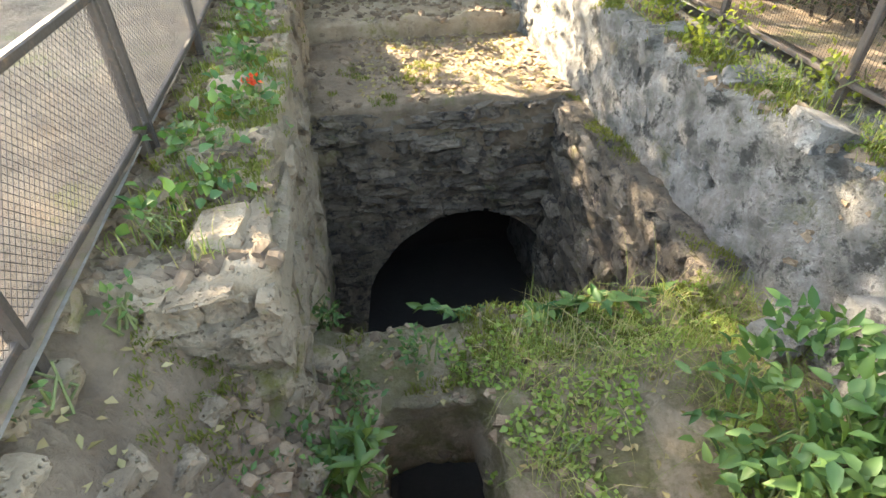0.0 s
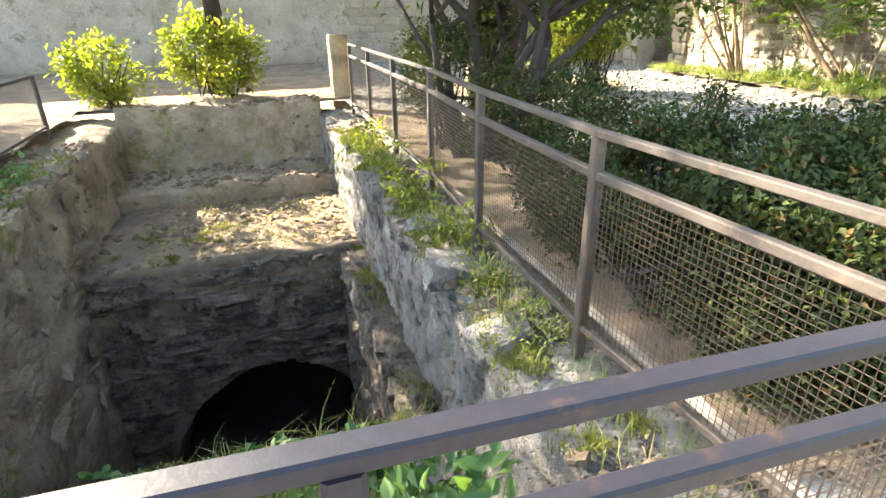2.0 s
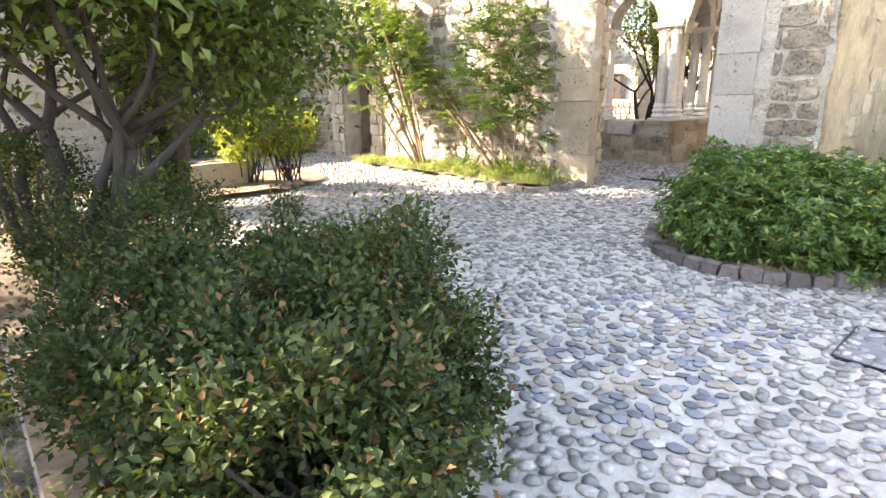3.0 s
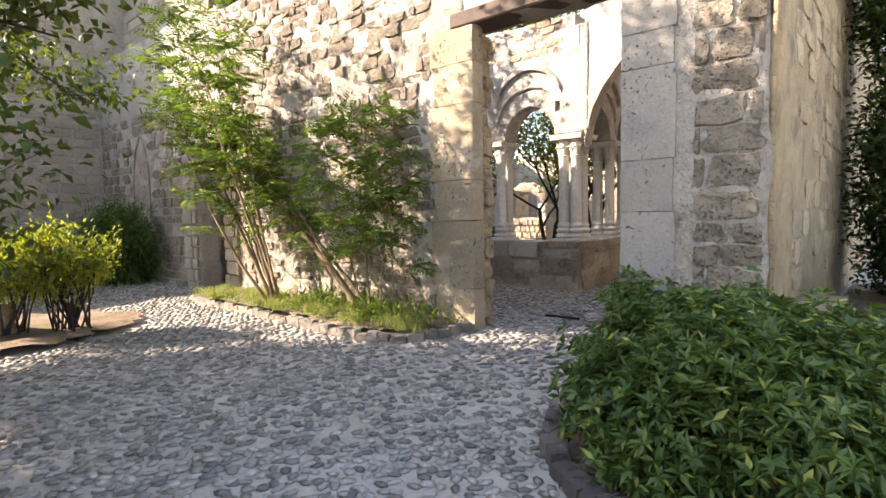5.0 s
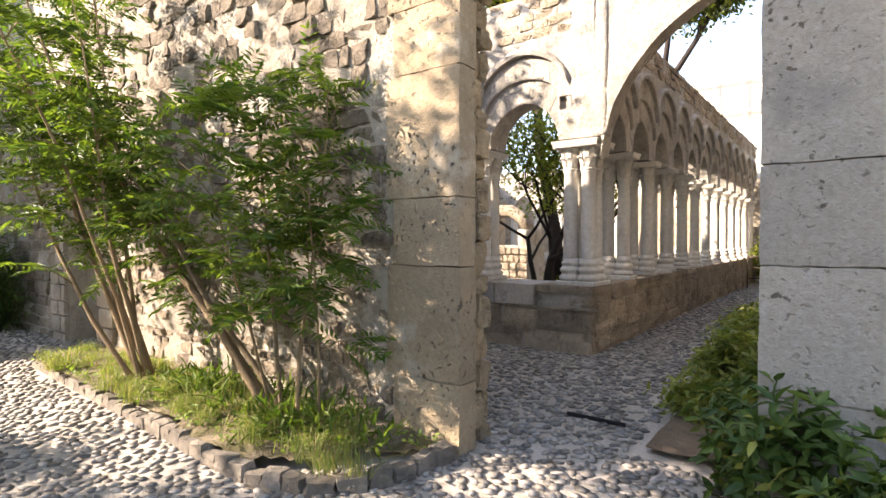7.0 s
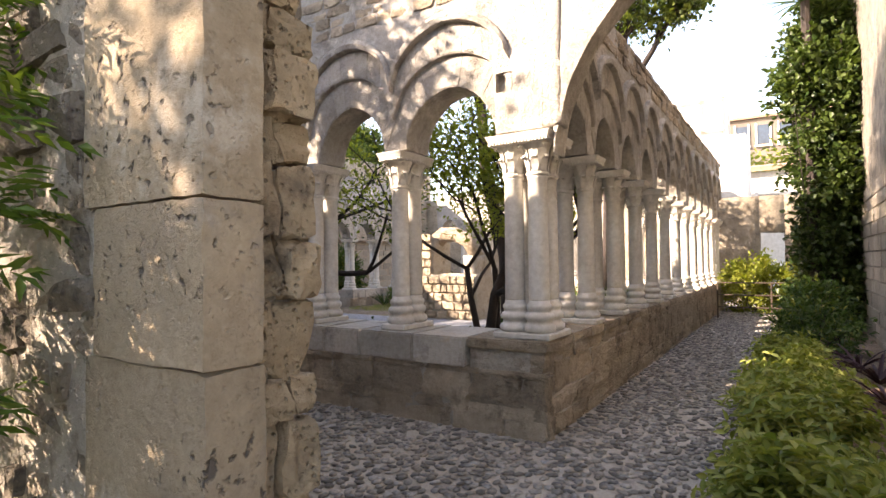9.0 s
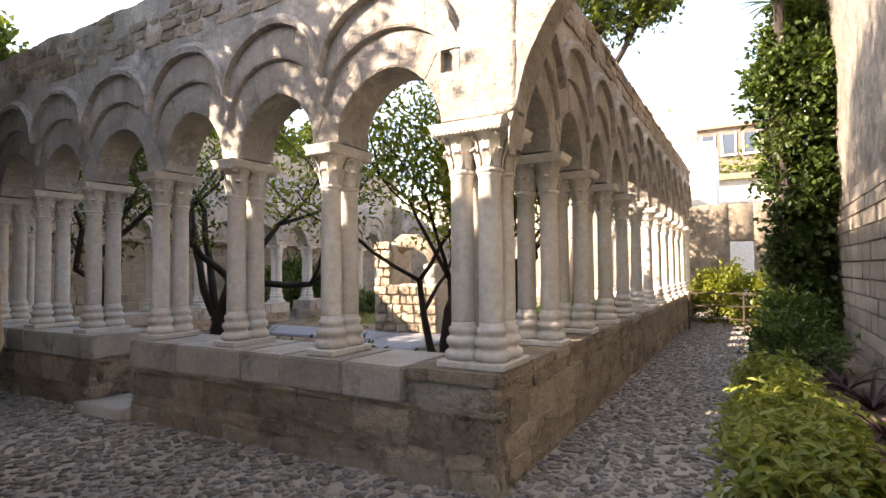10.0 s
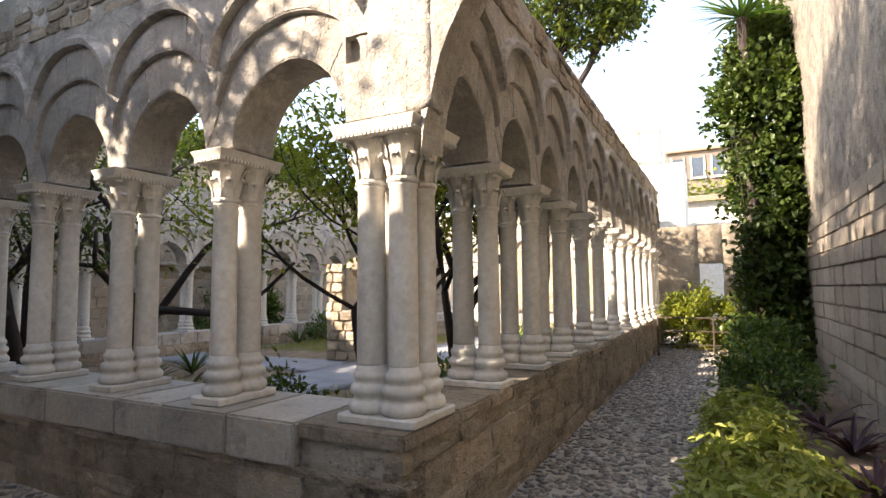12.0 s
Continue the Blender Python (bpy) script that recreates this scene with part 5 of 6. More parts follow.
def pinnate_shrub():
    """The leaning many-stemmed shrub with feathery compound leaves."""
    rng = np.random.default_rng(21)
    base = Vector((9.08, 6.95, G + 0.17))
    ob = empty("feathery_shrub", base)
    P, D, L, W = [], [], [], []

    def frond(p, d):
        d = Vector(d).normalized()
        n = int(rng.integers(6, 9))
        s = d.cross(Vector((0, 0, 1)) + Vector(rng.normal(size=3)) * 0.3).normalized()
        ln = rng.uniform(0.2, 0.36)
        q = Vector(p)
        for i in range(n):
            q = q + d * ln / n
            d = (d + Vector((0, 0, -0.06))).normalized()
            for sg in (-1, 1):
                P.append(q)
                D.append(s * sg + d * 0.55)
                L.append(0.105 * (1 - 0.35 * abs(i / n - 0.4)))
                W.append(0.025)
        P.append(q)
        D.append(d)
        L.append(0.07)
        W.append(0.025)

    stems = [((0, 0, 0), (-0.30, 0.55, 1.3), 2.7, 0.032), ((0.05, -0.05, 0), (-0.30, 0.28, 1.3), 2.9, 0.028), ((-0.05, 0.05, 0), (-0.40, 0.75, 1.1), 2.4, 0.026), ((0.05, 0.1, 0), (-0.22, 0.15, 1.3), 2.8, 0.024),
             ((-0.08, -0.1, 0), (-0.35, 0.25, 1.25), 2.7, 0.022), ((0, -0.12, 0), (-0.28, 0.05, 1.2), 2.3, 0.020), ((0.0, 0.12, 0), (-0.15, 0.45, 1.2), 2.3, 0.018), ((0.06, 0.0, 0), (-0.25, 0.70, 1.2), 2.6, 0.018),
             ((0.10, -1.80, 0.0), (-0.20, 1.10, 1.05), 2.7, 0.045), ((0.08, -1.76, 0.0), (-0.20, 0.95, 1.20), 2.5, 0.034), ((0.14, -1.9, 0.0), (-0.14, 0.85, 1.0), 1.9, 0.026),
             ((0.05, -1.9, 0), (-0.15, -0.02, 1.3), 1.6, 0.018), ((0.0, -2.1, 0), (-0.12, 0.10, 1.3), 1.7, 0.018), ((0.1, -2.2, 0), (-0.14, -0.15, 1.2), 1.3, 0.014), ((0.12, -1.7, 0), (-0.22, 0.2, 1.2), 1.5, 0.014)]
    for off, d, ln, r in stems:
        ln *= 1.42
        V, F = [], []
        d = Vector(d).normalized()
        pts, rad = [Vector(off) - Vector((0, 0, 0.06))], [r]
        for i in range(9):
            d = (d + Vector(rng.normal(size=3)) * 0.05 + Vector((0, 0, 0.02))).normalized()
            pts.append(pts[-1] + d * ln / 9)
            rad.append(r * (1 - 0.085 * (i + 1)))
        tube(V, F, pts, rad, 7)
        for i in range(3, 10):
            for k in range(1 if i < 5 else 3):
                a = Vector(rng.normal(size=3) * (1, 1, 0.5)).normalized()
                e = pts[i] + (a * 0.5 + d * 0.35) * rng.uniform(0.2, 0.6)
                tube(V, F, [pts[i], pts[i].lerp(e, 0.5) + Vector((0, 0, 0.03)), e], [rad[i] * 0.5, 0.005, 0.003], 4)
                for j in range(int(rng.integers(4, 7))):
                    b = Vector(rng.normal(size=3) * (1, 1, 0.35)) + (e - pts[i]).normalized() * 0.6
                    frond(pts[i].lerp(e, rng.uniform(0.5, 1.0)), b)
        solid("stem", V, F, M_STEM, ob, True).matrix_parent_inverse = Matrix()
    leaves("foliage", P, D, L, W, M_LEAF_SHRUB, ob, 0.15)
    return tagged(ob, "leaning many-stemmed shrub with feathery green leaves", "shrub")


pinnate_shrub()
_r = np.random.default_rng(3)
_c = np.stack([_r.uniform(8.68, 9.4, 70), _r.uniform(3.95, 8.8, 70)], 1)
_k = _r.integers(0, 70, 360)
_p = np.concatenate([_c[_k] + _r.normal(size=(360, 2)) * 0.045, np.full((360, 1), G + 0.18)], 1)
_p = _p[(_p[:, 0] > 8.64) & (_p[:, 0] < 9.5)]
grass("bed_grass", "uneven bright tufts of grass along the wall bed", _p, 0.15, M_GRASS, 4, 15, 0.03, 1.2)
_p = np.stack([_r.uniform(8.62, 9.5, 2600), _r.uniform(3.9, 8.9, 2600), _r.uniform(0.17, 0.24, 2600) + G], 1)
_p = _p[[noise.noise(Vector(q) * 3.0) > -0.05 and bed_b(q[0], q[1]) for q in _p]]
tagged(leaves("ground_cover", _p, _r.normal(size=_p.shape) * (1, 1, 0.5) + np.array([0, 0, 0.3]), _r.uniform(0.02, 0.05, len(_p)), _r.uniform(0.015, 0.03, len(_p)), M_CLOVER), "small bright leaves covering the bed", "plant", kind="stuff")
bush("fern_clump", "low ferny green plants in the grassy bed", "plant", [((9.1, 5.6, 0.28), (0.3, 1.2, 0.12), 40), ((9.15, 4.5, 0.28), (0.25, 0.4, 0.12), 14)], 1600, (0.12, 0.020), M_LEAF_SHRUB, 14, spread=0.06, twigs=0, ground=G + 0.14)

# trees of the court
tree("garden_tree", "many-stemmed dark tree with green leaves beside the fence", (3.35, 4.0, G),
     [((0, 0, -0.1), (0.15, 0.1, 1), 1.1, 1.0), ((0.1, 0.05, -0.1), (0.14, -0.1, 1.0), 1.1, 0.8), ((-0.05, 0.05, -0.1), (-0.2, 0.35, 1), 1.1, 0.75), ((0.1, 0.1, -0.1), (0.12, 0.3, 1.0), 1.1, 0.6), ((-0.1, -0.05, -0.1), (-0.1, -0.15, 1), 1.2, 0.6), ((0.15, -0.1, -0.1), (0.10, -0.2, 1), 1.15, 0.55), ((-0.12, 0.1, -0.1), (-0.35, 0.1, 1), 1.1, 0.5), ((0.2, 0.0, -0.1), (0.2, 0.15, 1), 1.2, 0.5)],
     (0.085, 0.052), 32, 0.20, M_LEAF_TREE, 31, 3, length=1.15, radius=0.085, lift=0.2, leaf_from=0.95)
# The side limbs are added overhead, out of view, to shade court and pier.
tree("old_tree", "old thick tree with ivy on its trunk", (4.75, 6.9, G), [((0, 0, -0.2), (0.05, 0.0, 1), 1.2, 1.0), ((0.1, -0.05, 1.2), (0.75, -0.55, 1.3), 1.1, 0.5), ((0.1, 0.0, 1.0), (0.55, 0.0, 1.4), 1.2, 0.5), ((0.0, -0.1, 1.2), (0.35, -0.9, 1.3), 1.1, 0.5)], (0.12, 0.08), 26, 0.30, M_LEAF_TREE, 33, 4, length=1.75, radius=0.30, lift=0.0, keep=lambda p: p.z > 3.1 + 0.5 * max(0, 6 - p.y) or (p.x < 5.6 and p.y > 5.6))
bush("ivy", "ivy climbing the old trunk", "ivy", [((4.62, 6.72, 1.0), (0.30, 0.30, 1.1), 40)], 3500, (0.075, 0.06), M_LEAF_IVY, 35, spread=0.07, twigs=8)

# ---- railings and fences round the pit ----


def bar(V, F, a, b, w, h):
    """Adds a straight bar of rectangular section, w wide and h high."""
    a, b = Vector(a), Vector(b)
    d = (b - a).normalized()
    s = d.cross(Vector((0, 0, 1)))
    s = s.normalized() if s.length > 0.01 else Vector((1, 0, 0))
    u = s.cross(d)
    o = len(V)
    e = min(w, h) * 0.15
    for p in (a, b):
        for x, y in ((-w / 2 + e, -h / 2), (w / 2 - e, -h / 2), (w / 2, -h / 2 + e), (w / 2, h / 2 - e), (w / 2 - e, h / 2), (-w / 2 + e, h / 2), (-w / 2, h / 2 - e), (-w / 2, -h / 2 + e)):
            V.append(p + s * x + u * y)
    for k in range(8):
        F.append((o + k, o + (k + 1) % 8, o + 8 + (k + 1) % 8, o + 8 + k))
    F.append(tuple(o + k for k in range(8))[::-1])
    F.append(tuple(o + 8 + k for k in range(8)))


def one_bar(name, parent, a, b, w, h, material=None, label=""):
    V, F = [], []
    bar(V, F, a, b, w, h)
    return solid(name, V, F, material or M_IRON, parent, label=label)


def wire_panel(name, parent, a, b, z0, z1, step=0.022, diag=False, r=0.0015):
    a, b = Vector((*a, 0)), Vector((*b, 0))
    L = (b - a).length
    d = (b - a) / L
    V, F = [], []

    def wire(p, q):
        tube(V, F, [p, q], [r, r], 3)

    if diag:
        H = z1 - z0
        k = -H
        while k < L:
            for sgn in (1, -1):
                u0, u1 = (k, k + H) if sgn > 0 else (k + H, k)
                za, zb = z0, z1
                pts = []
                for u, z in ((u0, za), (u1, zb)):
                    pts.append((u, z))
                (ua, wa), (ub, wb) = pts
                t0 = max(0.0, min((0 - ua) / (ub - ua), (L - ua) / (ub - ua)))
                t1 = min(1.0, max((0 - ua) / (ub - ua), (L - ua) / (ub - ua)))
                if t1 - t0 > 0.01:
                    p = a + d * (ua + (ub - ua) * t0) + Vector((0, 0, wa + (wb - wa) * t0))
                    q = a + d * (ua + (ub - ua) * t1) + Vector((0, 0, wa + (wb - wa) * t1))
                    wire(p, q)
            k += step * 1.414
    else:
        n = int(L / step)
        for k in range(n + 1):
            p = a + d * (L * k / n)
            wire(p + Vector((0, 0, z0)), p + Vector((0, 0, z1)))
        n = int((z1 - z0) / step)
        for k in range(n + 1):
            z = Vector((0, 0, z0 + (z1 - z0) * k / n))
            wire(a + z, b + z)
    return solid(name, V, F, M_MESHWIRE, parent, label="woven wire mesh")


def fence(name, label, pts, top, mesh_top, low=0.03, diag=False, handrail=True, cat="fence", metal=None):
    ob = tagged(empty(name, (pts[0][0], pts[0][1], G)), label, cat)
    for i, p in enumerate(pts):
        one_bar("post", ob, (p[0], p[1], G - 0.12), (p[0], p[1], top - 0.012), 0.045, 0.045, metal)
    for a, b in zip(pts, pts[1:]):
        d = (Vector((*b, 0)) - Vector((*a, 0))).normalized() * 0.023
        a2, b2 = (a[0] + d.x, a[1] + d.y), (b[0] - d.x, b[1] - d.y)
        if handrail:
            one_bar("handrail", ob, (*a, top), (*b, top), 0.038, 0.028, metal)
        one_bar("rail", ob, (*a2, mesh_top), (*b2, mesh_top), 0.035, 0.035, metal)
        one_bar("rail", ob, (*a2, G + low), (*b2, G + low), 0.030, 0.030, metal)
        wire_panel("mesh_panel", ob, a2, b2, G + low, mesh_top, 0.024, diag)
    return ob


fence("iron_railing", "rust-brown iron railing with a flat handrail and wire mesh", [(0.46, 0.10), (1.62, 0.06), (2.78, 0.02)], 0.91, 0.76, cat="railing")
fence("iron_fence", "rusty iron fence with wire mesh panels along the pit", [(2.80, 0.06), (2.72, 1.30), (2.75, 2.50), (2.84, 3.75), (2.85, 5.0), (2.86, 6.3), (2.86, 7.6)], 0.90, 0.75, metal=M_RUST)
fence("iron_fence", "leaning rusty fence with diamond wire mesh beside the pit", [(-0.86, 0.25), (-0.84, 1.36), (-0.80, 2.58), (-0.80, 2.70), (-0.78, 4.05), (-0.80, 5.6), (-0.82, 7.2)], 0.70, 0.68, diag=True, handrail=False, metal=M_RUST)

# ---- planting in and round the pit ----


def bank():
    V, F = [], []
    nx, ny = 18, 20
    for j in range(ny + 1):
        for i in range(nx + 1):
            x, y = -1.15 + 1.25 * i / nx, 0.3 + 1.6 * j / ny
            t = min(1, max(0, (x + 0.85) / 0.75))
            z = 0.03 - 1.12 * t ** 1.3 - (1 - t) * 0.05 * y
            p = Vector((x, y, z))
            V.append(p + noise.noise_vector(p * 2.6) * 0.07 + noise.noise_vector(p * 8) * 0.02)
    for j in range(ny):
        for i in range(nx):
            a = j * (nx + 1) + i
            F.append((a, a + 1, a + nx + 2, a + nx + 1))
    o = len(V)
    edge = [j * (nx + 1) + nx for j in range(ny + 1)]
    for k, e in enumerate(edge):
        V.append(Vector((V[e].x, V[e].y, -2.0)))
    for k in range(ny):
        F.append((edge[k], o + k, o + k + 1, edge[k + 1]))
    return tagged(solid("earth_bank", V, F, M_EARTH, None, True), "crumbling reddish earth bank with roots", "bank", kind="structure")


earth_bank = bank()
lay_stones(pit_shelf, "stone", stones_of("stone", M_PITSTONE, 6, 0.22, 2), '-x', 2.22, 2.25, 5.0, -3.2, -1.0, (0.09, 0.24), (0.14, 0.46), 0.2, 0.03, 0.0, seed=19, jitter=0.04, tilt=7, fill=0.9)
_q = random.Random(6)
_ms = stones_of("stone", M_PITWALL, 5, 0.2, 2)
bpy.context.view_layer.update()
for _k in range(60):
    _h = earth_bank.ray_cast(Vector((_q.uniform(-1.1, 0.05), _q.uniform(0.35, 1.8), 1.0)), Vector((0, 0, -1)))
    if _h[0]:
        _z = _q.uniform(0.03, 0.13)
        piece("stone", _q.choice(_ms), pose(*_h[1], _q.uniform(-20, 20), _q.uniform(-20, 20), _q.uniform(0, 180)) @ Matrix.Diagonal((_z * 1.3, _z, _z * 0.7, 1)), earth_bank)
lay_stones(pit_wall_right, "stone", stones_of("stone", M_GREYPLASTER, 6, 0.16), '-x', 2.42, 0.4, 8.0, -1.3, -0.12, (0.09, 0.2), (0.14, 0.4), 0.14, -0.012, 0.006, seed=41, jitter=0.018, fill=0.8, tilt=4, limit=160)
lay_stones(pit_wall_left, "stone", stones_of("stone", M_PITWALL, 6, 0.24, 2), '+x', -0.24, 1.7, 8.0, -2.2, -0.15, (0.10, 0.26), (0.14, 0.45), 0.18, 0.02, 0.0, seed=42, jitter=0.04, fill=0.6, tilt=6, limit=120)
lay_stones(pit_wall_left, "stone", stones_of("stone", M_PITWALL, 5, 0.24, 3), '-y', 1.72, -0.8, -0.22, -1.05, -0.08, (0.07, 0.17), (0.12, 0.34), 0.2, 0.06, 0.0, seed=43, jitter=0.045, fill=0.95, tilt=8)


def loose_rocks(name, label, spots, material, seed):
    r = random.Random(seed)
    ms = stones_of("rock", material, 5, 0.2)
    for x, y, z, s in spots:
        ob = new(name, r.choice(ms))
        ob.matrix_basis = pose(x, y, z, r.uniform(-15, 15), r.uniform(-15, 15), r.uniform(0, 180)) @ Matrix.Diagonal((s * 1.3, s, s * 0.55, 1))
        tagged(ob, label, "rock", "loose rocks by the pit")


loose_rocks("rock", "grey broken rock on the edge of the pit", [(2.52, 2.25, -0.05, 0.28), (2.5, 1.6, -0.10, 0.22), (2.36, 1.35, -0.55, 0.34), (2.3, 1.15, -0.8, 0.36), (2.4, 0.9, -0.4, 0.36), (2.25, 1.75, -0.98, 0.22), (2.55, 3.0, -0.05, 0.2), (2.53, 3.9, -0.05, 0.22)], M_GREYPLASTER, 3)
loose_rocks("rock", "brown stone lodged in the earth", [(-0.42, 2.0, -0.06, 0.2), (-0.5, 3.3, -0.02, 0.2), (-0.32, 5.2, -0.75, 0.3), (-0.9, 0.75, 0.0, 0.22), (-0.2, 2.15, -1.1, 0.2)], M_PITWALL, 4)


def weeds(name, label, spots, leaf, material, seed, n=90, rosette=0, category="plant"):
    for k, (x, y, z, r, h) in enumerate(spots):
        bush(name, label, category, [((x, y, z + h * 0.55), (r, r, h * 0.5), max(5, int(r * 60)))], int(n * (r / 0.15) ** 1.4), leaf, material, seed + k, M_GREENSTEM, ground=z, rosette=rosette, spread=0.05, twigs=7, group=name)


weeds("broadleaf_weed", "broad-leaved green weed on the pit's edge", [(-0.38, 2.95, -0.03, 0.15, 0.16), (-0.58, 2.62, -0.03, 0.14, 0.15), (-0.50, 2.30, -0.03, 0.10, 0.10), (-0.66, 2.02, -0.03, 0.08, 0.10), (-0.5, 3.7, -0.03, 0.14, 0.12), (-0.42, 4.3, -0.03, 0.12, 0.12), (-0.5, 5.0, -0.03, 0.16, 0.16),
      (-0.92, 0.85, 0.0, 0.10, 0.12)], (0.06, 0.048), M_LEAF_WEED, 60, 80)
weeds("nettle_weed", "leafy green weed in the hollow", [(-0.26, 1.50, -1.0, 0.14, 0.26), (-0.10, 1.38, -1.05, 0.16, 0.28), (-0.42, 1.25, -0.75, 0.11, 0.16), (-0.02, 1.85, -1.12, 0.09, 0.18), (-0.16, 2.5, -1.2, 0.09, 0.26), (0.38, 2.05, -1.08, 0.12, 0.12)],
      (0.045, 0.026), M_LEAF_WEED, 80, 190)
weeds("bank_weed", "small green weed on the earth bank", [(-0.95, 0.55, 0.0, 0.10, 0.12), (-0.80, 1.25, -0.05, 0.08, 0.12), (-0.55, 0.75, -0.4, 0.09, 0.14), (-0.35, 0.95, -0.7, 0.12, 0.2), (-0.30, 0.65, -0.8, 0.12, 0.2), (-0.7, 1.6, -0.1, 0.07, 0.1)], (0.04, 0.024), M_LEAF_WEED, 300, 80)
weeds("palmate_weed", "blue-green rosette plant in the hollow", [(0.02, 1.35, -1.0, 0.14, 0.26)], (0.13, 0.045), M_LEAF_PITTO, 95, 12, 7)
weeds("tall_weed", "tall pointed-leaf weed beside the railing", [(1.75, 1.15, -1.05, 0.34, 0.75), (1.55, 0.85, -1.0, 0.28, 0.7), (2.05, 1.0, -1.0, 0.28, 0.85), (2.0, 0.7, -0.8, 0.28, 0.8)], (0.09, 0.042), M_LEAF_WEED, 100, 110)
weeds("feathery_moss", "bright feathery moss on the terrace", [(2.62, 2.05, -0.06, 0.14, 0.08), (2.66, 1.55, -0.06, 0.2, 0.08), (2.62, 2.9, -0.06, 0.16, 0.08), (0.95, 1.45, -1.06, 0.16, 0.05)], (0.035, 0.012), M_GRASS, 110, 420)
weeds("terrace_weed", "straggly green weeds along the fence", [(2.62, 3.4, -0.06, 0.2, 0.3), (2.6, 4.2, -0.06, 0.22, 0.34), (2.7, 2.55, -0.06, 0.16, 0.3), (2.62, 5.2, -0.06, 0.24, 0.3)], (0.05, 0.03), M_LEAF_YELLOW, 120, 120)


def leafy_branch(name, label, start, way, length, leaf, n, material, seed):
    rng = np.random.default_rng(seed)
    ob = empty(name, start)
    V, F, P, D = [], [], [], []
    d = Vector(way).normalized()
    pts = [Vector((0, 0, -0.05))]
    for i in range(8):
        d = (d + Vector((0, 0, -0.07)) + Vector(rng.normal(size=3)) * 0.04).normalized()
        pts.append(pts[-1] + d * length / 8)
        for k in range(n):
            s = Vector(rng.normal(size=3) * (1, 1, 0.4))
            P.append(pts[-1])
            D.append(s + d * 0.4)
    tube(V, F, pts, [0.010 - 0.0009 * i for i in range(9)], 5)
    solid("stem", V, F, M_GREENSTEM, ob).matrix_parent_inverse = Matrix()
    leaves("foliage", P, D, rng.uniform(0.7, 1.2, len(P)) * leaf[0], leaf[1], material, ob, fine=True)
    return tagged(ob, label, "branch")


leafy_branch("leafy_branch", "pale green leafy branch reaching over the hole", (0.95, 2.25, -1.05), (0.9, 0.12, 0.34), 0.95, (0.12, 0.05), 5, M_LEAF_WEED, 5)
leafy_branch("leafy_branch", "pale green leafy branch reaching over the hole", (0.85, 2.28, -1.05), (-0.55, 0.1, 0.22), 0.45, (0.10, 0.045), 4, M_LEAF_WEED, 6)
leafy_branch("leafy_branch", "pale green leafy branch reaching over the hole", (1.0, 2.26, -1.05), (0.6, -0.1, 0.42), 0.6, (0.11, 0.05), 4, M_LEAF_WEED, 7)


def crumbs(name, label, on, x0, x1, y0, y1, z, n, size, material, seed, cut=-0.2):
    """Small stones and clods strewn over an uneven surface."""
    r = random.Random(seed)
    ms = [([v.co.copy() for v in m.vertices], [tuple(p.vertices) for p in m.polygons]) for m in stones_of("clod", material, 5, 0.26)]
    V, F = [], []
    bpy.context.view_layer.update()
    for _ in range(n):
        x, y = r.uniform(x0, x1), r.uniform(y0, y1)
        if noise.noise(Vector((x, y, seed)) * 1.9) < cut:
            continue
        hit, loc, nor, _i = on.ray_cast(Vector((x, y, z + 0.8)), Vector((0, 0, -1)), distance=1.8)
        if not hit:
            continue
        k = size * r.uniform(0.3, 1.0) ** 2
        m = pose(*loc, r.uniform(-30, 30), r.uniform(-30, 30), r.uniform(0, 180)) @ Matrix.Diagonal((k * 1.4, k, k * 0.7, 1))
        vs, fs = r.choice(ms)
        o = len(V)
        V.extend(m @ v for v in vs)
        F.extend(tuple(o + i for i in f) for f in fs)
    return tagged(solid(name, V, F, material), label, "stones", kind="stuff")


M_CLOD = surface("earth clods", (0.31, 0.22, 0.145), (0.14, 0.095, 0.06), 8, 40, 0.97, 0.8, vary=0.45, island=True)
crumbs("clods", "earth clods and chips on the pit's terrace", pit_wall_left, -1.05, -0.2, 1.7, 7.0, 0.0, 1500, 0.07, M_CLOD, 401)
crumbs("clods", "reddish clods on the sloping bank", earth_bank, -1.1, 0.1, 0.3, 1.9, -0.4, 1300, 0.08, M_CLOD, 402)
crumbs("clods", "chips of stone on the rock bridge", pit_lip, -0.3, 2.4, 0.5, 2.35, -1.05, 700, 0.06, M_CLOD, 403)
crumbs("clods", "clods on the earth ledge", pit_ledge, -0.2, 2.4, 5.0, 8.0, -0.9, 900, 0.07, M_CLOD, 404)
crumbs("clods", "broken render on the grey wall's top", pit_wall_right, 2.4, 2.85, 0.3, 7.0, 0.0, 700, 0.07, M_CLOD, 405)
crumbs("clods", "broken clods on the end wall", pit_end, -0.2, 2.4, 6.9, 8.5, 0.0, 500, 0.08, M_CLOD, 406)


def red_flower():
    ob = empty("red_flower", (-0.33, 2.93, -0.02))
    V, F = [], []
    tube(V, F, [(0, 0, -0.03), (0.005, 0, 0.1), (0, 0.005, 0.2)], [0.004, 0.003, 0.003], 5)
    solid("stem", V, F, M_GREENSTEM, ob).matrix_parent_inverse = Matrix()
    rng = np.random.default_rng(1)
    leaves("petals", rng.normal(size=(26, 3)) * 0.014 + np.array([0, 0, 0.205]), rng.normal(size=(26, 3)) + np.array([0, 0, 0.4]), 0.028, 0.02, M_RED, ob, label="scarlet petals")
    return tagged(ob, "small scarlet flower among the weeds", "flower")


red_flower()
_r = np.random.default_rng(9)
_p = np.stack([_r.uniform(0.65, 2.35, 700), _r.uniform(0.7, 2.3, 700), np.full(700, -1.06)], 1)
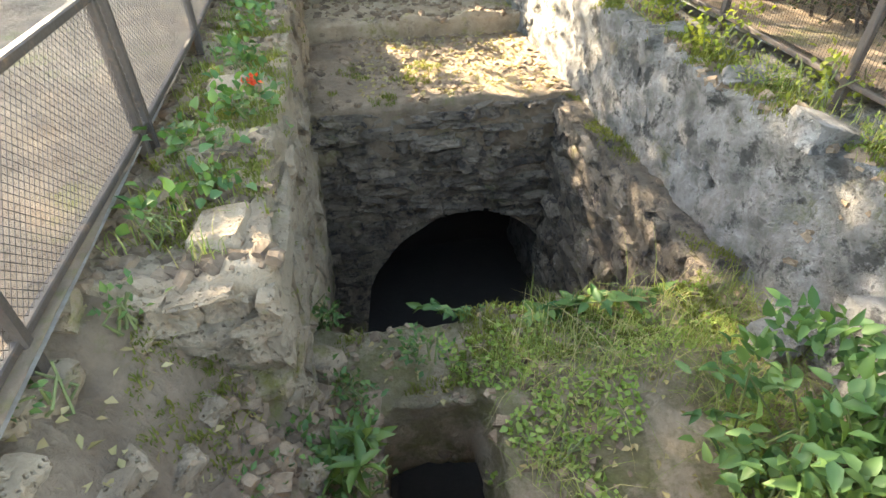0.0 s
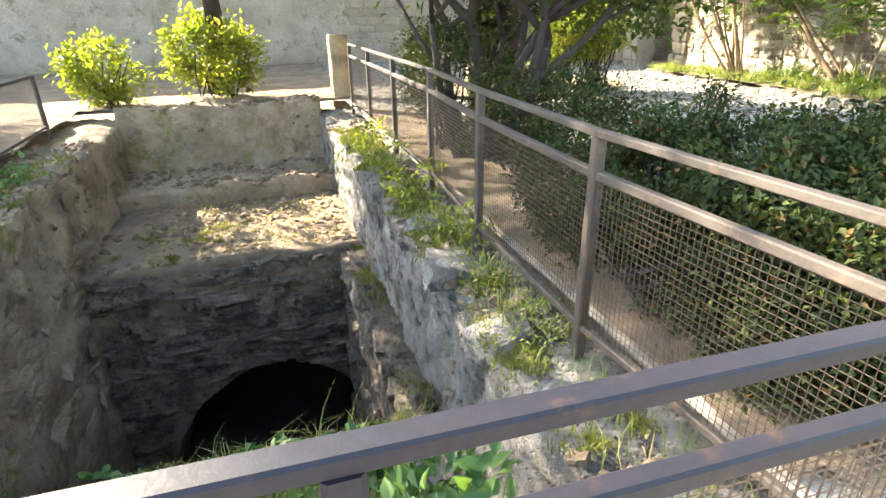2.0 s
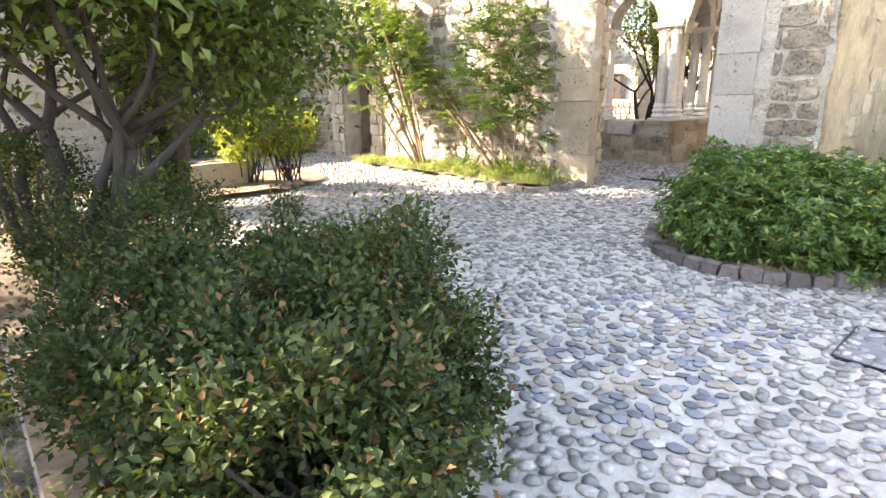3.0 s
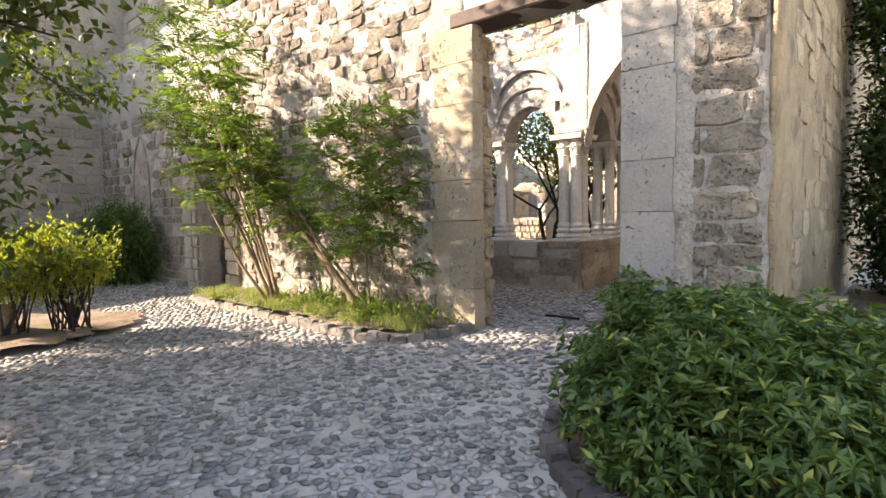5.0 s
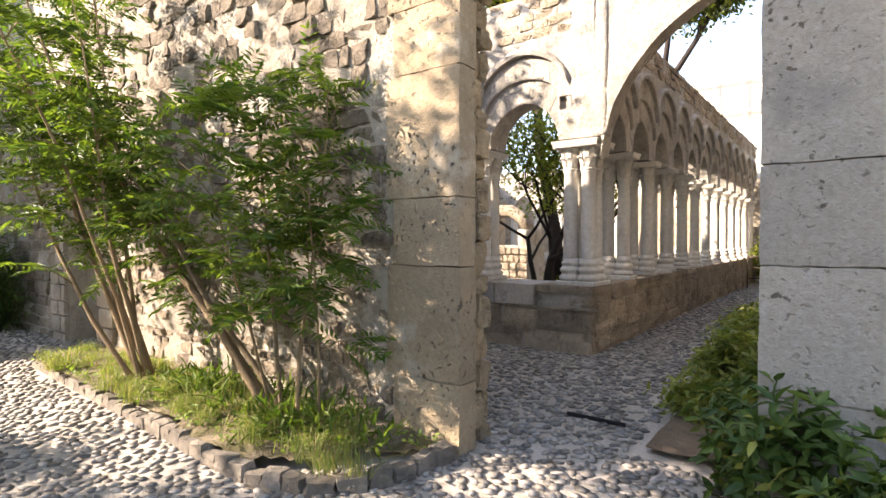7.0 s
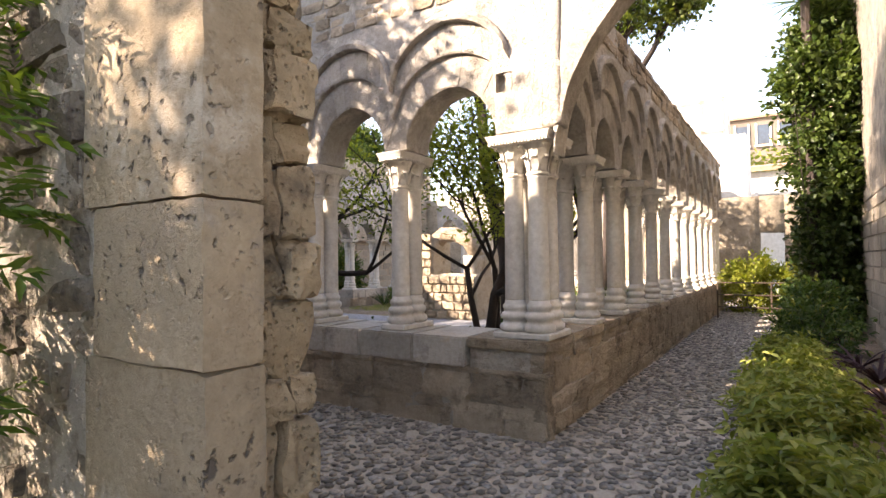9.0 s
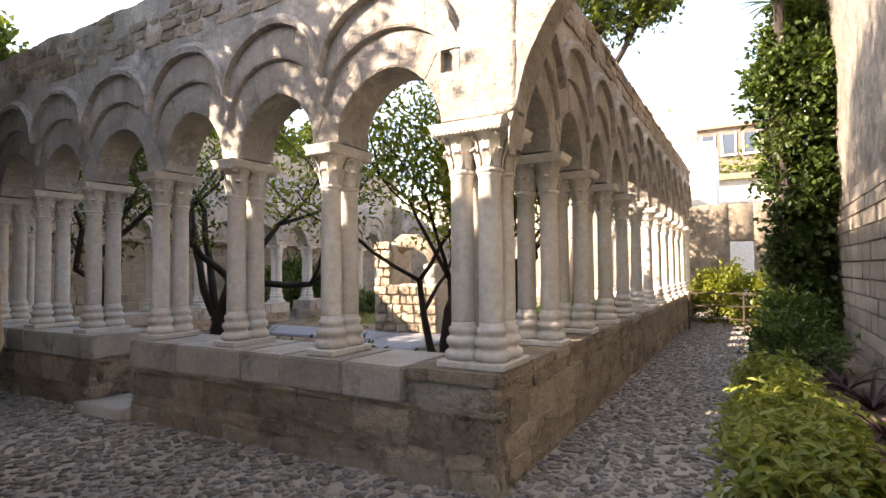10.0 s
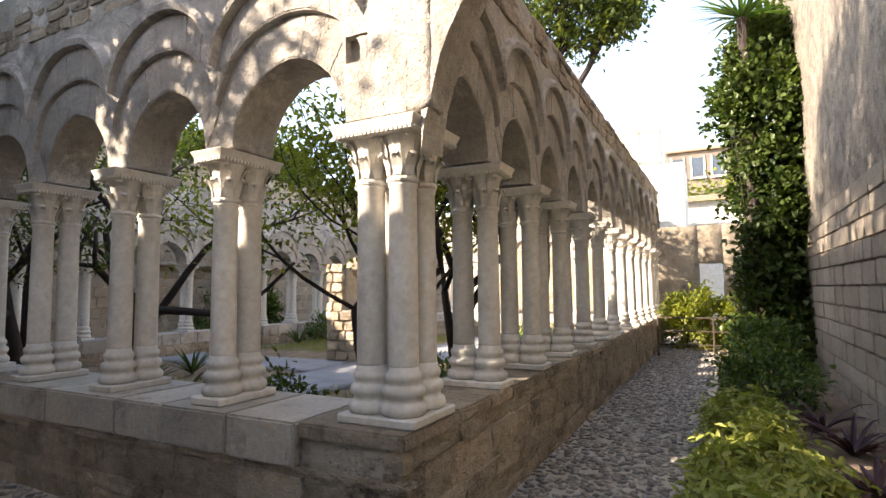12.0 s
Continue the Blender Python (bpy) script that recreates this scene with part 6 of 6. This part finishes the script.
_p = drop(pit_lip, _p[[noise.noise(Vector(q) * 2.2) + 0.45 * (q[0] - 1.45) > -0.02 for q in _p]])
grass("pit_grass", "long soft grass on the rock bridge", _p, 0.16, M_GRASS, 10, 5, 0.04, 1.7, 0.004)
_p = np.stack([_r.uniform(0.45, 2.2, 5200), _r.uniform(0.5, 2.35, 5200), _r.uniform(-1.07, -1.0, 5200)], 1)
_p = _p[[noise.noise(Vector((q[0], q[1], 4.0)) * 2.6) > 0.02 for q in _p]]
_p = drop(pit_lip, _p)
tagged(leaves("clover", _p, _r.normal(size=_p.shape) * (1, 1, 0.4) + np.array([0, 0, 0.4]), _r.uniform(0.02, 0.055, len(_p)), _r.uniform(0.016, 0.04, len(_p)), M_CLOVER), "tiny bright clover leaves on the rock bridge", "plant", kind="stuff")


def moss(name, label, on, x0, x1, y0, y1, z, n, seed, cut=0.0):
    """Cushions of short moss tips."""
    rng = np.random.default_rng(seed)
    p = np.stack([rng.uniform(x0, x1, n), rng.uniform(y0, y1, n), np.full(n, z) + rng.uniform(-0.03, 0.03, n)], 1)
    p = p[[noise.noise(Vector(q) * 2.4 + Vector((seed, 0, 0))) > cut for q in p]]
    p = drop(on, p)
    grass(name, label, p, 0.035, M_MOSSBLADE, seed, 9, 0.02, 0.9, 0.007)


moss("moss", "olive moss on top of the earthy wall", pit_wall_left, -0.75, -0.14, 1.7, 6.0, -0.04, 1500, 71, -0.08)
moss("moss", "olive moss along the grey wall's top", pit_wall_right, 2.38, 2.75, 0.8, 6.5, -0.06, 1600, 72, -0.1)
moss("moss", "olive moss on the lip of the rock bridge", pit_lip, -0.3, 2.2, 1.9, 2.4, -1.1, 1100, 73, -0.1)
moss("moss", "olive moss on the earth ledge", pit_ledge, 0.0, 1.2, 5.0, 6.2, -0.93, 500, 74, 0.05)
moss("moss", "olive moss down the sloping bank", earth_bank, -0.95, 0.05, 0.35, 1.85, -0.5, 1100, 76, 0.05)
moss("moss", "olive moss on the narrow pit ledge", pit_shelf, 2.2, 2.42, 2.3, 5.0, -0.97, 300, 75, -0.05)
_p = np.stack([_r.uniform(2.48, 2.82, 160), _r.uniform(0.3, 6.0, 160), np.full(160, -0.07)], 1)
grass("terrace_grass", "thin grass on the pit's terrace", _p, 0.13, M_GRASS, 11, 6, 0.03, 0.8)
_p = np.stack([_r.uniform(-0.8, -0.3, 90), _r.uniform(1.8, 6.0, 90), np.full(90, -0.05)], 1)
grass("terrace_grass", "thin grass on the pit's other terrace", _p, 0.12, M_GRASS, 12, 6, 0.03, 0.8)


def litter(name, label, on, x0, x1, y0, y1, z, n, seed, size=0.06):
    rng = np.random.default_rng(seed)
    p = np.stack([rng.uniform(x0, x1, n), rng.uniform(y0, y1, n), np.full(n, z) + rng.uniform(0, 0.02, n)], 1)
    p = drop(on, p)
    n = len(p)
    d = rng.normal(size=(n, 3)) * np.array([1, 1, 0.15])
    return tagged(leaves(name, p, d, rng.uniform(0.5, 1.2, n) * size, rng.uniform(0.3, 0.7, n) * size, M_LITTER), label, "leaves", kind="stuff")


litter("leaf_litter", "dry fallen leaves on the earth ledge", pit_ledge, 0.3, 2.3, 5.1, 6.9, -0.89, 700, 1, 0.07)
litter("leaf_litter", "dry fallen leaves on the rock bridge", pit_lip, -0.2, 2.2, 0.6, 2.3, -1.03, 380, 2, 0.05)
litter("leaf_litter", "dry fallen leaves on the bank", pit_wall_left, -0.85, -0.3, 1.75, 5.0, 0.0, 60, 3, 0.05)
litter("leaf_litter", "dry fallen leaves on the sloping bank", earth_bank, -1.05, 0.0, 0.4, 1.8, -0.5, 240, 5, 0.05)
litter("leaf_litter", "dry fallen leaves on the terrace", pit_wall_right, 2.5, 2.85, 0.4, 6.0, 0.0, 40, 4, 0.05)

# plants behind the pit
bush("bright_shrub", "sunlit bright green shrub behind the pit", "shrub", [((1.0, 9.2, 0.75), (0.75, 0.5, 0.55), 40), ((-0.4, 8.8, 0.6), (0.5, 0.4, 0.45), 24)], 5200, (0.085, 0.045), M_LEAF_YELLOW, 150, spread=0.1, twigs=16)
_post = rough_blocks("stone_post", [((2.72, 8.5, -0.1), (3.0, 8.8, 1.0))], 0.12, 0.02, M_PLASTER)
tagged(_post, "short pale stone post at the fence's end", "post")
# Added trees: crowns set to throw shade and dapples, mostly out of view.
crown_tree("shade_tree", "tall leafy tree out of view, placed to shade the pit", (-4.4, 8.4, G), (-3.6, 8.8, 3.2), [((-3.0, 9.0, 4.5), (1.3, 2.5, 1.2), 90), ((-4.6, 8.2, 4.6), (1.1, 1.4, 1.0), 34), ((-2.6, 9.4, 3.1), (0.9, 1.8, 0.7), 34)], 4600, (0.15, 0.10), M_LEAF_TREE, 51, 0.15)
crown_tree("shade_tree", "tall leafy tree out of view beyond the fence, placed to shade the soil", (-8.0, 10.2, G), (-7.4, 9.8, 3.2), [((-7.0, 9.5, 4.8), (1.9, 2.4, 1.2), 80), ((-6.8, 12.2, 4.8), (1.6, 1.4, 1.1), 40)], 6000, (0.17, 0.11), M_LEAF_TREE, 53, 0.16)
crown_tree("shade_tree", "tall leafy tree added behind the pit to shade the court", (0.9, 9.9, G), (1.2, 8.2, 3.6), [((1.5, 8.4, 4.7), (1.5, 1.6, 0.9), 70), ((1.9, 10.4, 4.7), (1.2, 1.5, 0.9), 70), ((1.4, 6.0, 4.7), (1.5, 1.5, 0.9), 70), ((0.6, 7.2, 5.0), (0.9, 1.6, 0.8), 30), ((-1.3, 7.5, 5.0), (0.9, 1.3, 0.7), 34)], 26000, (0.15, 0.10), M_LEAF_TREE, 57, 0.13)
crown_tree("shade_tree", "unseen tall tree added behind the doorway wall to dapple wall and arcade", (10.7, 9.95, G), (10.3, 9.6, 7.6), [((9.6, 9.2, 9.8), (1.9, 1.7, 1.5), 60), ((11.0, 10.2, 10.2), (1.5, 1.2, 1.2), 40), ((10.7, 9.5, 6.3), (1.1, 1.1, 1.1), 40)], 7600, (0.16, 0.10), M_LEAF_TREE, 58, 0.17)

# ---- small things on the court's floor ----
M_COVER = surface("worn grey stone", (0.24, 0.23, 0.22), (0.17, 0.165, 0.16), 5, 40, 0.85, 0.6, stain=(0.3, 0.28, 0.25), vary=0)
slab = tagged(empty("inspection_cover", (6.39, -0.28, G)), "square cobble-filled inspection cover with an iron edge", "cover")
bevel_box("slab", (0.54, 0.60, 0.05), 0.006, M_COVER, slab, (0, 0, -0.037))
for _a, _b in (((-0.285, -0.31), (-0.285, 0.31)), ((0.285, -0.31), (0.285, 0.31)), ((-0.285, 0.315), (0.285, 0.315)), ((-0.285, -0.315), (0.285, -0.315))):
    _V, _F = [], []
    bar(_V, _F, (*_a, -0.027), (*_b, -0.027), 0.010, 0.05)
    solid("frame", _V, _F, M_IRON, slab, label="iron frame").matrix_parent_inverse = Matrix()
drain = tagged(empty("drain_edge", (10.75, 3.50, GW)), "dark iron drain edge standing out of the cobbles", "drain")
_V, _F = [], []
bar(_V, _F, (-0.06, -0.30, 0.004), (-0.06, 0.15, 0.004), 0.016, 0.03)
solid("edge", _V, _F, M_IRON, drain, label="dark iron edge").matrix_parent_inverse = Matrix()
paper = tagged(bevel_box("paper_scrap", (0.09, 0.07, 0.004), 0.001, surface("paper", (0.75, 0.74, 0.70), (0.7, 0.69, 0.66), 8, 60, 0.8, 0.1, vary=0), None), "pale scrap of paper on the cobbles", "paper")
paper.location, paper.rotation_euler = (5.55, 2.71, G + 0.026), (0.05, 0.04, 0.5)

# ---- along the walk ----
bush("low_hedge", "low yellow-green hedge along the cobbled walk", "hedge", [((11.6, 2.62, 0.36), (0.75, 0.36, 0.30), 26), ((13.0, 2.62, 0.38), (0.9, 0.36, 0.30), 30), ((14.6, 2.62, 0.38), (0.9, 0.36, 0.30), 30), ((16.2, 2.66, 0.36), (0.9, 0.34, 0.30), 26)],
     9500, (0.085, 0.034), M_LEAF_HEDGE, 160, spread=0.08, twigs=60, rosette=3)
bush("green_shrub", "dark green shrub in the bed by the wall", "shrub", [((18.6, 2.35, 0.5), (0.8, 0.5, 0.5), 30), ((20.5, 2.3, 0.6), (0.9, 0.5, 0.6), 30)], 5000, (0.09, 0.04), M_LEAF_PITTO, 161, spread=0.1, twigs=16)
for _k, (_x, _y) in enumerate(((15.3, 1.9), (16.4, 1.85), (17.3, 1.95), (14.2, 1.85))):
    strap_plant("purple_plant", "dark purple strap-leaved plant by the wall", (_x, _y, GW + 0.03), 26, 0.55, 0.045, M_PURPLE, 170 + _k, 1.0)
bush("ivy_column", "tall dark ivy mass climbing the end of the wall", "ivy", [((22.0, 1.95, 1.3), (0.8, 0.55, 1.3), 60), ((22.2, 1.9, 3.2), (0.9, 0.6, 1.4), 70), ((22.0, 2.1, 5.0), (0.8, 0.65, 1.3), 60), ((22.6, 1.9, 6.3), (0.7, 0.6, 0.8), 30)], 26000, (0.13, 0.09), M_LEAF_IVY, 180, spread=0.16, twigs=60)
yucca = strap_plant("yucca", "spiky yucca crown above the ivy", (21.6, 2.3, 6.7), 60, 1.0, 0.05, M_LEAF_WEED, 190, 0.5, "yucca", 0.25)
_V, _F = [], []
tube(_V, _F, [(0.1, -0.1, -6.7), (0.15, -0.05, -3.2), (0, 0, 0.02)], [0.12, 0.10, 0.08], 8)
solid("trunk", _V, _F, M_BARK, yucca).matrix_parent_inverse = Matrix()
bush("bright_shrub", "sunlit yellow-green shrub at the end of the walk", "shrub", [((26.0, 3.4, 0.8), (0.8, 0.9, 0.8), 50), ((25.5, 2.2, 0.8), (0.6, 0.7, 0.8), 36)], 6000, (0.13, 0.06), M_LEAF_YELLOW, 181, spread=0.12, twigs=16)
rail = tagged(empty("end_railing", (23.8, 4.2, G)), "thin grey metal railing across the end of the walk", "railing")
for _y in (4.2, 3.05, 1.9):
    one_bar("post", rail, (23.8, _y, G - 0.05), (23.8, _y, 1.05), 0.04, 0.04, M_MESHWIRE)
for _z in (1.05, 0.75, 0.45):
    one_bar("rail", rail, (23.8, 4.2, _z), (23.8, 1.9, _z), 0.03, 0.03, M_MESHWIRE)

M_WHITE = surface("pale render", (0.72, 0.70, 0.65), (0.62, 0.60, 0.56), 0.6, 8, 0.9, 0.2, vary=0)
M_PALACE = surface("grey brown render", (0.17, 0.14, 0.118), (0.13, 0.108, 0.09), 0.6, 8, 0.9, 0.2, vary=0)
M_ROOF = surface("clay roof", (0.34, 0.22, 0.16), (0.26, 0.17, 0.12), 1, 10, 0.9, 0.3, vary=0)
M_GLASSDARK = surface("dark window", (0.05, 0.07, 0.10), (0.04, 0.05, 0.07), 1, 5, 0.15, 0.0, vary=0)
# Takes the dark pier stone, so that the wall's shade is in its colour.
end_wall = tagged(rough_blocks("wall_end", [((29.4, 3.5, -0.1), (29.9, 4.9, 3.7)), ((29.4, 0.0, -0.1), (29.9, 2.8, 3.7)), ((29.4, 2.8, 2.5), (29.9, 3.5, 3.7))], 0.3, 0.03, M_PIERSTONE), "stone wall with an arched opening at the end of the walk", "wall", kind="structure")


def house(name, label, lo, hi, windows, material, roof=0.0):
    ob = tagged(empty(name, (lo[0], lo[1], 0)), label, "building")
    rough_blocks("wall", [((0, 0, -0.1), (hi[0] - lo[0], hi[1] - lo[1], hi[2]))], 1.5, 0.0, material, 1, ob, smooth=False).matrix_parent_inverse = Matrix()
    if roof:
        V = [(-0.3, -0.3, hi[2]), (hi[0] - lo[0], -0.3, hi[2] + roof), (hi[0] - lo[0], hi[1] - lo[1] + 0.3, hi[2] + roof), (-0.3, hi[1] - lo[1] + 0.3, hi[2])]
        V += [(x, y, z + 0.2) for x, y, z in V]
        solid("roof", V, [(0, 3, 2, 1), (4, 5, 6, 7), (0, 1, 5, 4), (1, 2, 6, 5), (2, 3, 7, 6), (3, 0, 4, 7)], M_ROOF, ob).matrix_parent_inverse = Matrix()
    for y, z, w, h in windows:
        win = empty("window")
        win.parent = ob
        bevel_box("pane", (0.06, w, h), 0.01, M_GLASSDARK, win, (0, y - lo[1], z))
        for s in (-1, 1):
            bevel_box("jamb", (0.16, 0.14, h + 0.28), 0.02, M_WHITE, win, (-0.03, y - lo[1] + s * (w / 2 + 0.07), z))
        bevel_box("sill", (0.3, w + 0.4, 0.14), 0.02, M_WHITE, win, (-0.08, y - lo[1], z - h / 2 - 0.2))
    return ob


house("white_house", "low white house with a tiled roof beyond the garden", (36, -3.0), (42, 4.3, 5.4), [(3.4, 3.9, 0.8, 1.0), (0.6, 3.9, 0.8, 1.0)], M_WHITE, 1.0)
house("pale_block", "tall blank pale wall behind the cloister's end", (31.5, 3.95), (34.0, 12.0, 6.25), [], M_WHITE)
house("grey_palace", "distant grey building with tall windows and cornice", (62, -14.0), (70, 8.5, 13.6), [(6.0, 12.2, 0.9, 1.6), (4.4, 12.2, 0.9, 1.6), (2.8, 12.2, 0.9, 1.6), (6.0, 8.6, 0.9, 1.8), (4.4, 8.6, 0.9, 1.8)], M_PALACE, 0.6)


def scaffold():
    ob = tagged(empty("scaffolding", (44, 5.6, 0)), "pale sheeted scaffolding round a distant building", "scaffold")
    bevel_box("sheeting", (4.0, 6.0, 11.3), 0.05, M_WHITE, ob, (2.2, 3.2, 5.65))
    for k in range(7):
        V, F = [], []
        bar(V, F, (0, 0, 0.0 + 1.85 * k), (0, 6.4, 1.85 * k), 0.12, 0.12)
        solid("ledger", V, F, M_SLAB, ob).matrix_parent_inverse = Matrix()
    for k in range(5):
        V, F = [], []
        bar(V, F, (-0.05, 1.6 * k, 0), (-0.05, 1.6 * k, 11.5), 0.12, 0.12)
        solid("standard", V, F, M_SLAB, ob).matrix_parent_inverse = Matrix()
    return ob


scaffold()
tree("distant_tree", "yellow-green tree in front of the distant building", (50, 4.6, 0), [((0, 0, -0.2), (0, 0, 1), 0.95, 1.0), ((0.5, -2.0, -0.2), (0, -0.2, 1), 0.95, 0.8)], (0.4, 0.3), 16, 0.7, M_LEAF_YELLOW, 210, 3, length=3.4, radius=0.3)

# ---- the cloister garden ----
def in_garden(p):
    return (13.75 < p.x < 26.2 and 5.2 < p.y < 14.2) or p.z > 5.0


tree("citrus_tree", "leaning garden tree with yellow-green hanging leaves", (15.30, 6.0, G), [((0, 0, -0.1), (-0.16, 0.24, 1), 1.35, 1.0), ((0.03, 0.03, -0.1), (-0.28, 0.42, 1.0), 1.3, 0.7), ((0.0, -0.02, -0.1), (0.08, 0.12, 1), 1.25, 0.7)],
     (0.095, 0.048), 14, 0.20, M_LEAF_YELLOW, 61, 3, length=1.25, radius=0.085, lift=0.22, keep=in_garden, leaf_from=1.85)
tree("citrus_tree", "upright dark-barked garden tree with thin leaves", (16.6, 5.85, G), [((0, 0, -0.1), (0.02, 0.05, 1), 1.3, 1.0), ((0.02, 0.0, -0.1), (-0.12, 0.14, 1), 1.3, 0.7)],
     (0.10, 0.05), 14, 0.20, M_LEAF_YELLOW, 66, 3, length=1.35, radius=0.11, lift=0.3, keep=in_garden, leaf_from=1.6)
tree("garden_tree", "dark forked tree in the cloister garden", (15.2, 10.2, G), [((0, 0, -0.1), (0.05, 0.0, 1), 1.2, 1.0), ((0.0, 0.0, 0.9), (-0.4, 0.45, 1.2), 1.2, 0.5), ((0.0, 0.0, 0.8), (0.4, -0.36, 1.2), 1.3, 0.5), ((0.02, 0.0, 0.9), (0.15, 0.3, 1.2), 1.2, 0.5)],
     (0.10, 0.05), 20, 0.22, M_LEAF_TREE, 62, 2, length=1.4, radius=0.13, lift=0.25, keep=in_garden, leaf_from=1.9)
tree("garden_tree", "dark spreading tree at the garden's far side", (14.9, 12.4, G), [((0, 0, -0.1), (0.1, 0.0, 1), 1.3, 1.0), ((0.0, 0.0, 0.8), (0.3, -0.3, 1.1), 1.2, 0.5), ((0.0, 0.0, 0.8), (0.3, 0.3, 1.1), 1.2, 0.5)],
     (0.11, 0.055), 22, 0.24, M_LEAF_TREE, 65, 2, length=1.5, radius=0.12, lift=0.25, keep=in_garden, leaf_from=1.7)
for _x in (14.5, 19.0, 23.5, 28.0):
    crown_tree("background_tree", "leafy tree rising behind the far cloister wall", (_x, 20.6, G), (_x + 0.2, 20.6, 3.6), [((_x - 1.0, 20.6, 6.2), (1.7, 1.2, 1.6), 40), ((_x + 1.2, 20.8, 7.2), (1.7, 1.2, 1.5), 40)], 3600, (0.30, 0.19), M_LEAF_TREE, 240 + int(_x), 0.18)
# The low clump at x 25.7 is added to shade the end wall.
crown_tree("tall_tree", "tall green tree rising behind the arcade", (23.9, 7.2, G), (24.0, 6.6, 6.2), [((24.0, 6.2, 9.3), (1.5, 1.7, 1.5), 60), ((24.2, 4.9, 8.7), (1.0, 0.8, 0.9), 26), ((25.7, 7.3, 5.1), (1.3, 1.5, 1.2), 50)], 9000, (0.17, 0.10), M_LEAF_TREE, 64, 0.17)
crown_tree("garden_tree", "tall yellow-green tree rising above the cloister garden", (18.6, 7.4, G), (17.7, 7.5, 4.8), [((16.4, 7.5, 6.5), (1.6, 1.3, 1.0), 50)], 2800, (0.14, 0.08), M_LEAF_YELLOW, 67, 0.13)


def well():
    """A ruined stone niche: a square base, one tall pier and half of an arch."""
    ob = tagged(empty("stone_niche", (20.1, 9.9, G)), "old ruined stone niche with a pier and broken arch", "ruin")
    for name, boxes in (("base_block", [((-0.45, -1.15, -0.05), (0.45, 0.5, 1.25))]), ("pier", [((-0.40, 0.06, 1.2), (0.40, 0.5, 2.15))]), ("side_pier", [((-0.40, -1.1, 1.2), (0.40, -0.8, 1.7))])):
        rough_blocks(name, boxes, 0.10, 0.045, M_LIME, 3.0, ob).matrix_parent_inverse = Matrix()
    V, F = [], []
    tube(V, F, [(0, 0.3, 2.0), (0, 0.0, 2.22), (0, -0.35, 2.22), (0, -0.7, 2.05), (0, -0.95, 1.65)], [0.22, 0.20, 0.18, 0.18, 0.17], 8)
    solid("arch", V, F, M_PARAPET, ob, True).matrix_parent_inverse = Matrix()
    r = random.Random(8)
    ms = stones_of("stone", M_PARAPET, 5, 0.16, 2)
    for face, z0, z1, y0, y1 in (("x", 0.0, 1.22, -1.15, 0.5), ("x", 1.22, 2.1, 0.06, 0.5)):
        z = z0
        while z < z1 - 0.05:
            y = y0
            while y < y1 - 0.06:
                w = min(r.uniform(0.16, 0.36), y1 - y)
                piece("stone", r.choice(ms), pose(-0.44, y + w / 2, z + 0.10, r.uniform(-4, 4), 0, r.uniform(-4, 4)) @ Matrix.Diagonal((0.12, w * 0.86, 0.17, 1)), ob)
                y += w
            z += 0.205
    return ob


well()
bush("garden_shrub", "airy green shrub in the cloister garden", "shrub", [((15.0, 7.1, 0.45), (0.45, 0.45, 0.36), 16), ((14.6, 7.6, 0.4), (0.4, 0.4, 0.28), 12)], 1500, (0.09, 0.04), M_LEAF_TREE, 220, spread=0.09, twigs=22)
bush("garden_shrub", "small green shrub behind the parapet", "shrub", [((14.3, 5.6, 0.42), (0.4, 0.3, 0.28), 12)], 900, (0.09, 0.04), M_LEAF_TREE, 222, spread=0.09, twigs=12)
bush("garden_shrub", "dark green shrubs below the far arcade", "shrub", [((24.0, 13.9, 0.45), (0.9, 0.35, 0.4), 20), ((21.4, 15.9, 0.9), (0.7, 0.5, 0.8), 26), ((25.6, 13.4, 0.6), (0.6, 0.5, 0.5), 20)], 4200, (0.14, 0.05), M_LEAF_PITTO, 221, spread=0.12, twigs=14)
bush("palm_shrub", "dark broad-leaved shrub in the far cloister walk", "shrub", [((23.4, 16.4, 1.3), (0.9, 0.5, 0.7), 30)], 1500, (0.34, 0.06), M_LEAF_PITTO, 223, spread=0.2, twigs=12)
bush("wall_growth", "green plants growing along the top of the far wall", "plants", [((20.0 + 1.6 * k, 17.9, 6.0 + 0.25 * math.sin(k * 2.1)), (0.9, 0.3, 0.4), 14) for k in range(7)], 5600, (0.12, 0.06), M_LEAF_TREE, 224, spread=0.16, twigs=0, ground=5.8)
bush("bed_growth", "mixed low greenery of the garden beds", "plants", [((18.0, 6.6, 0.35), (1.2, 0.6, 0.25), 24), ((21.0, 6.8, 0.45), (1.4, 0.7, 0.35), 28), ((24.0, 7.0, 0.5), (1.2, 0.7, 0.4), 24)], 4200, (0.10, 0.04), M_LEAF_PITTO, 225, spread=0.12, twigs=18)
for _k, (_x, _y) in enumerate(((14.3, 8.6), (15.0, 9.0), (22.3, 13.6), (23.3, 13.3), (24.6, 13.0), (17.2, 11.5), (16.0, 11.0))):
    strap_plant("agave", "spiky grey-green agave in the garden bed", (_x, _y, GW + 0.06), 26, 0.62, 0.05, M_LEAF_IVY, 230 + _k, 1.2, "agave", 0.15)
_p = np.stack([_r.uniform(20.8, 26, 1500), _r.uniform(9.9, 13.8, 1500), np.full(1500, GW + 0.05)], 1)
grass("lawn", "rough green lawn of the cloister garden", _p, 0.12, M_GRASS, 13, 8, 0.08, 0.5)
_p = np.stack([_r.uniform(13.8, 17, 260), _r.uniform(5.3, 12, 260), np.full(260, GW + 0.05)], 1)
grass("bed_weeds", "thin weeds in the garden beds", _p, 0.16, M_GRASS, 15, 7, 0.06, 0.8)

lay_pebbles()
